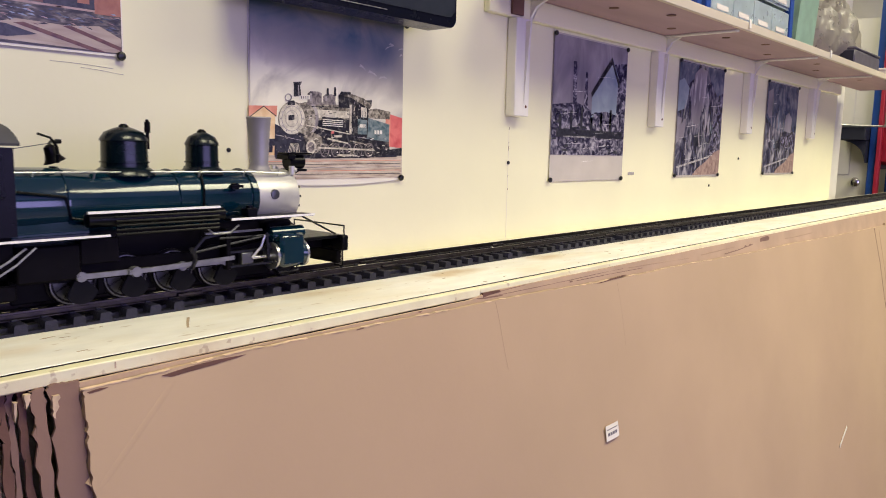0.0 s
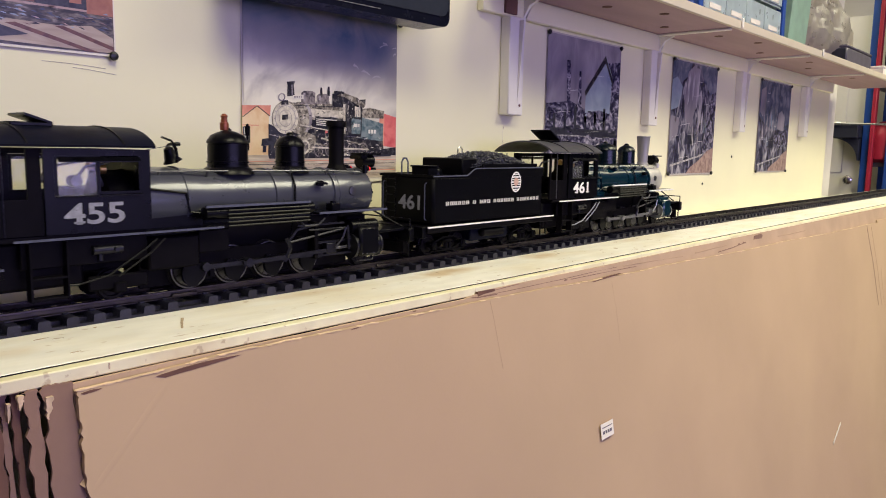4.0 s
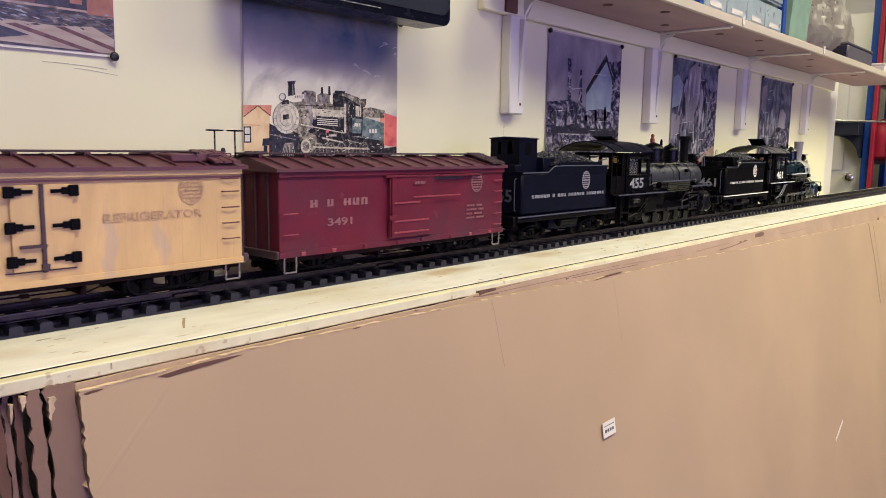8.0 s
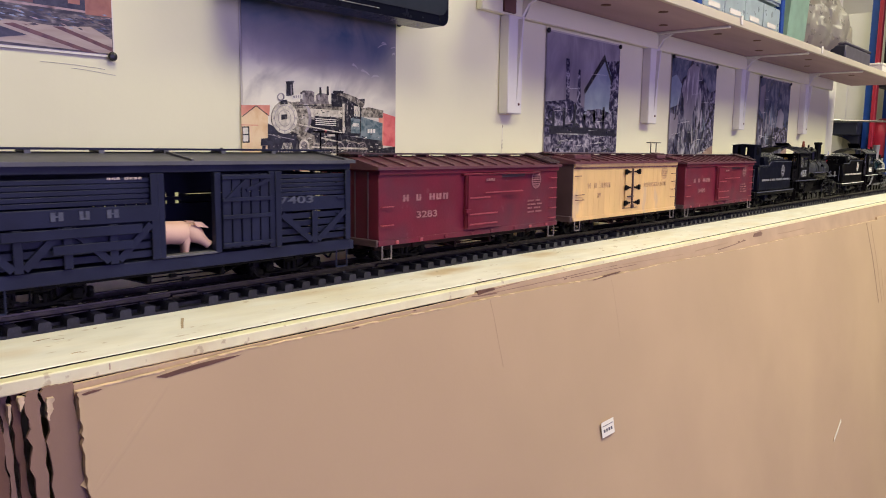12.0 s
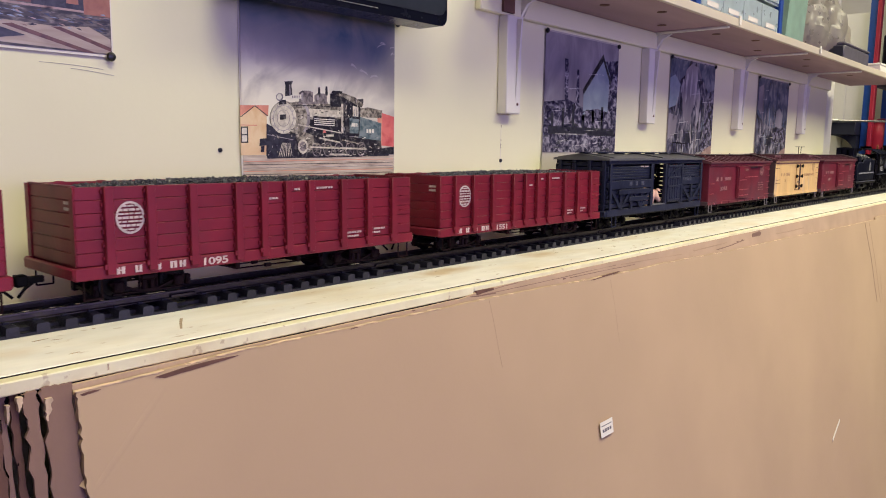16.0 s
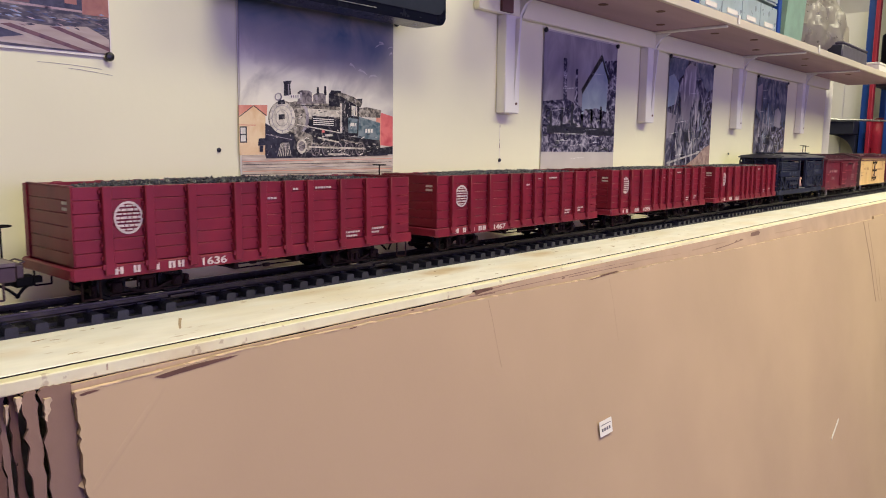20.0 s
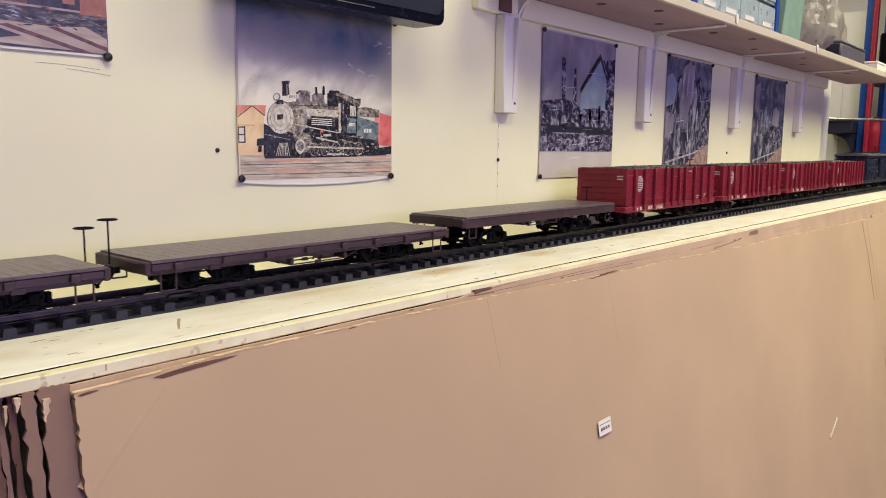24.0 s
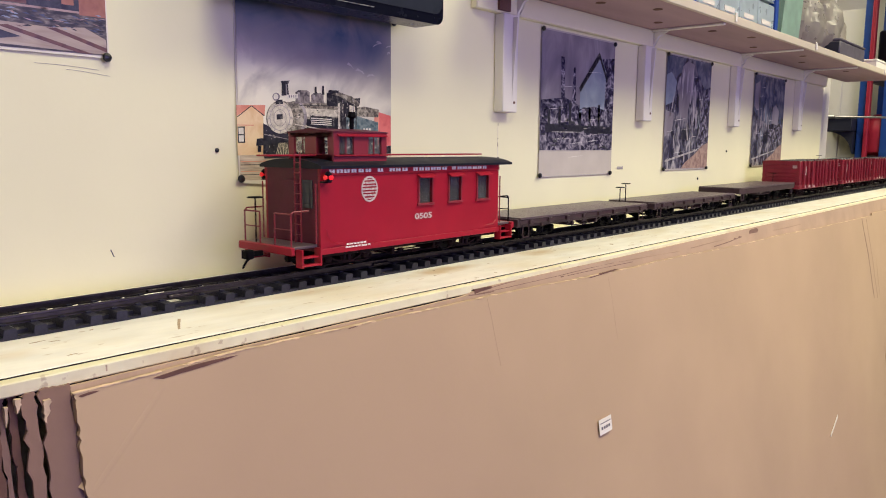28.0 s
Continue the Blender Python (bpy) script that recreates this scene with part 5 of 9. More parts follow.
def caboose(ref):
    car = vehicle("caboose", ref, "bright red wooden model caboose with cupola and dark roof", "caboose", "freight cars")
    half, w, z0, z1, zr = 0.191, 0.117, 0.028, 0.139, 0.1495
    # body walls with window openings
    # black sheets stand in for the shaded interior; their gap fits the camera's view
    for a, b in ((-half + 0.006, 0.020), (0.054, half - 0.006)):
        part("interior_partition", Geo().box(a, b, -0.004, 0.004, z0 + 0.002, z1 - 0.004), M_BLACKM, car, "black sheet painted as the shaded inside of the car")
    for s in (-1, 1):
        y = s * w / 2
        fx = 1 if s < 0 else -1
        # far-side windows are placed to be seen through from the camera
        edges = [(x, x + 0.028) for x in ((-0.004, 0.064, 0.134) if s < 0 else (-0.140, -0.022, 0.070))]
        xs = [-half] + [e for p in edges for e in p] + [half]
        ya, yb = min(y, y - s * 0.004), max(y, y - s * 0.004)
        part("lower_side", Geo().box(-half, half, ya, yb, z0, 0.083), M_CABOOSE, car)
        part("upper_side", Geo().box(-half, half, ya, yb, 0.123, z1), M_CABOOSE, car)
        for i in range(0, len(xs), 2):
            part("side_pier", Geo().box(xs[i], xs[i + 1], ya, yb, 0.083, 0.123), M_CABOOSE, car)
        part("side_sill", Geo().box(-half - 0.001, half + 0.001, min(y, y + s * 0.002), max(y, y + s * 0.002), z0 - 0.003, z0 + 0.005, 0.0006), M_CABOOSE, car)
        part("letter_board", Geo().box(-half, half, min(y, y + s * 0.002), max(y, y + s * 0.002), 0.1285, z1 - 0.001, 0.0005), M_CABOOSE, car)
        for a, b in edges:
            win = part("window_frame", Geo().box(a - 0.0025, a, y - 0.002, y + 0.002, 0.082, 0.1245).box(b, b + 0.0025, y - 0.002, y + 0.002, 0.082, 0.1245).box(a - 0.004, b + 0.004, y - 0.0035, y + 0.0035, 0.0795, 0.083, 0.0006), M_CABDARK, car)
            part("window_pane", Geo().box(a, b, y - s * 0.003 - 0.0004, y - s * 0.003 + 0.0004, 0.083, 0.123), M_PANE, win)
            part("window_awning", Geo().prism([(y, 0.1265), (y, 0.1245), (y + s * 0.009, 0.1205), (y + s * 0.009, 0.1220)], a - 0.004, b + 0.004, "x"), M_CABOOSE, win)
        bars([6, 1, 3, 6, 7], -half + 0.014 if s < 0 else -half + 0.02, 0.1312, 0.0046, 0.0128, M_LETTER, car, y + s * 0.0026)
        herald(-0.104 * fx, 0.108, 0.0155, M_GLET, car, y + s * 0.0008, tall=1.15)
        words("0505", 0.0118, M_GLET, car, 0.006 * fx, y + s * 0.0008, 0.0600, "car_number", 1.62, s)
        bars([6], (-0.148 if s < 0 else 0.1), 0.0345, 0.0022, 0.0062, M_LETTER, car, y + s * 0.0024)
        bars([8], (-0.150 if s < 0 else 0.1), 0.0305, 0.0022, 0.0058, M_LETTER, car, y + s * 0.0024)
        for sg in (-1, 1):
            xe = sg * (half - 0.008)
            part("curved_grab_rail", Geo().pipe([(xe, y + s * 0.003, 0.058), (xe - sg * 0.003, y + s * 0.004, 0.046), (xe - sg * 0.012, y + s * 0.004, 0.040), (xe - sg * 0.028, y + s * 0.003, 0.0385)], 0.0007, n=5), M_CABOOSE, car)
        lamp = part("marker_lamp", Geo().cyl((-half + 0.006, y + s * 0.010, 0.121), (-half + 0.006, y + s * 0.010, 0.131), 0.0048, n=12).cyl((-half + 0.006, y + s * 0.010, 0.131), (-half + 0.006, y + s * 0.010, 0.134), 0.0048, 0.002, n=12).box(-half, -half + 0.012, min(y, y + s * 0.009), max(y, y + s * 0.009), 0.119, 0.121), M_BLACK, car)
        part("lamp_lens", Geo().cyl((-half + 0.0120, y + s * 0.010, 0.126), (-half + 0.0000, y + s * 0.010, 0.126), 0.0030, n=12).cyl((-half + 0.006, y + s * 0.004, 0.126), (-half + 0.006, y + s * 0.0155, 0.126), 0.0030, n=12), M_REDLAMP, lamp, "glowing red lens")
    for s in (-1, 1):
        x = s * half
        g = Geo().box(min(x, x - s * 0.004), max(x, x - s * 0.004), -w / 2 + 0.0045, w / 2 - 0.0045, z0, z1)
        part("end_wall", g, M_CABEND, car, "red end wall coloured dark as in shade")
        part("end_door", Geo().box(min(x, x + s * 0.002), max(x, x + s * 0.002), -0.014, 0.016, z0 + 0.004, 0.122, 0.0006), M_CABEND, car)
        part("end_window", Geo().box(min(x, x + s * 0.0015), max(x, x + s * 0.0015), -0.044, -0.024, 0.085, 0.122), M_WINDOW, car)
        # platform, steps and railings
        xa = x + s * 0.041
        part("platform", Geo().box(min(x, xa), max(x, xa), -0.052, 0.052, 0.0345, 0.0385, 0.0008), M_FLATD, car, "worn wooden platform")
        part("platform_sill", Geo().box(min(xa, xa + s * 0.006), max(xa, xa + s * 0.006), -0.058, 0.058, 0.028, 0.0385, 0.001), M_CABOOSE, car)
        for t in (-1, 1):
            steps = part("platform_steps", Geo().box(min(x + s * 0.004, xa - s * 0.008), max(x + s * 0.004, xa - s * 0.008), t * 0.055 - 0.005, t * 0.055 + 0.005, 0.0225, 0.025, 0.0005).box(min(x + s * 0.004, xa - s * 0.008), max(x + s * 0.004, xa - s * 0.008), t * 0.058 - 0.005, t * 0.058 + 0.005, 0.0125, 0.015, 0.0005), M_CABOOSE, car)
            part("step_plate", Geo().box(x + s * 0.003 - 0.001, x + s * 0.003 + 0.001, t * 0.056 - 0.007, t * 0.056 + 0.006, 0.0115, 0.035), M_CABOOSE, steps)
            part("step_plate", Geo().box(xa - s * 0.008 - 0.001, xa - s * 0.008 + 0.001, t * 0.056 - 0.007, t * 0.056 + 0.006, 0.0115, 0.035), M_CABOOSE, steps)
            part("platform_railing", Geo().pipe([(xa, t * 0.050, 0.038), (xa, t * 0.050, 0.080), (xa - s * 0.004, t * 0.050, 0.083), (xa - s * 0.028, t * 0.050, 0.083)], 0.0011, n=6).pipe([(xa, t * 0.050, 0.080), (xa, t * 0.016, 0.080), (xa, t * 0.016, 0.038)], 0.0011, n=6).pipe([(xa, t * 0.050, 0.060), (xa, t * 0.016, 0.060)], 0.0008, n=5), M_CABDARK if s < 0 else M_BLACKM, car)
            part("corner_post", Geo().cyl((x + s * 0.006, t * 0.057, 0.04), (x + s * 0.006, t * 0.057, 0.118), 0.0011, n=6), M_CABDARK, car)
        g = Geo()
        for yy in (-0.030, -0.018):
            g.cyl((x + s * 0.009, yy, 0.039), (x + s * 0.009, yy, 0.158), 0.0011, n=6)
        for i in range(8):
            g.cyl((x + s * 0.009, -0.030, 0.05 + i * 0.0135), (x + s * 0.009, -0.018, 0.05 + i * 0.0135), 0.0009, n=5)
        if s < 0:
            part("end_ladder", g, M_CABDARK, car)
        brake_post(car, xa - s * 0.002, 0.036, 0.098, M_BLACKM, y=0.028)
    # roof with curved ends over the platforms, running board and cupola
    rl = half + 0.027
    y = w / 2 + 0.0075
    pts = [(-y, z1 - 0.002), (-y, z1 + 0.0015)] + [(y * math.sin(a), z1 + 0.0015 + (zr - z1 - 0.0015) * (math.cos(a) - math.cos(1.3)) / (1 - math.cos(1.3))) for a in np.linspace(-1.3, 1.3, 11)[1:-1]] + [(y, z1 + 0.0015), (y, z1 - 0.002)]
    part("roof", Geo().prism([(p[0] * 1.0, p[1]) for p in pts], -half - 0.004, rl, "x"), M_CABROOF, car, "dark bluish-grey tarred roof")
    for j in (-1, 0, 1):
        part("running_board", Geo().box(-rl - 0.020, rl - 0.014, j * 0.0085 - 0.0038, j * 0.0085 + 0.0038, zr + 0.003, zr + 0.0052, 0.0004), M_CABOOSE, car)
    cx0, cx1, cw, cz = -0.158, -0.060, 0.096, 0.1840
    cup = Geo()
    for s in (-1, 1):
        yc = s * cw / 2
        ya, yb = min(yc, yc - s * 0.004), max(yc, yc - s * 0.004)
        cup.box(cx0, cx1, ya, yb, 0.142, 0.1545).box(cx0, cx1, ya, yb, 0.1785, cz)
        for a, b in ((cx0, cx0 + 0.010), (cx0 + 0.036, cx0 + 0.062), (cx0 + 0.088, cx1)):
            cup.box(a, b, ya, yb, 0.1545, 0.1785)
        for a in (cx0, cx1 - 0.004):
            cup.box(a, a + 0.004, -cw / 2 + 0.004, cw / 2 - 0.004, 0.142, 0.1545).box(a, a + 0.004, -cw / 2 + 0.004, cw / 2 - 0.004, 0.1785, cz)
            cup.box(a, a + 0.004, min(s * cw / 2 - s * 0.004, s * 0.036), max(s * cw / 2 - s * 0.004, s * 0.036), 0.1545, 0.1785)
            cup.box(a, a + 0.004, min(s * 0.012, 0), max(s * 0.012, 0), 0.1545, 0.1785)
    c = part("cupola", cup, M_CABDARK, car, "red cupola with sliding windows")
    for s in (-1, 1):
        for a in (cx0 + 0.010, cx0 + 0.062):
            part("window_mullion", Geo().box(a + 0.0122, a + 0.0138, s * (cw / 2 - 0.0025) - 0.0008, s * (cw / 2 - 0.0025) + 0.0008, 0.1545, 0.1785), M_CABDARK, c)
            part("cupola_pane", Geo().box(a, a + 0.026, s * (cw / 2 - 0.003) - 0.0004, s * (cw / 2 - 0.003) + 0.0004, 0.1555, 0.1785), M_PANE, c)
        part("cupola_awning", Geo().prism([(s * cw / 2, 0.1825), (s * cw / 2, 0.1805), (s * (cw / 2 + 0.004), 0.1790), (s * (cw / 2 + 0.004), 0.1806)], cx0 + 0.006, cx1 - 0.002, "x"), M_CABOOSE, c)
        part("cupola_sill", Geo().box(cx0, cx1, min(s * cw / 2, s * (cw / 2 + 0.003)), max(s * cw / 2, s * (cw / 2 + 0.003)), 0.1525, 0.1545, 0.0005), M_CABOOSE, c)
    part("cupola_roof", Geo().prism([(-cw / 2 - 0.001, cz), (-cw / 2 - 0.001, cz + 0.0015), (0, cz + 0.006), (cw / 2 + 0.001, cz + 0.0015), (cw / 2 + 0.001, cz)], cx0 - 0.002, cx1 + 0.002, "x"), M_CABEND, c)
    part("stove_pipe", Geo().cyl((-0.0555, 0.03, 0.143), (-0.0555, 0.03, 0.206), 0.0036, n=12).cyl((-0.0555, 0.03, 0.206), (-0.0555, 0.03, 0.209), 0.0036, 0.0065, n=12).cyl((-0.0555, 0.03, 0.209), (-0.0555, 0.03, 0.216), 0.0065, 0.005, n=12), M_BLACKM, car)
    underframe(car, half, w, z0, M_TRUCKR)
    add_couplers(car, half + 0.050)
    for x in (-0.128, 0.128):
        add_truck(car, x, M_TRUCKR)
    return car


DR = 0.0235        # driving wheel radius
CRANK = 0.0085


def driver_mesh():
    g = Geo()
    for s in (-1, 1):
        g.lathe((0, s * 0.0195, 0), (0, s, 0), [(0, DR * 1.07), (0.0012, DR * 1.07), (0.0022, DR), (0.0070, DR * 0.985), (0.0070, DR * 0.84), (0.0050, DR * 0.80), (0.0050, DR * 0.24), (0.0074, DR * 0.22), (0.0076, 0.001)], n=26)
        for i in range(10):
            a = 2 * math.pi * i / 10
            g.bar((DR * 0.2 * math.cos(a), s * 0.0252, DR * 0.2 * math.sin(a)), (DR * 0.82 * math.cos(a), s * 0.0252, DR * 0.82 * math.sin(a)), 0.002, 0.0022)
    g.cyl((0, -0.046, 0), (0, 0.046, 0), 0.004, n=10)
    return g.mesh("driving_wheelset", M_WHEEL)


def crank_mesh(s):
    g = Geo()
    if s:
        y = s * 0.0445
        n = 12
        pts = [(0.0165 * math.cos(a) - 0.004, 0.0165 * math.sin(a)) for a in np.linspace(radians(110), radians(250), n)] + [(0.004, -0.006), (0.0115, -0.004), (0.0130, 0), (0.0115, 0.004), (0.004, 0.006)]
        g.prism([(p[0], p[1]) for p in pts], y - 0.002, y + 0.002, "y")
        g.cyl((CRANK, y, 0), (CRANK, y + s * 0.007, 0), 0.0024, n=8)
    return g.mesh("crank", M_BLACK)


def tyre_mesh(s):
    g = Geo().lathe((0, s * 0.0262, 0), (0, s, 0), [(0, DR * 0.99), (0.0010, DR * 1.0), (0.0012, DR * 0.985), (0.0012, DR * 0.94), (0, DR * 0.93)], n=28)
    return g.mesh("tyre", M_GUN)


TYRES = tyre_mesh(-1), tyre_mesh(1)
DRIVER, CRANKS = driver_mesh(), (crank_mesh(-1), crank_mesh(1))


def locomotive(ref, number, boiler_mat, smoke_mat, stripe, dark):
    """Origin on the rails; the pilot is at +0.70, the back of the cab at +0.18."""
    label = "green-boilered black model steam locomotive with silver smokebox" if not dark else "graphite-grey and black model steam locomotive"
    en = vehicle("steam_locomotive", ref, label, "locomotive", "locomotives")
    zc, r = 0.1025, 0.0345
    edge = M_LETTER if stripe else M_STOCKL
    # boiler
    g = Geo().lathe((0.292, 0, zc), (1, 0, 0), [(0, 0.0385), (0.060, 0.0375), (0.085, r), (0.284, r * 0.97)], n=40)
    boiler = part("boiler", g, boiler_mat, en, "glossy dark green boiler" if not dark else "grey graphite boiler")
    for x in (0.348, 0.471, 0.566):
        part("boiler_band", Geo().lathe((x, 0, zc), (1, 0, 0), [(0, r + 0.0003 + 0.003 * (x < 0.36)), (0.0004, r + 0.0012 + 0.003 * (x < 0.36)), (0.0020, r + 0.0012 + 0.003 * (x < 0.36)), (0.0024, r + 0.0003)], n=40), boiler_mat if not dark else smoke_mat, boiler)
    fire = part("firebox", Geo().box(0.292, 0.372, -0.034, 0.034, 0.060, 0.100, 0.004), boiler_mat if not dark else M_BLACK, en)
    g = Geo().lathe((0.576, 0, zc), (1, 0, 0), [(0, r * 0.985), (0.058, r * 0.985), (0.0605, r * 0.95), (0.0612, r * 0.86), (0.0630, r * 0.80), (0.0655, r * 0.55), (0.0668, 0.004)], n=40)
    sm = part("smokebox", g, smoke_mat, en, "silver-painted smokebox" if not dark else "dark grey smokebox")
    g = Geo()
    for i in range(14):
        a = 2 * math.pi * i / 14
        g.bar((0.638, 0.0278 * math.cos(a), zc + 0.0278 * math.sin(a)), (0.6415, 0.0278 * math.cos(a), zc + 0.0278 * math.sin(a)), 0.003, 0.003)
    part("door_dog", g, M_BLACK, sm)
    part("number_plate", Geo().cyl((0.641, 0, zc), (0.6445, 0, zc), 0.0105, n=20), M_BLACK, sm)
    part("blower_plate", Geo().lathe((0.598, -0.0325, zc + 0.004), (0, -1, 0), [(0, 0.0065), (0.0025, 0.006), (0.003, 0.002)], n=16), M_GUN, sm)
    # stack, domes, bell, headlight
    stack = part("smokestack", Geo().lathe((0.598, 0, zc + r - 0.004), (0, 0, 1), [(0, 0.0175), (0.004, 0.0135), (0.010, 0.0112), (0.050, 0.0138), (0.066, 0.0152), (0.0675, 0.0158), (0.0690, 0.0152), (0.0688, 0.0125), (0.050, 0.0110)] if not dark else [(0, 0.0175), (0.004, 0.0135), (0.010, 0.0105), (0.060, 0.0112), (0.061, 0.0140), (0.0655, 0.0145), (0.069, 0.0135), (0.069, 0.0098), (0.050, 0.0090)], n=28), M_BLACKM if dark else mat("stack_grey", (0.25, 0.235, 0.25), 0.45, 0.2), en)
    for x, rr, h, nm in ((0.424, 0.0245, 0.184, "steam_dome"), (0.518, 0.0190, 0.181, "sand_dome")):
        z0 = zc + r - 0.006
        hh = h - z0
        g = Geo().lathe((x, 0, z0), (0, 0, 1), [(0, rr * 1.32), (0.005, rr * 1.25), (0.009, rr * 1.02), (0.012, rr), (hh - 0.016, rr * 0.98), (hh - 0.0155, rr * 1.04), (hh - 0.013, rr * 1.02), (hh - 0.006, rr * 0.82), (hh - 0.002, rr * 0.45), (hh, rr * 0.18)], n=28)
        d = part(nm, g, M_BLACK if dark else M_DOME, en)
        part("dome_cap", Geo().lathe((x, 0, h - 0.002), (0, 0, 1), [(0, 0.006), (0.003, 0.005), (0.005, 0.0025)], n=14), M_BLACK, d)
    g = Geo().cyl((0.446, -0.010, 0.160), (0.446, -0.010, 0.178), 0.0020, n=8).cyl((0.446, -0.010, 0.178), (0.446, -0.010, 0.190), 0.0032, n=10).cyl((0.446, -0.010, 0.190), (0.446, -0.010, 0.1925), 0.0018, n=8)
    part("whistle", g, M_BLACKM, en)
    if dark:
        part("safety_valve", Geo().lathe((0.420, 0, 0.184), (0, 0, 1), [(0, 0.0050), (0.004, 0.0056), (0.009, 0.0052), (0.010, 0.0040), (0.015, 0.0036), (0.017, 0.0045), (0.020, 0.002)], n=14), M_COPPER, en, "tarnished copper safety valve")
    # the bell hangs in a ringed yoke, swung a little forward
    bell = part("bell", Geo().lathe((0.345, 0, 0.163), (0.35, 0, -1), [(0, 0.0025), (0.002, 0.0055), (0.009, 0.0066), (0.014, 0.0082), (0.018, 0.0112), (0.0185, 0.0095)], n=20), M_BLACK, en)
    ring = [(0.349, 0.0135 * math.cos(a), 0.152 + 0.0145 * math.sin(a)) for a in np.linspace(-0.5, math.pi + 0.5, 15)]
    part("bell_yoke", Geo().pipe(ring, 0.0016, n=8).cyl((0.349, 0, 0.134), (0.349, 0, 0.141), 0.0075, 0.004, n=12), M_BLACK, bell)
    part("bell_crank", Geo().pipe([(0.349, -0.0135, 0.160), (0.342, -0.0145, 0.170), (0.330, -0.0145, 0.174)], 0.0013).cyl((0.346, -0.0145, 0.1665), (0.352, -0.0145, 0.1665), 0.0022, n=8), M_BLACK, bell)
    part("bell_cord", Geo().pipe([(0.292, -0.0145, 0.156), (0.346, -0.0145, 0.1655)], 0.0004, n=4), M_GUN, en)
    for x, rr in ((0.424, 0.0251), (0.518, 0.0194)):
        part("dome_band", Geo().lathe((x, 0, 0.1445), (0, 0, 1), [(0, rr - 0.0004), (0.0003, rr + 0.0008), (0.0018, rr + 0.0008), (0.0021, rr - 0.0004)], n=28), M_BLACK if dark else M_DOME, en)
    hl = part("headlight", Geo().cyl((0.640, 0, 0.146), (0.664, 0, 0.146), 0.0095, n=18).box(0.636, 0.668, -0.0075, 0.0075, 0.1335, 0.137, 0.0006).cyl((0.652, 0, 0.154), (0.652, 0, 0.159), 0.004, 0.003, n=10), M_BLACK, en)
    part("headlight_lens", Geo().lathe((0.664, 0, 0.146), (1, 0, 0), [(0, 0.0082), (0.0015, 0.007), (0.002, 0.001)], n=16), M_LAMP, hl)
    part("headlight_bracket", Geo().pipe([(0.642, -0.006, 0.128), (0.655, -0.006, 0.134)], 0.001).pipe([(0.642, 0.006, 0.128), (0.655, 0.006, 0.134)], 0.001), M_BLACK, hl)
    for s in (-1, 1):
        part("class_lamp", Geo().cyl((0.634, s * 0.020, 0.130), (0.634, s * 0.020, 0.141), 0.0038, n=10).cyl((0.637, s * 0.020, 0.136), (0.640, s * 0.020, 0.136), 0.003, n=10), M_SILVER if not dark else M_BLACK, en)
        part("handrail", Geo().pipe([(0.300, s * 0.0250, 0.136), (0.560, s * 0.0250, 0.1345), (0.620, s * 0.0250, 0.132), (0.636, s * 0.016, 0.128)], 0.0010, n=6), M_STEEL if not dark else M_GUN, en)
        for x in (0.32, 0.38, 0.44, 0.50, 0.56, 0.61):
            part("handrail_stanchion", Geo().cyl((x, s * 0.022, 0.129), (x, s * 0.0255, 0.136), 0.0013, n=6), M_STEEL if not dark else M_GUN, en)
        part("sand_pipe", Geo().pipe([(0.505, s * 0.016, 0.140), (0.500, s * 0.034, 0.116), (0.498, s * 0.037, 0.095), (0.490, s * 0.032, 0.030)], 0.0013), M_BLACK, en)
        part("boiler_pipe", Geo().pipe([(0.300, s * 0.038, 0.118), (0.345, s * 0.038, 0.112), (0.35, s * 0.037, 0.09), (0.40, s * 0.036, 0.082), (0.57, s * 0.036, 0.080)], 0.0014), M_BLACK, en)
        part("check_valve", Geo().cyl((0.540, s * 0.031, 0.118), (0.540, s * 0.039, 0.118), 0.004, n=10).box(0.532, 0.548, min(s * 0.036, s * 0.041), max(s * 0.036, s * 0.041), 0.1165, 0.1195), M_BLACK, en)
        # running boards
        y0, y1 = sorted((s * 0.036, s * 0.060))
        part("running_board", Geo().box(0.290, 0.378, y0, y1, 0.0705, 0.0735, 0.0006), M_BLACK, en)
        part("running_board_edge", Geo().box(0.156, 0.378, min(s * 0.0605, s * 0.062), max(s * 0.0605, s * 0.062), 0.0720, 0.0742), edge, en)
        part("running_board", Geo().box(0.518, 0.638, y0, y1, 0.0795, 0.0825, 0.0006), M_BLACK, en)
        part("running_board_edge", Geo().box(0.518, 0.638, min(s * 0.0605, s * 0.062), max(s * 0.0605, s * 0.062), 0.0802, 0.0828), edge, en)
        tank = part("air_tank", Geo().lathe((0.357, s * 0.051, 0.0885), (1, 0, 0), [(0, 0.003), (0.002, 0.0075), (0.156, 0.0075), (0.158, 0.003)], n=18), M_BLACK, en)
        part("tank_strip", Geo().box(0.357, 0.505, min(s * 0.0575, s * 0.0605), max(s * 0.0575, s * 0.0605), 0.0955, 0.0980), edge, tank)
        for i in range(5):
            z = 0.0915 - i * 0.0045
            part("cooling_pipe", Geo().pipe([(0.385, s * 0.0600, z), (0.503, s * 0.0600, z)], 0.0012), M_BLACK, tank)
        # cylinders and valve chest
        cyl = part("cylinder", Geo().lathe((0.580, s * 0.0490, 0.0325), (1, 0, 0), [(0, 0.006), (0.001, 0.0150), (0.004, 0.0165), (0.006, 0.0158), (0.042, 0.0158), (0.044, 0.0165), (0.0465, 0.0150), (0.049, 0.006)], n=26), M_GREEN if not dark else M_BLACK, en)
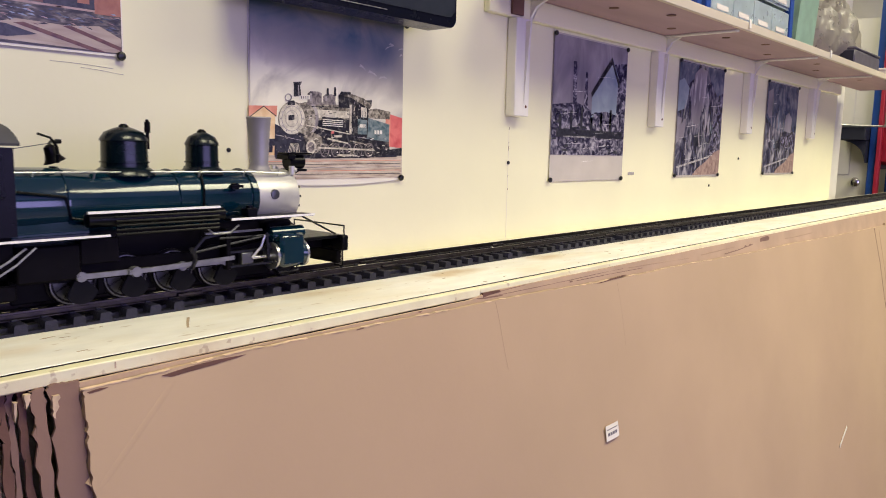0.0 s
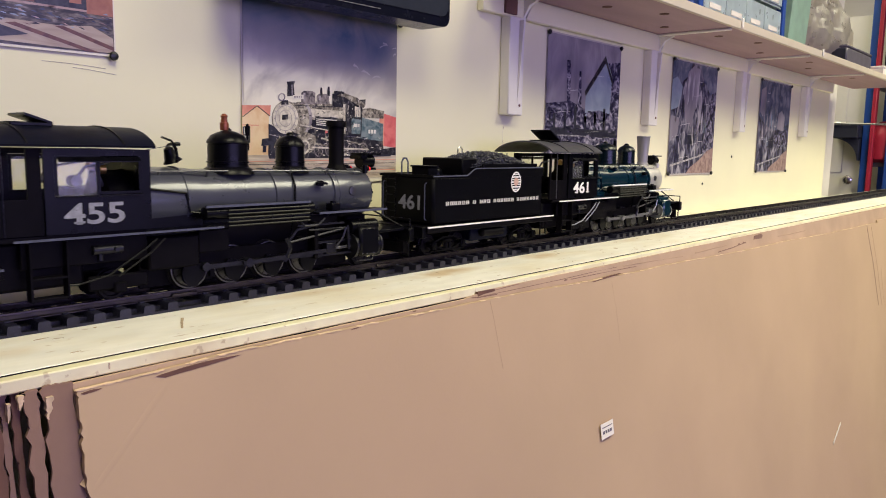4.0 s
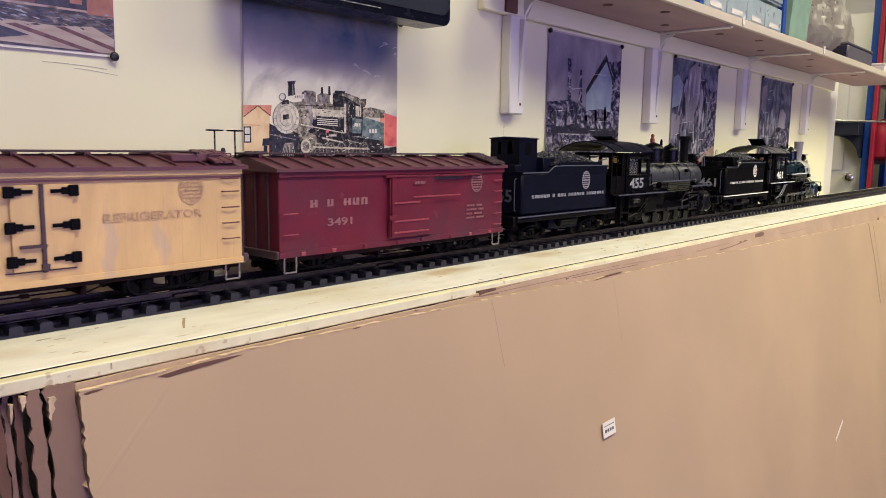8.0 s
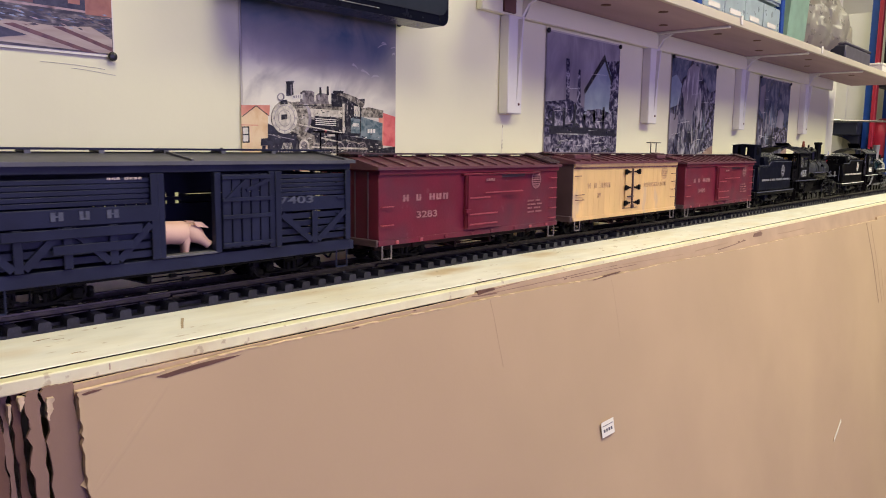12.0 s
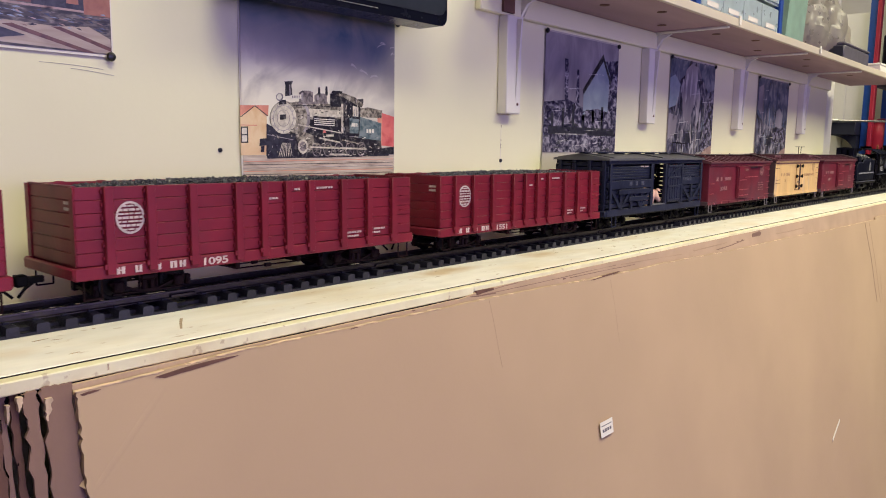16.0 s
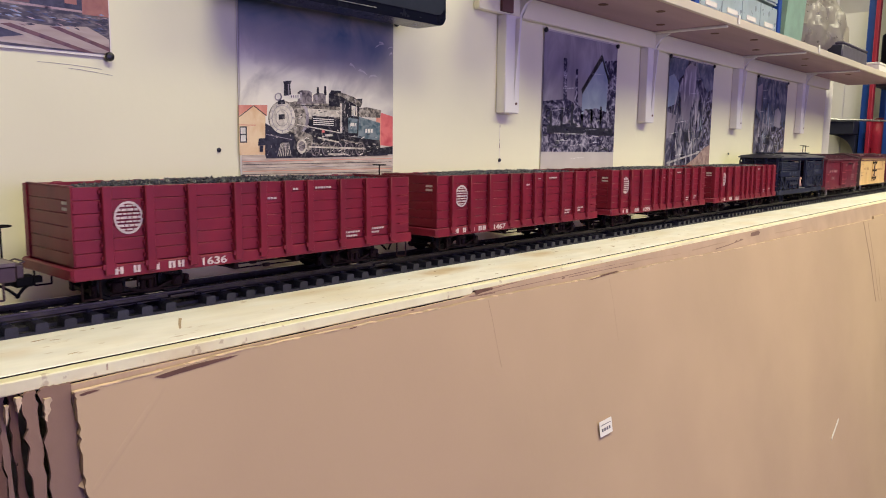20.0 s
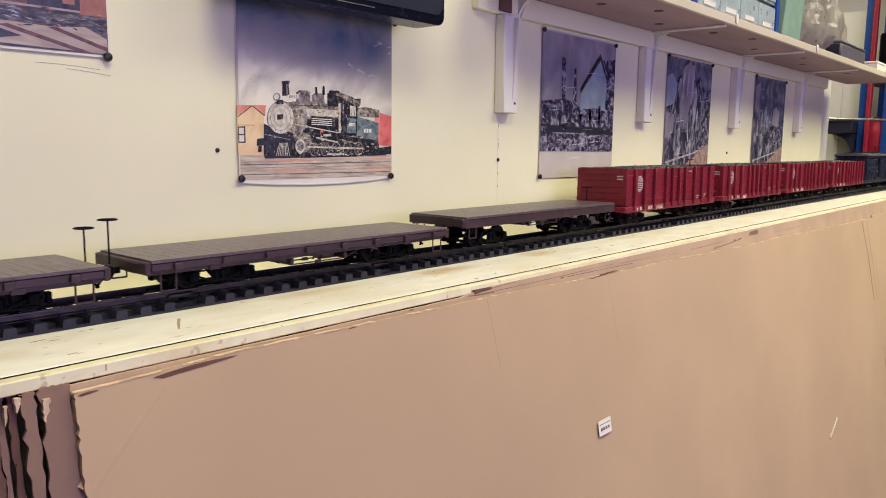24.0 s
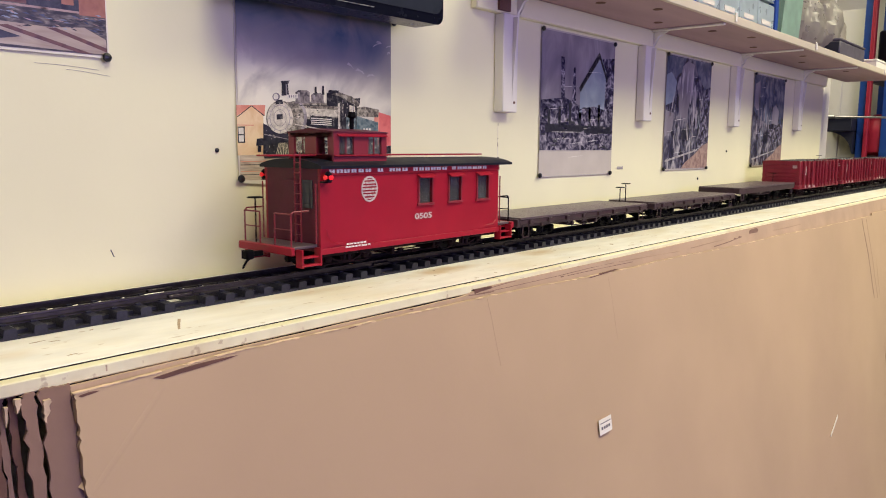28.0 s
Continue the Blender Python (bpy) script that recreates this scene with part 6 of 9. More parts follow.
        part("valve_chest", Geo().lathe((0.577, s * 0.0470, 0.0585), (1, 0, 0), [(0, 0.003), (0.002, 0.0095), (0.050, 0.0095), (0.053, 0.003)], n=20).box(0.584, 0.621, min(s * 0.038, s * 0.0662), max(s * 0.038, s * 0.0662), 0.0185, 0.0600, 0.004), M_GREEN if not dark else M_BLACK, cyl)
        for x in (0.6245, 0.5795):
            part("cylinder_rim", Geo().lathe((x, s * 0.0490, 0.0325), (1, 0, 0), [(0, 0.0168), (0.003, 0.0168), (0.0032, 0.012)], n=26), M_STEEL if not dark else M_GUND, cyl)
        # frames outside the wheels, guides and crosshead
        part("frame", Geo().prism([(0.300, 0.045), (0.300, 0.030), (0.335, 0.026), (0.545, 0.026), (0.575, 0.034), (0.575, 0.050), (0.545, 0.046)], min(s * 0.036, s * 0.040), max(s * 0.036, s * 0.040), "y"), M_BLACKM, en)
        for z in (0.0405, 0.0235):
            part("slide_bar", Geo().box(0.520, 0.580, s * 0.049 - 0.003, s * 0.049 + 0.003, z, z + 0.0025), M_GUND, en)
        part("guide_yoke", Geo().box(0.515, 0.521, s * 0.047 - 0.008, s * 0.047 + 0.008, 0.022, 0.070, 0.001), M_BLACKM, en)
        part("eccentric_link", Geo().pipe([(0.470, s * 0.055, 0.052), (0.475, s * 0.056, 0.040), (0.470, s * 0.055, 0.028)], 0.0028).pipe([(0.47, s * 0.055, 0.046), (0.577, s * 0.05, 0.0585)], 0.0016), M_GUND, en)
        part("combination_lever", Geo().bar((0.572, s * 0.0555, 0.030), (0.570, s * 0.0555, 0.062), 0.002, 0.0034).cyl((0.571, s * 0.054, 0.046), (0.571, s * 0.0575, 0.046), 0.0026, n=10), M_GUND, en)
        part("crosshead", Geo().box(0.536, 0.552, s * 0.049 - 0.005, s * 0.049 + 0.005, 0.0262, 0.0402, 0.001), M_GUN if not dark else M_GUND, en)
        part("valve_rod", Geo().pipe([(0.505, s * 0.0555, 0.0600), (0.577, s * 0.0500, 0.0585)], 0.0014), M_GUND, en)
        part("link_hanger", Geo().bar((0.486, s * 0.056, 0.062), (0.470, s * 0.056, 0.046), 0.002, 0.003).bar((0.486, s * 0.056, 0.062), (0.512, s * 0.056, 0.066), 0.002, 0.003), M_GUND, en)
        part("lubricator", Geo().box(0.542, 0.556, min(s * 0.044, s * 0.058), max(s * 0.044, s * 0.058), 0.0830, 0.0930, 0.001).cyl((0.549, s * 0.051, 0.093), (0.549, s * 0.051, 0.0955), 0.004, n=10), M_BLACK, en)
        part("cylinder_cock", Geo().pipe([(0.586, s * 0.052, 0.018), (0.586, s * 0.056, 0.012), (0.616, s * 0.056, 0.012), (0.616, s * 0.052, 0.018)], 0.0011), M_GUND, cyl)
        g = Geo()
        for x in (0.588, 0.596, 0.609, 0.617):
            for z in (0.0225, 0.0560):
                g.blob((x, s * 0.0662, z), 0.0011, n=6)
        tagged(part("cover_bolts", g, M_GUN, cyl), kind="stuff")
        part("brake_hanger", Geo().box(0.376, 0.382, s * 0.031 - 0.002, s * 0.031 + 0.002, 0.012, 0.045), M_BLACKM, en)
        # pipework under the cab
        part("injector_pipe", Geo().pipe([(0.300, s * 0.056, 0.066), (0.285, s * 0.057, 0.055), (0.245, s * 0.058, 0.032), (0.215, s * 0.058, 0.026), (0.205, s * 0.056, 0.026)], 0.0011), M_DIM if not dark else M_BLACK, en)
        part("injector_pipe", Geo().pipe([(0.308, s * 0.058, 0.066), (0.290, s * 0.059, 0.051), (0.255, s * 0.059, 0.030)], 0.0010), M_DIM if not dark else M_BLACK, en)
        part("ash_pan", Geo().box(0.292, 0.352, min(s * 0.030, s * 0.052), max(s * 0.030, s * 0.052), 0.030, 0.066, 0.002), M_BLACKM, en)
    # wheels, cranks and rods
    for i, x in enumerate((0.353, 0.408, 0.463, 0.518)):
        w = part("driving_wheelset", DRIVER, None, en, at=(x, 0, DR))
        WHEELS.append((w, (x, 0, DR), DR))
        for tyre in TYRES:
            part("tyre", tyre, None, w, "dull steel tyre")
        for c in CRANKS:
            part("crank", c, None, w, "black counterweighted crank")
    for s in (-1, 1):
        g = Geo().bar((-0.086, 0, 0), (0.086, 0, 0), 0.003, 0.0052)
        for x in (-0.0825, -0.0275, 0.0275, 0.0825):
            g.cyl((x, -0.002, 0), (x, 0.002, 0), 0.0052, n=14)
        rod = part("side_rod", g, M_ROD if not dark else M_GUND, en)
        RODS.append((rod, (0.4355, s * 0.0500, DR), CRANK, DR, 0.0))
        g = Geo().bar((-0.008, 0, 0), (0.118, 0, 0.004), 0.003, 0.0046).cyl((0, -0.002, 0), (0, 0.002, 0), 0.0055, n=14)
        rod = part("main_rod", g, M_ROD if not dark else M_GUND, en)
        RODS.append((rod, (0.408, s * 0.0545, DR), CRANK, DR, 0.0))
    for x, nm in ((0.618, "pilot_wheelset"), (0.262, "trailing_wheelset")):
        w = part(nm, WHEEL_MESH, None, en, at=(x, 0, CAR_R))
        WHEELS.append((w, (x, 0, CAR_R), CAR_R))
    part("trailing_truck", Geo().box(0.230, 0.294, -0.045, -0.041, 0.014, 0.030, 0.002).box(0.230, 0.294, 0.041, 0.045, 0.014, 0.030, 0.002).box(0.255, 0.269, -0.048, 0.048, 0.010, 0.022, 0.002), M_BLACKM, en)
    # front end
    part("pilot_deck", Geo().box(0.628, 0.694, -0.048, 0.048, 0.046, 0.0505, 0.001), M_BLACK, en)
    beam = part("pilot_beam", Geo().box(0.688, 0.698, -0.058, 0.058, 0.030, 0.0505, 0.0015), M_BLACK, en)
    part("pilot_rail", Geo().pipe([(0.693, -0.054, 0.050), (0.693, -0.054, 0.063), (0.693, 0.054, 0.063), (0.693, 0.054, 0.050)], 0.0011), M_BLACK, beam)
    for s in (-1, 1):
        part("pilot_step", Geo().pipe([(0.692, s * 0.052, 0.030), (0.692, s * 0.052, 0.009), (0.692, s * 0.036, 0.009), (0.692, s * 0.036, 0.030)], 0.0013), M_BLACK, beam)
    part("coupler", Geo().box(0.698, 0.716, -0.004, 0.004, 0.024, 0.032, 0.001).box(0.710, 0.722, -0.008, 0.005, 0.021, 0.035, 0.002), M_TRUCK, en)
    for s in (-1, 1):
        part("smokebox_brace", Geo().pipe([(0.630, s * 0.024, 0.084), (0.690, s * 0.040, 0.051)], 0.0014), M_BLACK, en)
    part("pilot_board", Geo().box(0.688, 0.696, -0.046, 0.046, 0.012, 0.0295, 0.001), M_BLACKM, en)
    part("headlight_visor", Geo().box(0.634, 0.674, -0.0115, 0.0115, 0.1556, 0.1582, 0.0006).box(0.634, 0.646, -0.013, 0.013, 0.1490, 0.1556, 0.0008), M_BLACK, hl)
    if dark:
        for s in (-1, 1):
            part("marker_lens", Geo().cyl((0.6400, s * 0.020, 0.136), (0.6425, s * 0.020, 0.136), 0.0030, n=10), M_REDLAMP, en, "glowing red marker lens")
    # black block added to darken the open space below the cab
    part("cab_underframe", Geo().box(0.132, 0.228, -0.040, 0.040, 0.022, 0.0700, 0.003), M_BLACKM, en)
    for s in (-1, 1):
        part("cab_step", Geo().box(0.172, 0.204, s * 0.053 - 0.006, s * 0.053 + 0.006, 0.014, 0.0165, 0.0005).box(0.172, 0.204, s * 0.053 - 0.006, s * 0.053 + 0.006, 0.034, 0.0365, 0.0005).box(0.170, 0.172, s * 0.053 - 0.006, s * 0.053 + 0.006, 0.013, 0.070).box(0.204, 0.206, s * 0.053 - 0.006, s * 0.053 + 0.006, 0.013, 0.070), M_BLACKM, en)
        part("injector", Geo().cyl((0.232, s * 0.052, 0.058), (0.262, s * 0.052, 0.058), 0.0048, n=12).cyl((0.240, s * 0.052, 0.058), (0.240, s * 0.052, 0.047), 0.0026, n=8).cyl((0.254, s * 0.052, 0.058), (0.254, s * 0.060, 0.058), 0.0022, n=8), M_GUND, en)
        part("air_pump_pipe", Geo().pipe([(0.530, s * 0.057, 0.074), (0.518, s * 0.058, 0.066), (0.496, s * 0.058, 0.066), (0.490, s * 0.056, 0.074)], 0.0014), M_GUN if not dark else M_GUND, en)
        part("reverse_link_bar", Geo().box(0.486, 0.562, s * 0.0575 - 0.001, s * 0.0575 + 0.001, 0.0655, 0.0680), M_GUN if not dark else M_GUND, en)
        part("crosshead_link", Geo().pipe([(0.548, s * 0.0565, 0.034), (0.560, s * 0.0575, 0.046), (0.566, s * 0.0575, 0.060)], 0.0016), M_STEEL if not dark else M_GUND, en)
        part("piston_rod", Geo().cyl((0.550, s * 0.049, 0.0325), (0.582, s * 0.049, 0.0325), 0.0022, n=10), M_STEEL if not dark else M_GUN, en)
    part("saddle", Geo().box(0.584, 0.622, -0.036, 0.036, 0.036, 0.074, 0.003), M_BLACKM, en)
    part("main_frame", Geo().box(0.200, 0.690, -0.014, 0.014, 0.030, 0.044, 0.002), M_BLACKM, en)
    # cab
    za, zb, cw, xa, xb = 0.0775, 0.160, 0.121, 0.186, 0.292
    for s in (-1, 1):
        y = s * cw / 2
        ya, yb = min(y, y - s * 0.003), max(y, y - s * 0.003)
        side = part("cab_side", Geo().box(xa, xb, ya, yb, za, 0.1145).box(xa, xb, ya, yb, 0.1535, zb).box(xa, xa + 0.009, ya, yb, 0.1145, 0.1535).box(xb - 0.009, xb, ya, yb, 0.1145, 0.1535), M_BLACK, en)
        part("window_sill", Geo().box(xa + 0.010, xb - 0.010, y - 0.003, y + 0.003, 0.1130, 0.1150, 0.0005), M_BLACK, side)
        win = part("cab_window", Geo().box(xa + 0.0092, xa + 0.0125, ya, yb, 0.1152, 0.1533).box(xa + 0.050, xa + 0.0535, ya, yb, 0.1152, 0.1533).box(xb - 0.0125, xb - 0.0092, ya, yb, 0.1152, 0.1533).box(xa + 0.0127, xa + 0.0498, ya, yb, 0.1505, 0.1533).box(xa + 0.0537, xb - 0.0127, ya, yb, 0.1152, 0.1180), M_BLACK, side, "black sliding window frame")
        part("window_pane", Geo().box(xa + 0.0127, xa + 0.0498, ya + 0.0012, ya + 0.0018, 0.1152, 0.1503), M_PANE, win)
        num = words(number, 0.0290, M_LETTER if stripe else M_DIM, side, 0.2335, y + s * 0.0006, 0.0868, "cab_number", 1.42, s, 0.020)
        xs = [v.co.x for v in num.data.vertices]
        cell = (max(xs) - min(xs)) / 3
        foot = Geo()
        first = [v.co.x for v in num.data.vertices if v.co.z < 0.0015 and (v.co.x < min(xs) + 0.95 * cell if s < 0 else v.co.x > max(xs) - 0.95 * cell)]
        feet = [0.2335 + sum(first) / len(first)]
        if number.endswith("1"):
            feet.append(0.2335 + (max(xs) - 0.0022 if s < 0 else min(xs) + 0.0022))
        for xf in feet:
            foot.box(xf - 0.0052, xf + 0.0052, y + s * 0.0005 - 0.0003, y + s * 0.0005 + 0.0003, 0.0871, 0.0892)
        part("numeral_foot", foot, M_LETTER if stripe else M_DIM, side)
        part("armrest_awning", Geo().prism([(y, 0.1525), (y, 0.1510), (y + s * 0.006, 0.1475), (y + s * 0.006, 0.1485)], xa + 0.012, xb - 0.012, "x"), M_BLACK, side)
    part("cab_front", Geo().box(xb - 0.003, xb, -cw / 2 + 0.0035, cw / 2 - 0.0035, za, 0.112).box(xb - 0.003, xb, -0.040, 0.040, 0.112, zb).box(xb - 0.003, xb, -cw / 2 + 0.0035, cw / 2 - 0.0035, 0.148, zb), M_BLACK, en)
    for s in (-1, 1):
        part("cab_rear_panel", Geo().box(0.128, xa - 0.0005, min(s * 0.0545, s * 0.0575), max(s * 0.0545, s * 0.0575), za, 0.112).box(0.172, 0.1845, min(s * 0.0545, s * 0.0575), max(s * 0.0545, s * 0.0575), 0.112, zb).box(0.128, 0.1325, min(s * 0.0545, s * 0.0575), max(s * 0.0545, s * 0.0575), 0.112, zb), M_BLACKM, en)
        part("cab_valve", Geo().pipe([(0.262, s * 0.030, 0.146), (0.236, s * 0.034, 0.142), (0.224, s * 0.036, 0.128)], 0.0016).cyl((0.224, s * 0.030, 0.128), (0.224, s * 0.042, 0.128), 0.006, n=12), M_GUN, en)
        part("cab_rear_handrail", Geo().pipe([(0.130, s * 0.056, 0.085), (0.130, s * 0.056, 0.148), (0.137, s * 0.056, 0.152), (0.156, s * 0.056, 0.152)], 0.0011), M_BLACK, en)
        part("cab_apron", Geo().box(0.165, 0.2915, min(s * 0.046, s * 0.050), max(s * 0.046, s * 0.050), 0.044, 0.0712, 0.001), M_BLACKM, en)
        part("firebox_skirt", Geo().box(0.3525, 0.392, min(s * 0.041, s * 0.050), max(s * 0.041, s * 0.050), 0.044, 0.0695, 0.001), M_BLACKM, en)
    # black sheets added to close the bright view between the wheels
    part("inner_frame", Geo().box(0.296, 0.600, -0.0185, -0.0145, 0.005, 0.080, 0.001), M_BLACKM, en)
    part("inner_frame", Geo().box(0.296, 0.600, 0.0145, 0.0185, 0.005, 0.080, 0.001), M_BLACKM, en)
    part("grab_lever", Geo().cyl((0.262, -0.018, 0.118), (0.250, -0.022, 0.146), 0.0014), M_GUN, en)
    for yy, zz in ((-0.020, 0.139), (0.006, 0.143)):
        part("cab_gauge", Geo().cyl((0.256, yy, zz), (0.262, yy, zz), 0.0055, n=14), M_BRASS, en)
    part("cab_floor", Geo().box(0.140, xb - 0.004, -cw / 2 + 0.004, cw / 2 - 0.004, za - 0.006, za, 0.001), M_BLACKM, en)
    part("backhead", Geo().lathe((0.258, 0, 0.102), (1, 0, 0), [(0, 0.020), (0.004, 0.034), (0.030, 0.036)], n=24), M_BLACKM, en)
    for yy in (-cw / 2 + 0.003, cw / 2 - 0.003):
        part("cab_post", Geo().cyl((0.150, yy, za), (0.150, yy, zb), 0.0010, n=6), M_GUN if not dark else M_BLACK, en)
    yy = cw / 2 + 0.006
    arc = [(yy * math.sin(a), zb + 0.004 + 0.0195 * (math.cos(a) - math.cos(1.05)) / (1 - math.cos(1.05))) for a in np.linspace(-1.05, 1.05, 13)]
    arc = [(yy * math.sin(a) / math.sin(1.05), p[1]) for a, p in zip(np.linspace(-1.05, 1.05, 13), arc)]
    roof = part("cab_roof", Geo().prism(arc + [(p[0] * 0.985, p[1] - 0.0022) for p in arc[::-1]], 0.122, 0.296, "x"), mat("cab_roof_grey", (0.055, 0.055, 0.064), 0.5, var=0.15, scale=30) if stripe else M_TENDERB, en)
    lift = 0.0183 if not dark else 0.0085
    back = 0.177 if not dark else 0.186
    part("roof_hatch", Geo().box(0.172, 0.212, -0.022, 0.022, 0.1815, 0.1858, 0.001), M_BLACK, roof)
    part("hatch_flap", Geo().prism([(0.212, 0.1862), (back, 0.1862 + lift), (back - 0.001, 0.1840 + lift), (0.2105, 0.1845)], -0.022, 0.022, "y"), M_BLACK, roof, "hatch flap tilted open")
    for x in (0.170, 0.262):
        part("roof_rib", Geo().prism([(p[0], p[1] + 0.0012) for p in arc] + [(p[0], p[1] - 0.0004) for p in arc[::-1]], x, x + 0.0018, "x"), M_BLACK, roof)
    return en


def tender(ref, number, body_mat, stripe, doghouse, letter):
    """Origin on the rails; the back of the tank is at -0.187."""
    td = vehicle("tender", ref, "black model locomotive tender heaped with coal" if not doghouse else "bluish-black model tender with a small cabin on its rear deck", "tender", "locomotives")
    xa, xb, w, z0, z1 = -0.187, 0.104, 0.116, 0.050, 0.1245
    tank = part("tank", Geo().box(xa, xb, -w / 2, w / 2, z0, z1, 0.004), body_mat, td)
    part("tender_frame", Geo().box(xa - 0.012, 0.140, -0.0585, 0.0585, 0.0385, z0 - 0.0005, 0.001), M_BLACKM, td)
    for s in (-1, 1):
        y = s * w / 2
        part("frame_edge", Geo().box(xa - 0.012, 0.140, min(s * 0.0588, s * 0.0605), max(s * 0.0588, s * 0.0605), 0.0470, 0.0492), letter if stripe else M_STOCKL, td)
        yi = sorted((y, y - s * 0.003))
        side = part("flared_side", Geo().prism([(-0.105, z1 - 0.004), (-0.092, z1 + 0.0085), (-0.085, z1 + 0.0105), (xb, z1 + 0.0105), (xb, z1 - 0.004)], yi[0], yi[1], "y"), body_mat, tank)
        part("beading", Geo().pipe([(xa, y, z1), (-0.108, y, z1), (-0.092, y, z1 + 0.009), (-0.085, y, z1 + 0.0112), (xb, y, z1 + 0.0112)], 0.0010), M_STOCKL, tank)
        bars([6, 1, 3, 6, 7], -0.158, 0.0795, 0.0058, 0.0096, M_TLET if stripe else letter, tank, y + s * 0.0005)
        herald(0.022, 0.112 if not doghouse else 0.108, 0.0145, letter, tank, y + s * 0.0008, tall=1.2)
        if stripe:
            part("herald_centre", Geo().lathe((0.022, y + s * 0.0004, 0.112), (0, s, 0), [(0, 0.0066), (0.0009, 0.0066)], n=20), M_HERALD, tank, "faded orange emblem centre")
        g = Geo()
        for x in np.linspace(xa + 0.008, xb - 0.008, 30):
            g.blob((x, y + s * 0.0001, z0 + 0.004), 0.0007, n=6)
            g.blob((x, y + s * 0.0001, z1 - 0.004), 0.0007, n=6)
        tagged(part("rivets", g, body_mat, tank), kind="stuff")
    # rear wall, ladder, rails
    g = Geo()
    for yy in (0.018, 0.038):
        g.cyl((xa - 0.004, yy, z0), (xa - 0.004, yy, z1 - 0.002), 0.0010, n=6)
    for i in range(6):
        g.cyl((xa - 0.004, 0.018, z0 + 0.006 + i * 0.0125), (xa - 0.004, 0.038, z0 + 0.006 + i * 0.0125), 0.0010, n=5)
    part("rear_ladder", g, M_BLACK, td)
    part("rear_deck_rim", Geo().box(xa, -0.10, -w / 2, -w / 2 + 0.002, z1 - 0.002, z1 + 0.002).box(xa, xa + 0.002, -w / 2 + 0.002, w / 2 - 0.002, z1 - 0.002, z1 + 0.002).box(xa, -0.10, w / 2 - 0.002, w / 2, z1 - 0.002, z1 + 0.002), body_mat, tank)
    part("rear_sill", Geo().box(xa - 0.020, xa - 0.012, -0.056, 0.056, 0.032, 0.0495, 0.001), M_BLACK, td)
    for yy in (-0.045, 0.045):
        part("corner_grab", Geo().pipe([(xa - 0.001, yy, z0 + 0.008), (xa - 0.005, yy, z0 + 0.010), (xa - 0.005, yy, z1 - 0.012), (xa - 0.001, yy, z1 - 0.010)], 0.0009), M_STOCKL, td)
    t2 = words(number, 0.030, M_STOCKL if not stripe else M_DIM, td, 0, 0, 0, "rear_number", 1.15)
    t2.matrix_basis = pose(xa - 0.0012, -0.012, 0.0735, 0, 0, -90)
    part("coal_bulkhead", Geo().box(-0.104, -0.066, -0.044, 0.044, z1 - 0.002, 0.1515, 0.002), body_mat, td)
    for y in (-0.050, 0.047):
        part("coal_board", Geo().box(-0.0575, 0.096, y, y + 0.003, z1, 0.1425, 0.0005), body_mat, td)
    def hump(x, y):
        a = (x + 0.01) / 0.085
        return 0.137 + 0.024 * max(0.0, 1 - a * a) ** 0.7 * max(0.0, 1 - (y / 0.05) ** 2) ** 0.6
    g = coal_heap(0.092, 0.096, 0.137, 0.16, 9, 2000, size=(0.0017, 0.0036), shape=hump)
    part("coal_load", g, M_COAL, td, "heaped black coal", at=(0.008, 0, 0))
    if doghouse:
        dz = z1
        g = Geo()
        da, db, dw, dt = -0.163, -0.108, 0.064, 0.183
        for s in (-1, 1):
            yc = s * dw / 2
            ya, yb = min(yc, yc - s * 0.002), max(yc, yc - s * 0.002)
            g.box(da, db, ya, yb, dz, dt)
        for a in (da, db - 0.002):
            g.box(a, a + 0.002, -dw / 2 + 0.002, dw / 2 - 0.002, dz, 0.156).box(a, a + 0.002, -dw / 2 + 0.002, dw / 2 - 0.002, 0.178, dt)
            for yy in (-dw / 2 + 0.002, -0.006, dw / 2 - 0.016):
                g.box(a, a + 0.002, yy, yy + 0.014, 0.156, 0.178)
        dog = part("tender_cabin", g, body_mat, td, "small black cabin with window openings")
        part("tender_cabin_roof", Geo().prism([(-dw / 2 - 0.002, dt), (-dw / 2 - 0.002, dt + 0.0020), (0, dt + 0.0045), (dw / 2 + 0.002, dt + 0.0020), (dw / 2 + 0.002, dt)], da - 0.002, db + 0.002, "x"), M_TENDERB, dog)
        for s in (-1, 1):
            part("side_shutter", Geo().box(da + 0.019, db - 0.019, min(s * dw / 2, s * (dw / 2 + 0.0012)), max(s * dw / 2, s * (dw / 2 + 0.0012)), 0.156, 0.178, 0.0004), M_BLACKM, dog)
        part("deck_box", Geo().box(-0.184, -0.166, -0.040, 0.012, z1, z1 + 0.014, 0.0015), body_mat, td)
    else:
        part("water_hatch", Geo().box(-0.164, -0.142, -0.026, 0.010, z1, z1 + 0.0125, 0.001).box(-0.166, -0.140, -0.028, 0.012, z1 + 0.0127, z1 + 0.0150, 0.0008), body_mat, td)
        part("filler_dome", Geo().lathe((-0.120, 0.0, z1), (0, 0, 1), [(0, 0.0120), (0.007, 0.0115), (0.011, 0.008), (0.0125, 0.002)], n=20), M_BLACK, td)
        part("coal_rail", Geo().pipe([(-0.010, 0.046, 0.142), (-0.010, 0.046, 0.166), (-0.004, 0.046, 0.170), (0.002, 0.046, 0.166), (0.002, 0.046, 0.142)], 0.0012), M_STEEL, td)
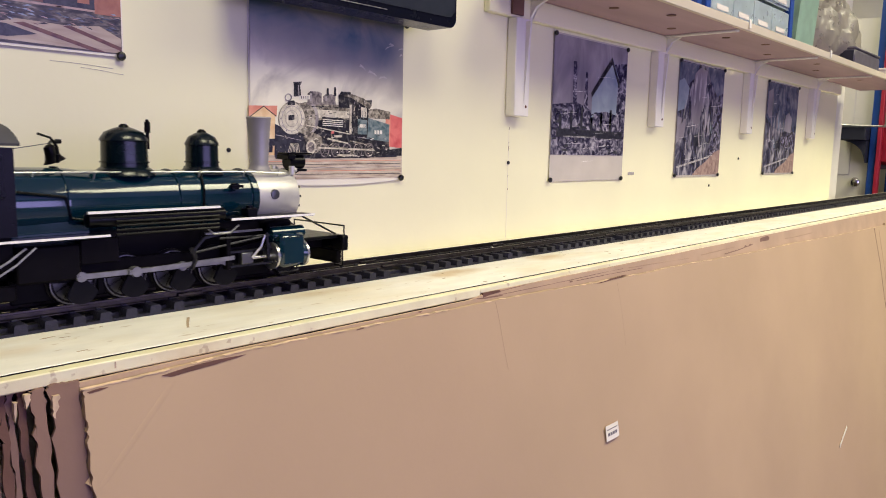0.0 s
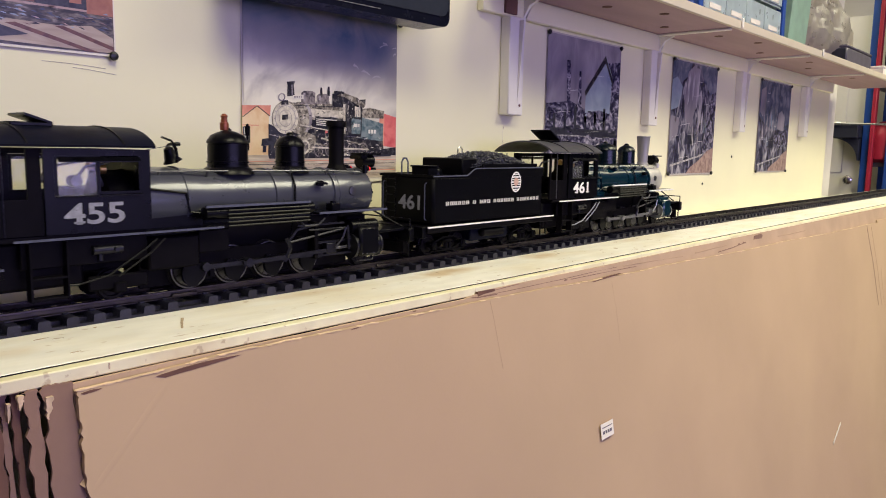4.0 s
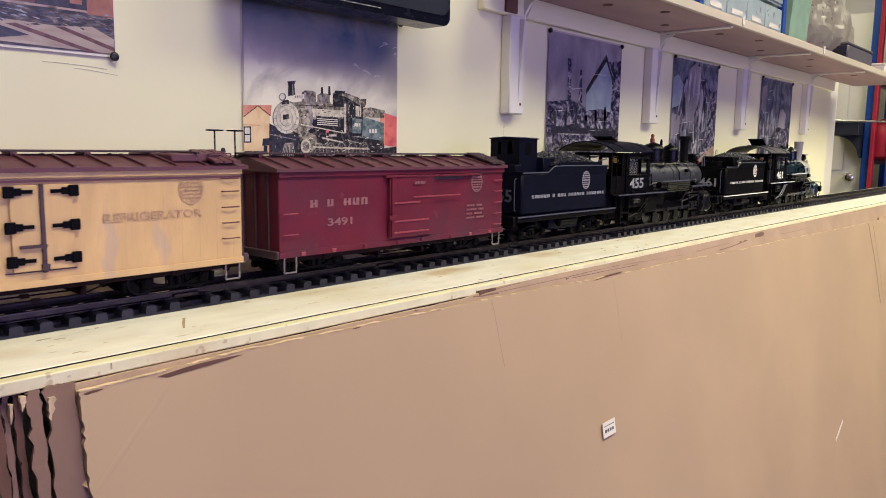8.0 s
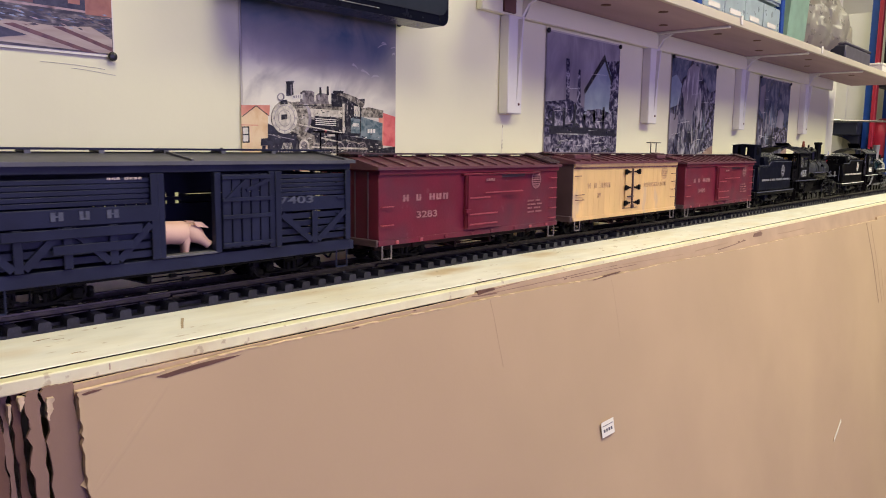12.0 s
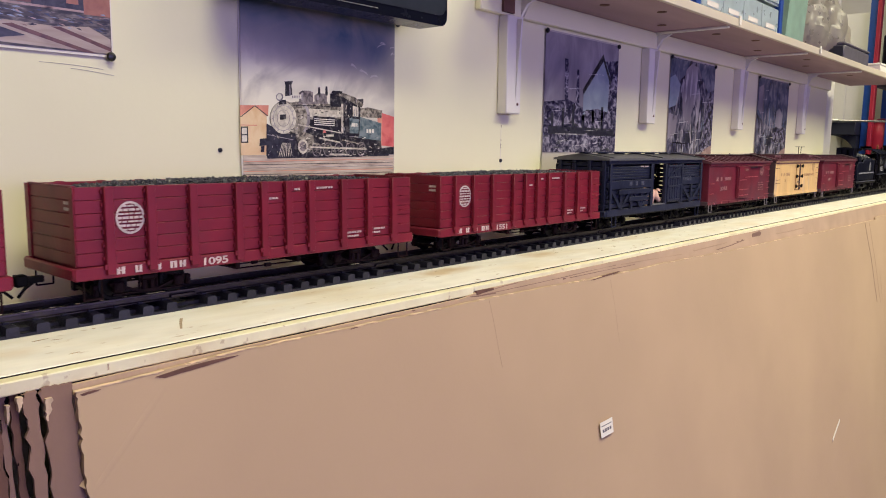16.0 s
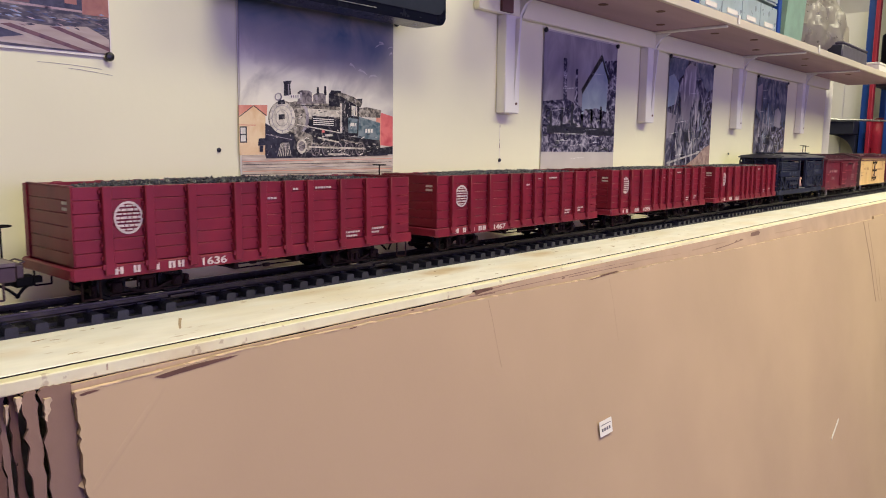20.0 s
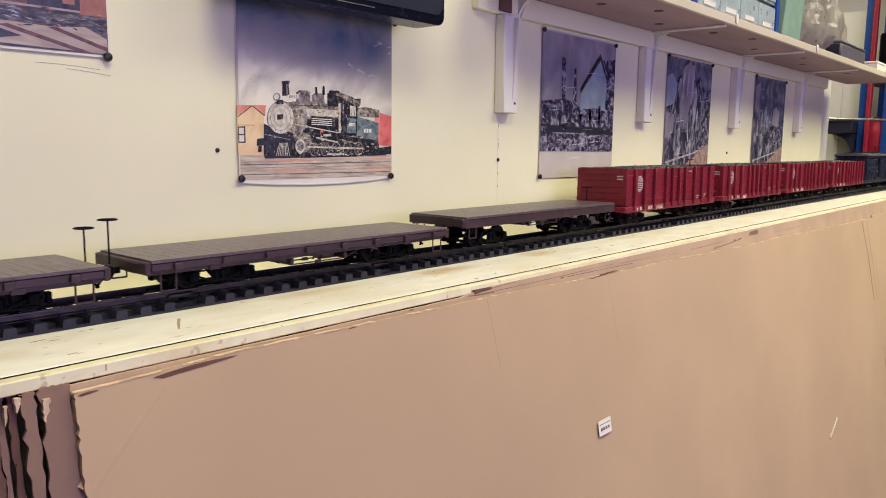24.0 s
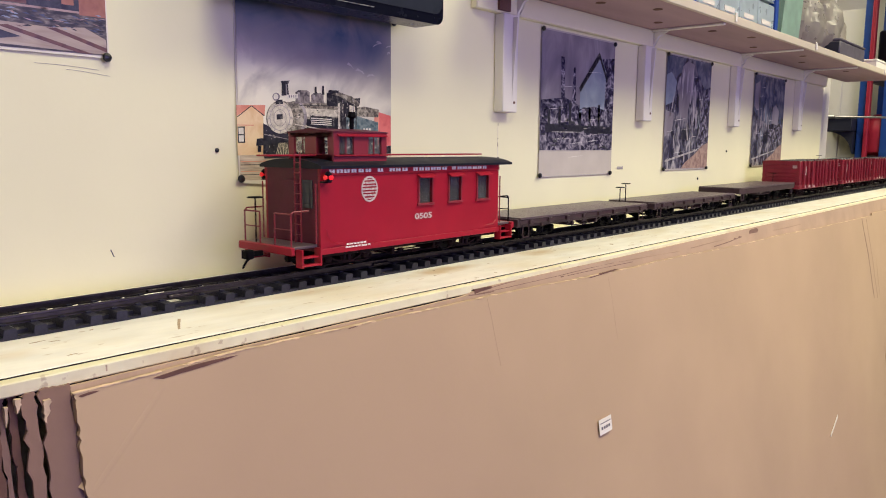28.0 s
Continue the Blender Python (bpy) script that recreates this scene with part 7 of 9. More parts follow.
    part("hatch_rail", Geo().pipe([(-0.186, 0.010, z1), (-0.186, 0.010, z1 + 0.020), (-0.182, 0.010, z1 + 0.026), (-0.176, 0.010, z1 + 0.026), (-0.172, 0.010, z1 + 0.020), (-0.172, 0.010, z1)], 0.0013), M_STOCKL, td)
    add = Geo().box(xa - 0.040, xa - 0.020, -0.004, 0.004, 0.024, 0.031, 0.001).box(xa - 0.046, xa - 0.034, -0.008, 0.005, 0.021, 0.034, 0.002)
    part("coupler", add, M_TRUCK, td)
    part("tender_well", Geo().box(-0.078, 0.022, -0.043, 0.043, 0.0170, 0.0383, 0.002), M_TENDERB, td, "dark tank well between the trucks")
    part("air_reservoir", Geo().lathe((-0.060, -0.050, 0.030), (1, 0, 0), [(0, 0.003), (0.002, 0.0065), (0.056, 0.0065), (0.058, 0.003)], n=14), M_BLACKM, td)
    part("drawbar", Geo().box(0.138, 0.200, -0.004, 0.004, 0.034, 0.038), M_BLACKM, td)
    for y in (-0.050, 0.050):
        part("side_step", Geo().pipe([(0.128, y, 0.040), (0.128, y, 0.014), (0.112, y, 0.014), (0.112, y, 0.040)], 0.0014), M_BLACK, td)
    for x in (-0.128, 0.072):
        add_truck(td, x)
    return td


# the consist, front to rear; places are along the train at the start of the clip
locomotive(0.0, "461", M_GREEN, M_SILVER, True, False)
tender(0.0, "461", M_TENDER, True, False, M_LETTER)
locomotive(-0.925, "455", M_GRAPH, M_GRAPH, False, True)
tender(-0.918, "455", M_TENDERB, False, True, M_DIM)
boxcar(-1.3910, "3491", brake=-1)
reefer(-1.8925)
boxcar(-2.398, "3283", brake=-1)
stock_car(-2.908)
gondola(-3.411, "1551", 1)
gondola(-3.953, "1095")
gondola(-4.491, "1467")
gondola(-5.0285, "1636", 1)
flatcar(-5.560, 1, 0.0555, pockets=0)
flatcar(-6.0895, -1)
flatcar(-6.6220, 1, post=0.0755)
caboose(-7.118)


# ---- on the wall ----
def photo(name, stops, scale, detail=6.0, stretch=(1, 1, 1), rough=0.35, distort=0.6):
    """A printed tone made of broken patches."""
    m = bpy.data.materials.new(name)
    m.use_nodes = True
    nt = m.node_tree
    b = nt.nodes["Principled BSDF"]
    b.inputs["Roughness"].default_value = rough
    co, mp = nt.nodes.new("ShaderNodeTexCoord"), nt.nodes.new("ShaderNodeMapping")
    mp.inputs["Scale"].default_value = stretch
    nt.links.new(co.outputs["Object"], mp.inputs[0])
    n = nt.nodes.new("ShaderNodeTexNoise")
    n.inputs["Scale"].default_value, n.inputs["Detail"].default_value, n.inputs["Distortion"].default_value = scale, detail, distort
    nt.links.new(mp.outputs[0], n.inputs["Vector"])
    r = nt.nodes.new("ShaderNodeValToRGB")
    while len(r.color_ramp.elements) < len(stops):
        r.color_ramp.elements.new(0.5)
    for e, (p, c) in zip(r.color_ramp.elements, stops):
        e.position, e.color = p, (*c, 1)
    nt.links.new(n.outputs["Fac"], r.inputs[0])
    nt.links.new(r.outputs[0], b.inputs["Base Color"])
    return m


def sky_print():
    """Blue top paling towards the horizon, with drifting smoke; its slanted edge paints in the screen's shadow."""
    m = bpy.data.materials.new("print_sky_shadowed")
    m.use_nodes = True
    nt = m.node_tree
    b = nt.nodes["Principled BSDF"]
    b.inputs["Roughness"].default_value = 0.3
    co, sep = nt.nodes.new("ShaderNodeTexCoord"), nt.nodes.new("ShaderNodeSeparateXYZ")
    nt.links.new(co.outputs["Object"], sep.inputs[0])
    ad, nz = nt.nodes.new("ShaderNodeMath"), nt.nodes.new("ShaderNodeTexNoise")
    nz.inputs["Scale"].default_value, nz.inputs["Detail"].default_value = 14, 5
    nt.links.new(co.outputs["Object"], nz.inputs["Vector"])
    ad.operation = "MULTIPLY_ADD"
    nt.links.new(nz.outputs["Fac"], ad.inputs[0])
    ad.inputs[1].default_value = 0.05
    shadow_slope = nt.nodes.new("ShaderNodeMath")
    shadow_slope.operation = "MULTIPLY_ADD"
    shadow_slope.inputs[1].default_value = 0.14
    nt.links.new(sep.outputs["X"], shadow_slope.inputs[0])
    nt.links.new(sep.outputs["Z"], shadow_slope.inputs[2])
    nt.links.new(shadow_slope.outputs[0], ad.inputs[2])
    r = nt.nodes.new("ShaderNodeValToRGB")
    for _ in range(3):
        r.color_ramp.elements.new(0.5)
    for e, (p, c) in zip(r.color_ramp.elements, ((0.0, (0.80, 0.75, 0.60)), (0.200, (0.83, 0.79, 0.64)), (0.220, (0.58, 0.54, 0.46)), (0.245, (0.34, 0.33, 0.32)), (0.285, (0.060, 0.115, 0.185)))):
        e.position, e.color = p, (*c, 1)
    nt.links.new(ad.outputs[0], r.inputs[0])
    sm = nt.nodes.new("ShaderNodeTexNoise")
    sm.inputs["Scale"].default_value, sm.inputs["Detail"].default_value, sm.inputs["Distortion"].default_value = 9, 7, 0.8
    nt.links.new(co.outputs["Object"], sm.inputs["Vector"])
    r2 = nt.nodes.new("ShaderNodeValToRGB")
    r2.color_ramp.elements[0].position, r2.color_ramp.elements[1].position = 0.50, 0.68
    r2.color_ramp.elements[1].color = (0.78, 0.78, 0.78, 1)
    drift = nt.nodes.new("ShaderNodeMath")
    drift.operation = "MULTIPLY_ADD"
    drift.inputs[1].default_value = 0.65
    nt.links.new(sep.outputs["X"], drift.inputs[0])
    nt.links.new(sm.outputs["Fac"], drift.inputs[2])
    nt.links.new(drift.outputs[0], r2.inputs[0])
    mx = nt.nodes.new("ShaderNodeMix")
    mx.data_type = "RGBA"
    nt.links.new(r2.outputs[0], mx.inputs["Factor"])
    nt.links.new(r.outputs[0], mx.inputs["A"])
    mx.inputs["B"].default_value = (0.33, 0.30, 0.29, 1)
    nt.links.new(mx.outputs["Result"], b.inputs["Base Color"])
    return m


P_SKY = sky_print()
P_GROUND = photo("print_ground", ((0.3, (0.32, 0.24, 0.19)), (0.5, (0.52, 0.43, 0.34)), (0.7, (0.68, 0.60, 0.49))), 50, stretch=(0.5, 1, 5))
P_IRON = photo("print_black_iron", ((0.35, (0.004, 0.004, 0.008)), (0.55, (0.020, 0.020, 0.028)), (0.66, (0.13, 0.12, 0.11)), (0.74, (0.03, 0.03, 0.04))), 150)
P_GLEAM = photo("print_grey_iron", ((0.36, (0.09, 0.085, 0.10)), (0.52, (0.32, 0.30, 0.30)), (0.68, (0.60, 0.57, 0.54))), 130)
P_TAN = photo("print_dull_metal", ((0.38, (0.075, 0.065, 0.055)), (0.52, (0.26, 0.23, 0.18)), (0.66, (0.47, 0.43, 0.34))), 150)
P_PALETAN = photo("print_bright_metal", ((0.36, (0.44, 0.40, 0.32)), (0.60, (0.68, 0.63, 0.51))), 120)
P_PALE = photo("print_white", ((0.35, (0.62, 0.59, 0.50)), (0.6, (0.76, 0.72, 0.62))), 60)
P_DOME = photo("print_dome", ((0.35, (0.06, 0.05, 0.06)), (0.6, (0.30, 0.26, 0.25))), 120)
P_NIGHT = photo("print_blue_black", ((0.35, (0.010, 0.010, 0.022)), (0.65, (0.045, 0.045, 0.06))), 140)
P_ORANGE = photo("print_station", ((0.35, (0.72, 0.48, 0.25)), (0.6, (0.82, 0.63, 0.38))), 40)
P_ROOFR = photo("print_roof", ((0.35, (0.62, 0.22, 0.15)), (0.6, (0.72, 0.32, 0.22))), 40)
P_REDCAR = photo("print_red_coach", ((0.35, (0.55, 0.08, 0.09)), (0.6, (0.72, 0.19, 0.17))), 40)
P_TEAL = photo("print_tender", ((0.35, (0.05, 0.10, 0.12)), (0.6, (0.22, 0.27, 0.27))), 90)
P_SMOKE = photo("print_smoke", ((0.35, (0.16, 0.14, 0.16)), (0.6, (0.42, 0.38, 0.38))), 50)
P_HAZE = photo("print_haze", ((0.3, (0.24, 0.22, 0.25)), (0.5, (0.36, 0.33, 0.35)), (0.7, (0.50, 0.46, 0.45))), 26)
P_CLOUD = photo("print_cloud", ((0.3, (0.40, 0.38, 0.38)), (0.6, (0.60, 0.56, 0.52))), 40)
P_OLD = photo("print_old_photo", ((0.34, (0.016, 0.015, 0.034)), (0.46, (0.055, 0.050, 0.085)), (0.55, (0.18, 0.165, 0.215)), (0.66, (0.42, 0.39, 0.44))), 40, 12, (1.0, 1, 1.1), 0.2, 1.8)
P_OLD2 = photo("print_old_photo_rocks", ((0.36, (0.022, 0.021, 0.045)), (0.47, (0.075, 0.072, 0.11)), (0.56, (0.19, 0.18, 0.22)), (0.68, (0.42, 0.40, 0.43))), 34, 12, (1.4, 1, 0.7), 0.2, 0.9)
P_OLDBLUE = photo("print_old_blue", ((0.34, (0.05, 0.065, 0.11)), (0.52, (0.125, 0.14, 0.195)), (0.68, (0.27, 0.275, 0.315))), 26, 8, (1.2, 1, 0.8), 0.2, 0.6)
P_PLUME = photo("print_plume", ((0.36, (0.22, 0.20, 0.24)), (0.52, (0.40, 0.37, 0.40)), (0.66, (0.58, 0.54, 0.54))), 40, 8, (2.2, 1, 0.5), 0.2, 0.5)
P_OLDSKY = photo("print_old_sky", ((0.3, (0.18, 0.16, 0.20)), (0.5, (0.28, 0.25, 0.29)), (0.7, (0.40, 0.37, 0.40))), 12, 6, (1.5, 1, 0.6), 0.2)
P_OLDPALE = photo("print_old_house", ((0.3, (0.24, 0.29, 0.36)), (0.7, (0.36, 0.41, 0.46))), 24, 6, rough=0.2)
P_EARTH = photo("print_earth", ((0.3, (0.22, 0.14, 0.13)), (0.6, (0.42, 0.30, 0.26))), 60, rough=0.25)
P_RUST = photo("print_rust", ((0.3, (0.24, 0.085, 0.06)), (0.6, (0.36, 0.15, 0.10))), 60)
P_YTAN = photo("print_tan_boards", ((0.3, (0.24, 0.175, 0.14)), (0.5, (0.37, 0.29, 0.235)), (0.7, (0.46, 0.38, 0.31))), 30, stretch=(0.5, 1, 2.5))
P_DKBLUE = photo("print_dark_yard", ((0.38, (0.02, 0.018, 0.022)), (0.52, (0.07, 0.058, 0.055)), (0.60, (0.13, 0.11, 0.10)), (0.72, (0.25, 0.22, 0.19))), 110, stretch=(0.6, 1, 2.2))
P_DKRUST = photo("print_dark_rust", ((0.35, (0.085, 0.03, 0.03)), (0.62, (0.16, 0.07, 0.055))), 70)


def sheet(name, label, x0, x1, z0, z1, pins, curl=0.004, bow=0.0, paper=None):
    """A paper sheet pinned to the wall; its lower edge stands off and may hang in a bow."""
    p = thing(name, label, "poster", "posters", at=(x0, WY, RZ + z0))
    w, h = x1 - x0, z1 - z0
    n, m = 8, 10
    vs = []
    for back in (0.0, 0.0004):
        for i in range(n + 1):
            t = i / n
            for j in range(m + 1):
                u = j / m
                hang = 4 * u * (1 - u) * (1 - t) ** 6
                vs.append((w * u, -0.0015 - curl * (1 - t) ** 2 * 0.4 + back, h * t - bow * hang))
    k = (n + 1) * (m + 1)
    fs = []
    for i in range(n):
        for j in range(m):
            a = i * (m + 1) + j
            fs += [(a, a + 1, a + m + 2, a + m + 1), (k + a, k + a + m + 1, k + a + m + 2, k + a + 1)]
    rim = [j for j in range(m + 1)] + [i * (m + 1) + m for i in range(1, n + 1)] + [n * (m + 1) + j for j in range(m - 1, -1, -1)] + [i * (m + 1) for i in range(n - 1, 0, -1)]
    fs += [(a, k + a, k + b, b) for a, b in zip(rim, rim[1:] + rim[:1])]
    part("paper", Geo().add(vs, fs), paper or M_CREAM, p)
    for x, z in pins:
        solid("push_pin", Geo().lathe((x0 + x, WY - 0.0045, RZ + z0 + z), (0, -1, 0), [(-0.003, 0.0015), (0, 0.0015), (0.0002, 0.0052), (0.0020, 0.0058), (0.0045, 0.0046), (0.0055, 0.002)], n=14), M_PIN, "small round black push pin in the wall", "push pin", "push pins")
    return p


def ink(parent, name, pts, material, layer):
    """A printed shape: outline in the sheet's own metres."""
    y = -0.0036 - layer * 0.00012
    return part(name, Geo().prism(pts, y, y + 0.00008, "y"), material, parent)


def rect(x0, x1, z0, z1):
    return [(x0, z0), (x1, z0), (x1, z1), (x0, z1)]


# colour poster: a steam engine beside a station under a smoky sky
W1, H1 = 0.312, 0.275
pos = sheet("train_poster", "colour poster of a steam train beside a wooden station", 0.629, 0.629 + W1, 0.112, 0.112 + H1, ((0.002, 0.006), (0.307, 0.003), (0.316, 0.264)), bow=0.007)


def q(*pts):
    """Outline on the print, read in the camera's view and bent by a curve fitted to it: steps of about 0.4 mm along,
    0.3 mm up, from the foot of the engine's picture.
    """
    return [(x * (0.000359 + 8.1e-8 * x + 3.1e-11 * x * x) - 0.0035, 0.0212 + z * (0.000297 + 8.7e-8 * x)) for x, z in pts]


def oval(cx, cz, rx, rz, n=22):
    return q(*[(cx + rx * math.cos(2 * math.pi * i / n), cz + rz * math.sin(2 * math.pi * i / n)) for i in range(n)])


def strip(x0, z0, x1, z1, w):
    """A thin printed stroke."""
    d = math.hypot(x1 - x0, z1 - z0)
    a, b = -(z1 - z0) / d * w / 2, (x1 - x0) / d * w / 2
    return q((x0 + a, z0 + b), (x0 - a, z0 - b), (x1 - a, z1 - b), (x1 + a, z1 + b))


ink(pos, "printed_sky", rect(0.002, W1 - 0.001, 0.0395, H1), P_SKY, 0)
ink(pos, "printed_ground", rect(0.002, W1 - 0.001, 0.0035, 0.040), P_GROUND, 0.2)
ink(pos, "printed_station", q((6, 62), (130, 62), (130, 252), (76, 300), (6, 262)), P_ORANGE, 1)
ink(pos, "printed_station_roof", q((6, 250), (6, 302), (140, 298), (136, 246), (76, 296)), P_ROOFR, 1.5)
ink(pos, "printed_gable_edge", strip(8, 246, 76, 297, 4), P_IRON, 2)
ink(pos, "printed_gable_edge", strip(76, 297, 134, 248, 4), P_IRON, 2)
ink(pos, "printed_eave_shade", q((6, 206), (84, 202), (84, 206), (6, 210)), P_ROOFR, 2)
ink(pos, "printed_window_frame", q((9, 122), (42, 122), (42, 200), (9, 200)), P_IRON, 2)
for za, zb in ((128, 158), (164, 194)):
    ink(pos, "printed_window", q((13, za), (36, za), (36, zb), (13, zb)), P_PALE, 2.5)
ink(pos, "printed_coach", q((664, 100), (723, 92), (723, 236), (664, 256)), P_REDCAR, 1)
ink(pos, "printed_coach_end", q((646, 80), (668, 100), (668, 256), (646, 236)), P_ROOFR, 1.5)
ink(pos, "printed_coach_truck", q((655, 56), (723, 56), (723, 94), (655, 84)), P_IRON, 1.2)
ink(pos, "printed_tender_top", q((560, 236), (664, 230), (668, 266), (600, 282), (562, 276)), P_TAN, 2)
ink(pos, "printed_tender", q((556, 124), (662, 118), (664, 206), (556, 240)), P_TEAL, 2.5)
for i in range(3):
    ink(pos, "printed_tender_numeral", q((594 + i * 13, 160), (603 + i * 13, 160), (603 + i * 13, 178), (594 + i * 13, 178)), P_PALE, 3)
ink(pos, "printed_running_gear", q((128, 58), (300, 44), (560, 46), (668, 60), (662, 122), (480, 150), (300, 170), (140, 200)), P_IRON, 3)
ink(pos, "printed_boiler", q((232, 168), (480, 150), (492, 296), (300, 306), (240, 310)), P_TAN, 4)
ink(pos, "printed_boiler_light", q((292, 240), (474, 236), (476, 268), (300, 280)), P_PALETAN, 4.3)
ink(pos, "printed_boiler_shade", q((290, 160), (480, 142), (480, 226), (420, 240), (310, 226)), P_IRON, 4.6)
ink(pos, "printed_smokebox_side", oval(288, 236, 44, 76), P_SMOKE, 4.8)
ink(pos, "printed_smokebox_band", oval(270, 236, 48, 77), P_TAN, 5)
ink(pos, "printed_smokebox", oval(208, 236, 66, 82), P_TAN, 6)
ink(pos, "printed_smokebox_ring", oval(207, 236, 60, 75), P_PALETAN, 6.3)
ink(pos, "printed_smokebox_line", oval(206, 236, 48, 61), P_SMOKE, 6.6)
ink(pos, "printed_smokebox_door", oval(206, 236, 45, 58), P_PALETAN, 7)
ink(pos, "printed_door_line", oval(206, 236, 30, 40), P_SMOKE, 7.3)
ink(pos, "printed_door_centre", oval(206, 236, 28, 38), P_PALETAN, 7.6)
ink(pos, "printed_plate", q((190, 228), (218, 230), (218, 254), (190, 252)), P_IRON, 8)
for k in range(12):
    a = 2 * math.pi * k / 12
    ink(pos, "printed_door_dog", strip(206 + 46 * math.cos(a), 236 + 59 * math.sin(a), 206 + 55 * math.cos(a), 236 + 70 * math.sin(a), 4), P_SMOKE, 8)
ink(pos, "printed_headlight", oval(190, 336, 17, 19), P_SMOKE, 8)
ink(pos, "printed_headlight_rim", oval(189, 336, 11, 13), P_PALE, 8.5)
ink(pos, "printed_bracket", q((186, 300), (222, 300), (218, 322), (190, 320)), P_IRON, 7.8)
ink(pos, "printed_stack", q((216, 340), (250, 342), (246, 392), (254, 410), (214, 408), (218, 392)), P_IRON, 6)
ink(pos, "printed_stack_light", q((236, 344), (242, 344), (240, 394), (236, 394)), P_SMOKE, 6.5)
ink(pos, "printed_number_board", q((241, 324), (291, 326), (291, 346), (241, 344)), P_PALE, 8)
for i in range(4):
    ink(pos, "printed_board_numeral", q((248 + i * 10, 330), (254 + i * 10, 330), (254 + i * 10, 341), (248 + i * 10, 341)), P_SMOKE, 8.4)
for x0, x1, zt in ((280, 346, 362), (352, 410, 348)):
    ink(pos, "printed_dome", q((x0 - 4, 302), (x1 + 4, 300), (x1, 316), (x1, zt - 8), (x1 - 14, zt), (x0 + 14, zt + 2), (x0, zt - 8), (x0, 318)), P_DOME, 6)
    ink(pos, "printed_dome_light", q((x0 + 10, 318), (x0 + 20, 318), (x0 + 20, zt - 8), (x0 + 10, zt - 8)), P_SMOKE, 6.4)
for x, zt in ((374, 378), (408, 382)):
    ink(pos, "printed_valve", q((x - 6, 340), (x + 6, 340), (x + 4, zt), (x - 4, zt)), P_IRON, 6.6)
ink(pos, "printed_cab", q((476, 150), (560, 142), (566, 300), (500, 330), (476, 322)), P_IRON, 5.2)
ink(pos, "printed_cab_front", q((425, 290), (500, 280), (504, 342), (470, 352), (425, 348)), P_IRON, 5.4)
ink(pos, "printed_cab_panel", q((515, 160), (556, 158), (558, 226), (515, 232)), P_TEAL, 5.8)
ink(pos, "printed_cab_numeral", q((525, 192), (552, 190), (552, 206), (525, 208)), P_PALE, 6.2)
ink(pos, "printed_cab_window", q((530, 240), (556, 238), (556, 282), (530, 290)), P_PALETAN, 5.8)
ink(pos, "printed_cab_roof", q((448, 340), (480, 334), (570, 280), (580, 296), (540, 330), (470, 356)), P_TAN, 6)
ink(pos, "printed_cab_roof_edge", strip(446, 348, 470, 358, 8), P_IRON, 6.4)
ink(pos, "printed_cab_vent", q((430, 350), (478, 346), (482, 358), (436, 362)), P_IRON, 6.6)
ink(pos, "printed_cab_vent", q((545, 300), (578, 294), (580, 322), (548, 320)), P_IRON, 5.6)
ink(pos, "printed_cab_post", q((476, 160), (486, 160), (486, 300), (476, 300)), P_PALETAN, 6.2)
ink(pos, "printed_cooler", q((342, 196), (452, 186), (452, 232), (346, 244)), P_IRON, 6)
for i in range(4):
    ink(pos, "printed_pipe", strip(350, 204 + i * 9, 446, 196 + i * 9, 4), P_PALE, 6.6)
ink(pos, "printed_handrail", strip(250, 296, 470, 286, 3), P_IRON, 7)
ink(pos, "printed_running_board", strip(275, 204, 480, 160, 5), P_PALETAN, 7)
ink(pos, "printed_pilot", q((124, 58), (250, 48), (262, 150), (210, 165), (128, 212)), P_NIGHT, 6.2)
ink(pos, "printed_beam", q((92, 106), (128, 108), (128, 142), (96, 140)), P_NIGHT, 7)
ink(pos, "printed_coupler", q((98, 76), (114, 76), (116, 106), (100, 106)), P_NIGHT, 7)
for i in range(8):
    ink(pos, "printed_pilot_bar", strip(182 + i * 9, 54, 200 + i * 5, 118, 2.4), P_PALETAN, 7)
ink(pos, "printed_pilot_rail", strip(130, 160, 250, 132, 3), P_SMOKE, 7)
ink(pos, "printed_cylinder", q((258, 150), (300, 172), (346, 150), (352, 92), (318, 70), (288, 96)), P_TAN, 6.8)
ink(pos, "printed_cylinder_end", oval(296, 100, 24, 34), P_PALETAN, 7)
ink(pos, "printed_cylinder_bore", oval(296, 100, 15, 24), P_DOME, 7.3)
rnd = random.Random(11)
for i in range(5):
    x = 360 + i * 52
    ink(pos, "printed_wheel", oval(x, 84, 22, 34, 18), P_DOME, 7)
    ink(pos, "printed_wheel_inside", oval(x, 84, 17, 28, 18), P_IRON, 7.3)
    for k in range(4):
        a = math.pi * k / 4 + i
        ink(pos, "printed_spoke", strip(x - 15 * math.cos(a), 84 - 25 * math.sin(a), x + 15 * math.cos(a), 84 + 25 * math.sin(a), 1.5), P_DOME, 7.6)
for x0, z0, x1, z1, w in ((330, 96, 590, 84, 8), (320, 118, 470, 90, 6), (372, 140, 470, 116, 7), (420, 60, 500, 58, 9), (480, 128, 560, 110, 6), (390, 170, 400, 110, 6), (404, 150, 440, 150, 10)):
    ink(pos, "printed_rod", strip(x0, z0, x1, z1, w), P_PALETAN if w > 6 else P_TAN, 8)
for i in range(60):
    x, z = rnd.uniform(255, 474), rnd.uniform(170, 300)
    ink(pos, "printed_boiler_stroke", strip(x, z, x + rnd.uniform(3, 14), z + rnd.uniform(-5, 5), rnd.uniform(1.5, 4)), rnd.choice((P_IRON, P_IRON, P_SMOKE, P_PALETAN)), 5.0 + 0.005 * i)
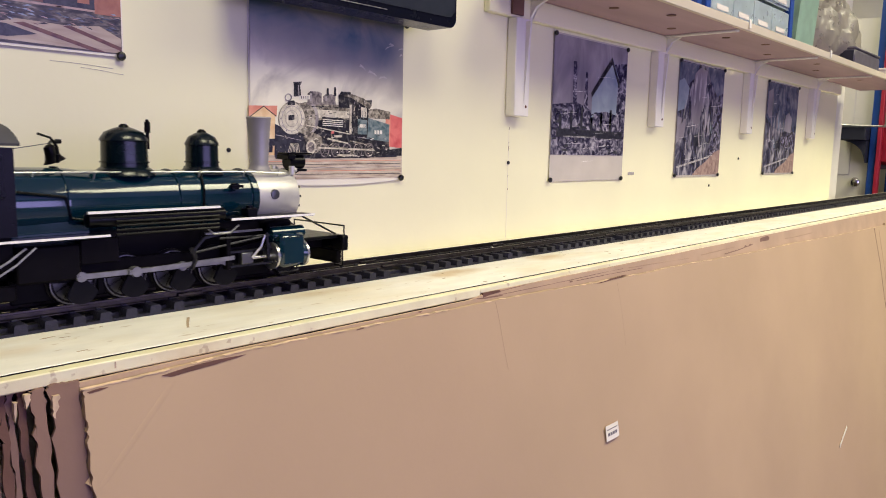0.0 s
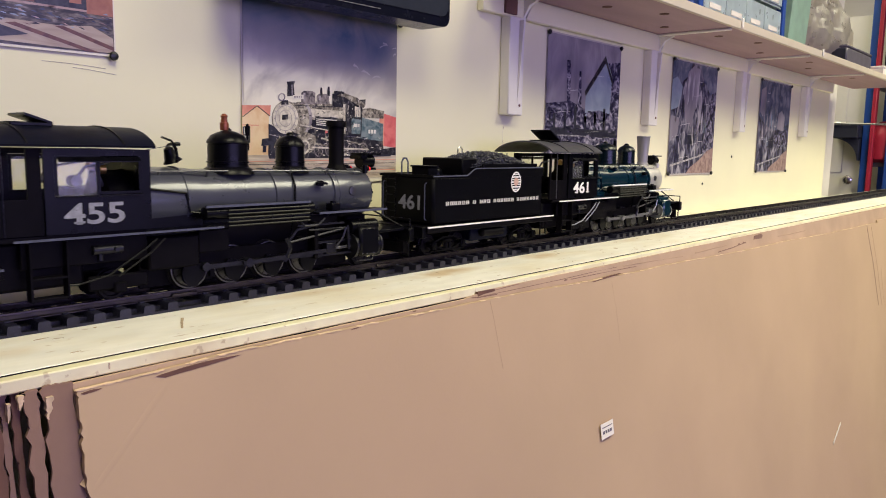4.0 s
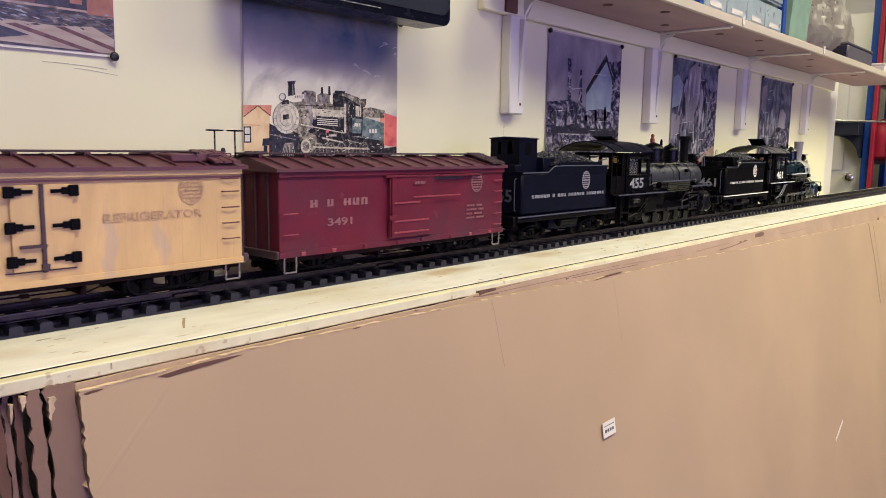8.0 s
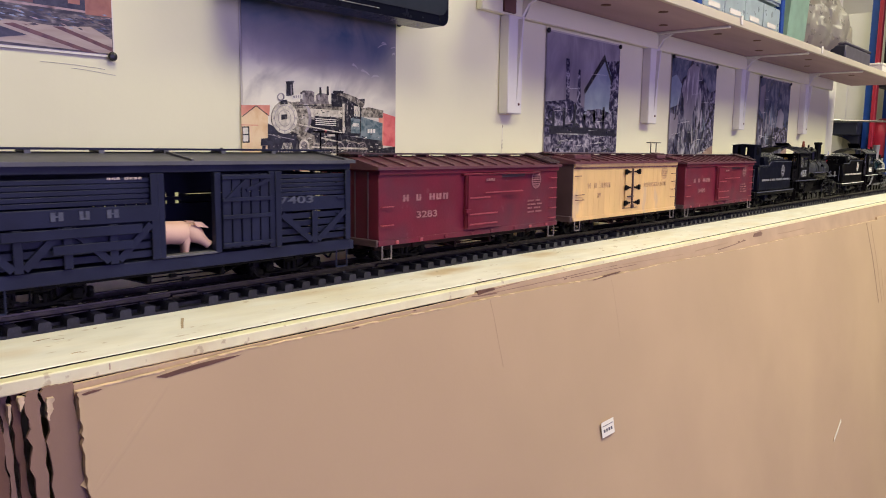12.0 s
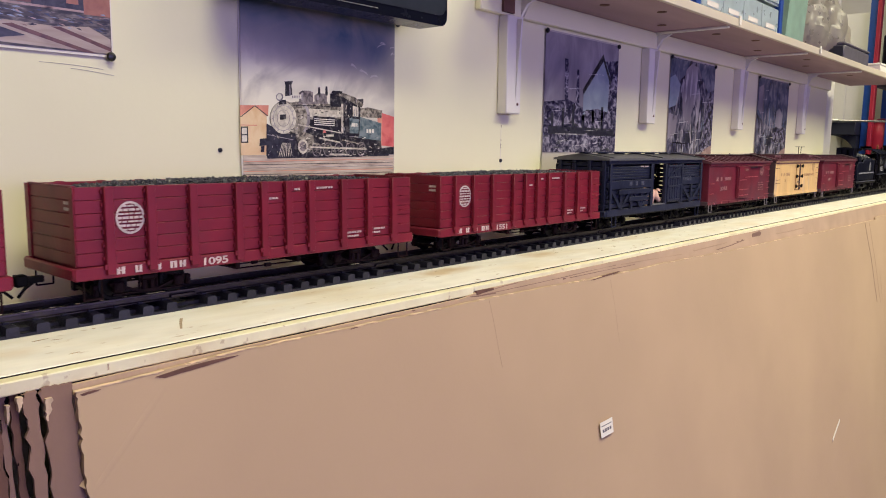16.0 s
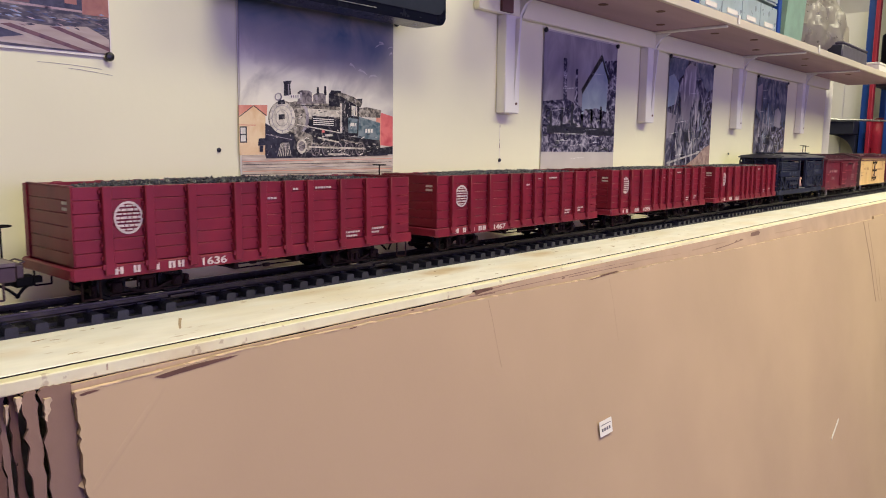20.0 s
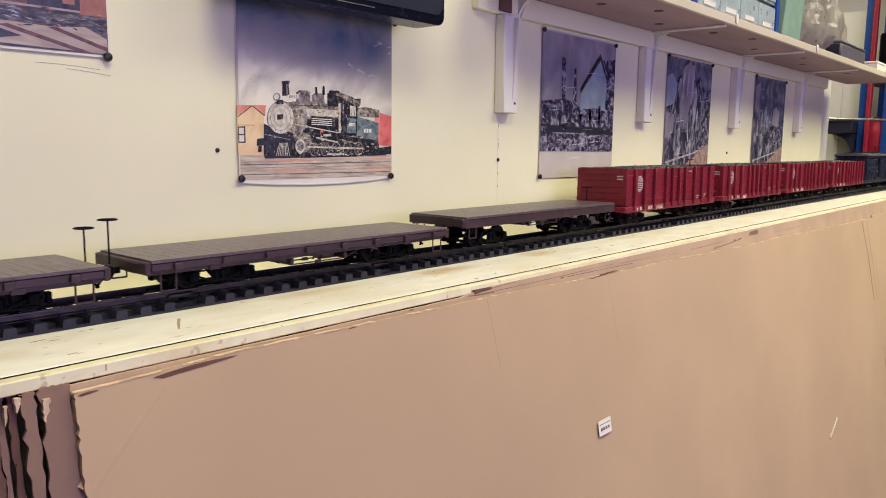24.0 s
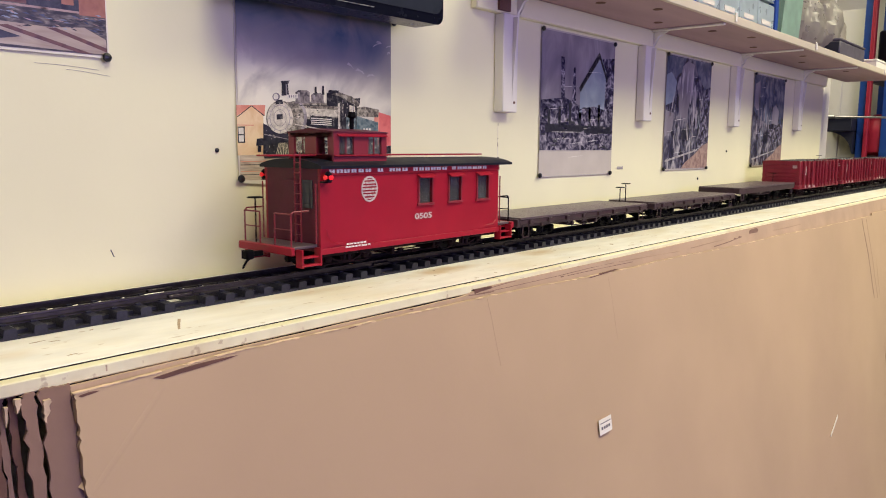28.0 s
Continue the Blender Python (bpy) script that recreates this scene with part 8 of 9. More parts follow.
for i in range(30):
    x, z = rnd.uniform(480, 556), rnd.uniform(160, 310)
    ink(pos, "printed_cab_stroke", strip(x, z, x + rnd.uniform(-6, 6), z + rnd.uniform(6, 24), rnd.uniform(2, 4)), rnd.choice((P_IRON, P_SMOKE, P_PALETAN, P_TEAL)), 6.3 + 0.005 * i)
for i in range(26):
    x, z = rnd.uniform(132, 250), rnd.uniform(60, 190)
    ink(pos, "printed_pilot_stroke", strip(x, z, x + rnd.uniform(-4, 10), z + rnd.uniform(-10, 10), rnd.uniform(1.5, 3)), rnd.choice((P_SMOKE, P_IRON, P_PALETAN)), 7.1)
ink(pos, "printed_red_flag", q((390, 162), (404, 164), (402, 174), (392, 176)), P_REDCAR, 8.2)
for i in range(90):
    x, z = rnd.uniform(260, 650), rnd.uniform(50, 150)
    ink(pos, "printed_glint", strip(x, z, x + rnd.uniform(4, 16), z + rnd.uniform(-7, 7), rnd.uniform(2, 5)), rnd.choice((P_PALETAN, P_TAN, P_PALE, P_IRON)), 8.4)
for i in range(5):
    z = -34 + i * 16
    ink(pos, "printed_rail", q((18, z), (718, z + 3), (718, z + 6), (18, z + 3)), (P_NIGHT, P_ROOFR, P_SMOKE)[i % 3], 1)
ink(pos, "printed_track_shade", q((130, 44), (700, 50), (700, 60), (126, 58)), P_NIGHT, 2.8)
for x, z, w, d, t in ((520, 478, 30, 12, -18), (560, 452, 44, 10, -20), (610, 420, 40, 12, 3), (640, 560, 40, 9, 16), (656, 580, 26, 9, -6), (700, 556, 24, 7, 4), (706, 524, 14, 12, 5)):
    ink(pos, "printed_cloud", q((x, z), (x + w * 0.5, z + d * 0.4 + t * 0.5), (x + w, z + t), (x + w * 0.7, z + d + t * 0.7), (x + w * 0.2, z + d)), P_CLOUD, 6)


def old_photo(x0, w, h, z0, seed, margin, kind):
    p = sheet("old_photograph", "old grey railway photograph under clear film, pinned to the wall", x0, x0 + w, z0, z0 + h, ((0.003, h - 0.004), (w - 0.006, h - 0.006), (0.001, 0.004), (w - 0.010, 0.003)), paper=M_FILM)
    a, b = 0.001, w - 0.002
    m = P_OLD if kind == 0 else P_OLD2
    ink(p, "printed_scene", rect(a, b, margin, h - 0.004), m, 0)
    if kind == 0:
        ink(p, "printed_haze", [(a, 0.170), (0.10, 0.18), (0.16, 0.165), (0.205, 0.17), (0.235, h - 0.05), (b, h - 0.04), (b, h - 0.004), (a, h - 0.004)], P_OLDSKY, 1)
        ink(p, "printed_trunk", [(0.085, 0.15), (0.10, 0.15), (0.095, 0.27), (0.08, 0.27)], P_OLD, 2)
        ink(p, "printed_trunk", [(0.13, 0.15), (0.15, 0.15), (0.142, 0.25), (0.134, 0.25)], P_OLD, 2)
        ink(p, "printed_gable", [(0.165, 0.150), (0.280, 0.140), (0.285, 0.250), (0.255, 0.290), (0.165, 0.210)], P_OLDPALE, 3)
        ink(p, "printed_roof_edge", [(0.160, 0.205), (0.250, 0.295), (0.292, 0.235), (0.292, 0.222), (0.252, 0.278), (0.165, 0.195)], P_IRON, 4)
        ink(p, "printed_porch", [(0.16, 0.135), (0.30, 0.125), (0.30, 0.155), (0.23, 0.165), (0.16, 0.155)], P_OLD, 4)
        for i in range(6):
            ink(p, "printed_dark_post", rect(0.03 + i * 0.044, 0.040 + i * 0.044, 0.105, 0.15 + 0.01 * (i % 3)), P_NIGHT, 4)
        ink(p, "printed_flat_wagon", rect(0.02, b - 0.01, 0.100, 0.118), P_NIGHT, 5)
        rr = random.Random(4)
        for i in range(40):
            x, z = rr.uniform(a, b - 0.03), rr.uniform(0.064, 0.16)
            ink(p, "printed_debris", [(x, z), (x + rr.uniform(0.006, 0.03), z + rr.uniform(-0.002, 0.002)), (x + rr.uniform(0.006, 0.02), z + rr.uniform(0.002, 0.008)), (x + 0.001, z + 0.003)], rr.choice((P_NIGHT, P_NIGHT, P_OLD, P_OLDPALE, P_OLDSKY)), 5.2 + i * 0.02)
        ink(p, "printed_bright_plank", rect(0.05, 0.17, 0.100, 0.103), P_GLEAM, 6)
    else:
        rr = random.Random(seed)
        def at(*pts):
            return [(a + (b - a) * fx, 0.006 + (h - 0.012) * fz) for fx, fz in pts]
        if kind == 1:
            ink(p, "printed_blue_hill", at((0, 1), (0.40, 1), (0.33, 0.88), (0.16, 0.80), (0, 0.84)), P_OLDBLUE, 1)
            ink(p, "printed_blue_hill", at((0.58, 1), (1, 1), (1, 0.78), (0.86, 0.74), (0.70, 0.86)), P_OLDBLUE, 1)
            ink(p, "printed_pale_bank", at((0, 0.56), (0.17, 0.60), (0.22, 0.78), (0.10, 0.86), (0, 0.83)), P_OLDPALE, 1.2)
            ink(p, "printed_pale_bank", at((0, 0.28), (0.16, 0.34), (0.18, 0.50), (0, 0.52)), P_OLDSKY, 1.2)
            ink(p, "printed_plume", at((0.30, 0.50), (0.44, 0.42), (0.52, 0.60), (0.60, 0.96), (0.44, 0.98), (0.33, 0.92), (0.26, 0.72)), P_OLDSKY, 1.4)
            for k, (x, z, w, d) in enumerate(((0.34, 0.62, 0.05, 0.30), (0.44, 0.66, 0.04, 0.28), (0.53, 0.58, 0.06, 0.36), (0.61, 0.40, 0.06, 0.38), (0.67, 0.36, 0.04, 0.22), (0.26, 0.66, 0.04, 0.18))):
                ink(p, "printed_plume_streak", at((x, z), (x + w * 0.7, z + d * 0.2), (x + w, z + d * 0.8), (x + w * 0.4, z + d), (x - w * 0.2, z + d * 0.6)), P_PLUME, 1.6 + k * 0.05)
            ink(p, "printed_dark_bank", at((0.74, 0.20), (1, 0.12), (1, 0.76), (0.90, 0.72), (0.80, 0.52)), P_OLD, 2)
        else:
            ink(p, "printed_blue_hill", at((0, 0.62), (0.20, 0.52), (0.50, 0.46), (0.80, 0.50), (1, 0.46), (1, 1), (0, 1)), P_OLDBLUE, 1)
            ink(p, "printed_pale_bank", at((0.02, 0.66), (0.12, 0.60), (0.20, 0.80), (0.16, 0.94), (0.03, 0.90)), P_OLDSKY, 1.2)
            ink(p, "printed_pale_rock", at((0.60, 0.48), (0.82, 0.46), (0.84, 0.62), (0.72, 0.70), (0.62, 0.66)), P_OLDSKY, 1.3)
            for k, (x, z, w, d) in enumerate(((0.34, 0.46, 0.05, 0.24), (0.42, 0.42, 0.06, 0.16), (0.24, 0.40, 0.04, 0.24), (0.50, 0.40, 0.03, 0.14))):
                ink(p, "printed_plume_streak", at((x, z), (x + w * 0.7, z + d * 0.2), (x + w, z + d * 0.8), (x + w * 0.4, z + d), (x - w * 0.2, z + d * 0.6)), P_PLUME, 1.6 + k * 0.05)
            ink(p, "printed_dark_bank", at((0.50, 0.30), (1, 0.30), (1, 0.46), (0.78, 0.44), (0.52, 0.40)), P_OLD, 2)
        ink(p, "printed_engine", [(0.115, 0.09), (0.165, 0.085), (0.17, 0.12), (0.155, 0.14), (0.148, 0.125), (0.12, 0.12)], P_NIGHT, 2.9)
        ink(p, "printed_earth", [(a + 0.12, margin), (b, margin), (b, 0.082), (b - 0.05, 0.070), (b - 0.10, 0.045), (a + 0.15, 0.022)], P_EARTH, 5)
        for i in range(16):
            x, z, t = rr.uniform(a + 0.02, b - 0.06), rr.uniform(0.03, h - 0.12), rr.uniform(-0.02, 0.02)
            ink(p, "printed_streak", [(x, z), (x + 0.004, z + 0.002), (x + t + 0.005, z + rr.uniform(0.03, 0.09)), (x + t, z + 0.03)], rr.choice((P_OLDPALE, P_OLDSKY, P_NIGHT, P_NIGHT, P_HAZE)), 3 + i * 0.02)
        ink(p, "printed_sleeper", [(a + 0.01, 0.024), (b - 0.08, 0.056), (b - 0.08, 0.061), (a + 0.01, 0.030)], P_GLEAM, 6)
    rr = random.Random(seed + 3)
    # white slivers paint glints along creases of the film
    for i in range(11):
        x, z = rr.uniform(0.01, 0.22), rr.uniform(0.06, h - 0.04) if i < 7 else rr.uniform(0.020, 0.15)
        part("film_crease", Geo().prism([(x, z), (x + 0.03, z + 0.002), (x + rr.uniform(0.05, 0.09), z + rr.uniform(0.003, 0.008)), (x + 0.03, z + 0.0027)], -0.0052, -0.0050, "y"), M_LETTER, p, "white sliver painted as a glint on the clear film")
    return p


old_photo(1.402, 0.328, 0.326, 0.099, 1, 0.060, 0)
old_photo(2.027, 0.318, 0.328, 0.101, 2, 0.004, 1)
old_photo(2.732, 0.334, 0.327, 0.100, 5, 0.004, 2)

# the poster cut by the top of the picture
lp = sheet("yard_poster", "colour poster of rusty sheds and sleepers in a yard", 0.118, 0.447, 0.272, 0.540, ((0.325, 0.001), (0.004, 0.0), (0.325, 0.264)))
ink(lp, "printed_yard", rect(0.002, 0.327, 0.003, 0.264), P_DKBLUE, 0)
ink(lp, "printed_shed", rect(0.295, 0.327, 0.048, 0.20), P_RUST, 1)
ink(lp, "printed_shed", rect(0.236, 0.295, 0.052, 0.20), P_NIGHT, 1)
ink(lp, "printed_shed", rect(0.100, 0.236, 0.053, 0.20), P_DKRUST, 1)
ink(lp, "printed_door", rect(0.275, 0.289, 0.058, 0.12), P_RUST, 2)
ink(lp, "printed_door", rect(0.242, 0.262, 0.060, 0.12), P_DKRUST, 2)
ink(lp, "printed_sill", rect(0.10, 0.295, 0.0495, 0.052), P_EARTH, 2)
ink(lp, "printed_ground", [(0.190, 0.026), (0.206, 0.031), (0.262, 0.030), (0.300, 0.034), (0.326, 0.022), (0.326, 0.0042), (0.150, 0.0070), (0.150, 0.018)], P_YTAN, 1)
ink(lp, "printed_beam", [(0.256, 0.029), (0.267, 0.030), (0.326, 0.0118), (0.326, 0.0070)], P_DKRUST, 3)
ink(lp, "printed_beam", [(0.203, 0.026), (0.214, 0.028), (0.309, 0.0035), (0.292, 0.0035)], P_DKRUST, 3.5)
ink(lp, "printed_beam", [(0.150, 0.026), (0.196, 0.024), (0.228, 0.016), (0.196, 0.010), (0.150, 0.012)], P_NIGHT, 3)
for i in range(110):
    x, z = rnd.uniform(0.15, 0.318), rnd.uniform(0.028, 0.050)
    w, d, t = rnd.uniform(0.003, 0.014), rnd.uniform(0.0005, 0.0017), rnd.uniform(-0.003, 0.001)
    ink(lp, "printed_scrap", [(x, z), (x + w * 0.5, z + t * 0.5 - d * 0.4), (min(x + w, 0.326), z + t), (x + w * 0.6, z + d + t * 0.6)], rnd.choice((P_NIGHT, P_NIGHT, P_NIGHT, P_OLDBLUE, P_EARTH, P_OLDPALE)), 2 + i * 0.01)

solid("wall_hole", Geo().lathe((0.596, WY + 0.0005, RZ + 0.159), (0, -1, 0), [(0, 0.0034), (0.002, 0.0032), (0.003, 0.0015)], n=12), M_PIN, "small black screw plug in the wall", "screw plug")
for k, (xa, xb, z) in enumerate(((0.36, 0.435, 0.2600), (0.395, 0.448, 0.2545))):
    solid("wall_ripple", Geo().pipe([(xa + (xb - xa) * t, WY - 0.0002, RZ + z - 0.003 * t + 0.001 * math.sin(3 * t + k)) for t in np.linspace(0, 1, 7)], 0.00032, n=6), M_TAG, "faint grey pencil line on the wall", "pencil line", "pencil lines")
solid("wall_plate", Geo().box(1.765, 1.797, WY - 0.002, WY - 0.0003, RZ + 0.110, RZ + 0.117, 0.0008), M_TAG, "tiny grey label on the wall", "label")
g = Geo().box(1.2530, 1.2542, WY - 0.0004, WY - 0.0001, RZ - 0.015, RZ + 0.212)
solid("wall_seam", g, M_CREAM, "thin vertical seam between two wall panels", "seam", kind="structure")
for zz, hh in ((0.208, 0.006), (0.181, 0.003), (0.166, 0.010), (0.112, 0.003), (0.085, 0.004)):
    solid("seam_crack", Geo().box(1.2531, 1.2544, WY - 0.0007, WY - 0.00045, RZ + zz, RZ + zz + hh), M_CARDD, "short dark crack in the wall seam", "crack", "seam cracks")
solid("seam_nail", Geo().lathe((1.2535, WY - 0.0005, RZ + 0.141), (0, -1, 0), [(0, 0.004), (0.002, 0.0036), (0.003, 0.001)], n=12), M_PIN, "black nail head on the wall seam", "nail", "nails")
solid("wall_scratch", Geo().bar((0.437, WY - 0.0004, RZ + 0.033), (0.441, WY - 0.0004, RZ + 0.023), 0.0004, 0.0013), M_GREY, "short dark scratch on the wall", "scratch")
solid("wall_nail", Geo().lathe((2.285, WY - 0.0005, RZ + 0.071), (0, -1, 0), [(0, 0.004), (0.002, 0.0036), (0.003, 0.001)], n=12), M_PIN, "black nail head in the wall", "nail", "nails")
solid("wall_nail", Geo().lathe((2.51, WY - 0.0005, RZ + 0.155), (0, -1, 0), [(0, 0.004), (0.002, 0.0036), (0.003, 0.001)], n=12), M_PIN, "black nail head in the wall", "nail", "nails")

# flat screen over the track
scr = thing("wall_screen", "black flat screen with rounded corners on the wall above the track", "screen", at=(0, 0, RZ))
sx0, sx1, sz0, sz1 = 0.575, 0.972, 0.3655, 1.0
r = 0.016
pts = [(sx1 - r + r * math.sin(a), sz0 + r - r * math.cos(a)) for a in np.linspace(0, math.pi / 2, 7)] + [(sx1 - r + r * math.cos(a), sz1 - r + r * math.sin(a)) for a in np.linspace(0, math.pi / 2, 7)]
pts += [(sx0 + r - r * math.sin(a), sz1 - r + r * math.cos(a)) for a in np.linspace(0, math.pi / 2, 7)] + [(sx0 + r - r * math.cos(a), sz0 + r - r * math.sin(a)) for a in np.linspace(0, math.pi / 2, 7)]
part("casing", Geo().prism(pts, 0.035, 0.085, "y"), M_SCREEN, scr)
part("panel", Geo().prism([(p[0] * 0.975 + 0.0184, (p[1] - 0.68) * 0.955 + 0.682) for p in pts], 0.0335, 0.0349, "y"), M_WINDOW, scr, "dark glossy panel")
part("bezel_line", Geo().pipe([(sx0 + 0.02, 0.0338, sz0 + 0.0085), (sx1 - 0.16, 0.0338, sz0 + 0.0085)], 0.0006), M_STEEL, scr, "thin bright line along the bezel")
part("wall_mount", Geo().box(0.62, 0.84, 0.0852, WY - 0.0005, 0.55, 0.80, 0.004), M_BLACKM, scr)

# ---- on the shelf ----
ST = SZ + 0.0165
rack = thing("drawer_rack", "small-parts rack with blue posts and clear drawers, on the shelf", "storage rack", at=(0, 0, 0))
for x in (1.665, 1.715, 2.290):
    for y in (-0.072, 0.10):
        part("rack_post", Geo().box(x, x + 0.026, y, y + 0.022, ST, ST + 0.34, 0.002), M_BLUE, rack, "blue post")
for j in range(4):
    z = ST + 0.006 + j * 0.078
    part("rack_tray", Geo().box(1.742, 2.289, -0.066, 0.118, z, z + 0.003), M_CLEAR, rack)
    for i in range(4):
        x = 1.748 + i * 0.135
        d = part("drawer", Geo().box(x, x + 0.130, -0.070, -0.0665, z + 0.006, z + 0.068, 0.001).box(x, x + 0.003, -0.066, 0.11, z + 0.006, z + 0.060).box(x + 0.127, x + 0.130, -0.066, 0.11, z + 0.006, z + 0.060).box(x, x + 0.13, -0.066, 0.11, z + 0.0035, z + 0.006), M_CLEAR, rack, "clear plastic drawer")
        part("drawer_label", Geo().box(x + 0.03, x + 0.10, -0.0712, -0.0704, z + 0.010, z + 0.022), M_CREAM, d)
        g = Geo()
        rr = random.Random(i * 7 + j)
        for _ in range(5):
            bx, by = x + rr.uniform(0.012, 0.085), rr.uniform(-0.055, 0.06)
            g.box(bx, bx + rr.uniform(0.012, 0.03), by, by + 0.03, z + 0.0062, z + rr.uniform(0.02, 0.05), 0.001)
        part("drawer_contents", g, rr.choice((M_TAG, M_CREAM, M_WHITE, M_WHITE)), d)
tub = thing("storage_tub", "pale green translucent plastic tub standing on the shelf", "plastic tub", at=(2.480, 0.01, ST))
part("tub_body", Geo().prism([(-0.066, 0), (0.066, 0), (0.078, 0.20), (-0.078, 0.20)], -0.085, 0.085, "x"), M_GREENP, tub)
part("tub_rim", Geo().box(-0.095, 0.095, -0.088, 0.088, 0.200, 0.210, 0.003), M_GREENP, tub)


def bag(x, y, z, r, seed, squash):
    """A crumpled clear bag with sharp wrinkles."""
    g = Geo().blob((0, 0, 0), 1.0, n=56)
    vs = []
    for v in g.v:
        p = Vector(v)
        k = 1 + 0.16 * noise.noise(p * 2.2 + Vector((seed, 0, 0))) + 0.10 * (0.5 - abs(noise.noise(p * 4.5 + Vector((0, seed, 0))))) + 0.09 * (0.5 - abs(noise.noise(p * 9 + Vector((seed, seed, 0)))))
        vs.append((p.x * k * r * squash[0], p.y * k * r * squash[1], max(-r * squash[2] * 0.82, p.z * k * r * squash[2])))
    g.v = vs
    ob = solid("plastic_bag", g.mesh("plastic_bag", M_BAG, 24), None, "crumpled clear plastic bag of parts on the shelf", "plastic bag", "bags on the shelf", at=(x, y, z + r * squash[2] * 0.82))
    return ob


bag(2.74, 0.0, ST, 0.10, 3, (1.25, 0.75, 1.0))
bag(3.00, 0.02, ST, 0.11, 8, (1.2, 0.75, 1.15))
bag(3.24, 0.04, ST, 0.09, 14, (1.0, 0.7, 1.3))
db = thing("dark_case", "dark grey plastic case standing on the shelf edge", "case", at=(3.00, -0.055, ST))
part("case_body", Geo().box(-0.055, 0.30, -0.030, 0.045, 0, 0.050, 0.004), M_GREY, db)
part("case_lid", Geo().box(-0.057, 0.302, -0.032, 0.047, 0.0505, 0.060, 0.004), M_GREY, db)
part("case_front", Geo().box(-0.0565, -0.0552, -0.026, 0.040, 0.004, 0.046, 0.0005), M_NAVY, db)
wb = thing("white_box", "small white box at the end of the shelf", "box", at=(3.55, -0.045, ST))
part("box_body", Geo().box(0, 0.20, -0.032, 0.05, 0, 0.032, 0.002), M_WHITE, wb)
part("box_lid", Geo().box(-0.002, 0.202, -0.034, 0.052, 0.0325, 0.042, 0.002), M_WHITE, wb)

# ---- beyond the end of the wall ----
door = thing("white_door", "white-painted door with a round metal knob, standing ajar", "door", at=(5.05, 0.46, 0))
part("door_leaf", Geo().box(0, 0.045, -0.165, 0.60, 0.01, 2.05, 0.002), M_WHITE, door)
part("door_moulding", Geo().box(-0.006, 0, -0.05, 0.45, RZ + 0.06, RZ + 0.80, 0.003), M_WHITE, door)
part("door_moulding", Geo().box(-0.006, 0, -0.05, 0.45, 0.25, RZ - 0.12, 0.003), M_WHITE, door)
knob = part("door_knob", Geo().lathe((0, -0.085, RZ + 0.017), (-1, -0.25, 0), [(0, 0.028), (0.004, 0.028), (0.006, 0.011), (0.030, 0.010), (0.034, 0.020), (0.042, 0.0265), (0.054, 0.0270), (0.063, 0.022), (0.066, 0.010)], n=24), M_CHROME, door, "polished metal knob")
part("door_latch_plate", Geo().box(0.008, 0.037, -0.1665, -0.1652, RZ - 0.04, RZ + 0.07), M_CHROME, door)
solid("door_frame", Geo().box(3.86, 3.98, 0.20, 0.235, 0, 2.1, 0.003), M_WHITE, kind="structure")
st = thing("steel_rack", "tall storage rack with blue and red uprights", "rack", at=(5.0, 0, 0))
for x, ya, yb, m in ((0.0, 0.2645, 0.304, M_BLUE), (-0.02, 0.240, 0.2625, M_RED), (0.0, 0.118, 0.178, M_BLUE), (0.55, 0.274, 0.318, M_BLUE), (0.55, 0.118, 0.178, M_BLUE)):
    part("upright", Geo().box(x, x + 0.05, ya, yb, 0, 2.3, 0.004), m, st, "blue upright" if m is M_BLUE else "red upright")
for z in (RZ + 0.10, RZ + 0.55, RZ - 0.4):
    part("rack_shelf", Geo().box(0.052, 0.548, -0.45, 0.27, z, z + 0.025, 0.002), M_GREY, st)
part("red_bin", Geo().lathe((0.10, 0.205, RZ + 0.126), (0, 0, 1), [(0, 0.05), (0.02, 0.085), (0.14, 0.095), (0.20, 0.080), (0.24, 0.03)], n=22), M_RED, st, "round red bin on the rack")
part("dark_bin", Geo().box(0.08, 0.5, -0.35, 0.10, RZ + 0.1255, RZ + 0.36, 0.01), M_NAVY, st)
part("dark_bin", Geo().box(0.08, 0.5, -0.40, 0.24, RZ + 0.5755, RZ + 0.85, 0.01), M_NAVY, st)
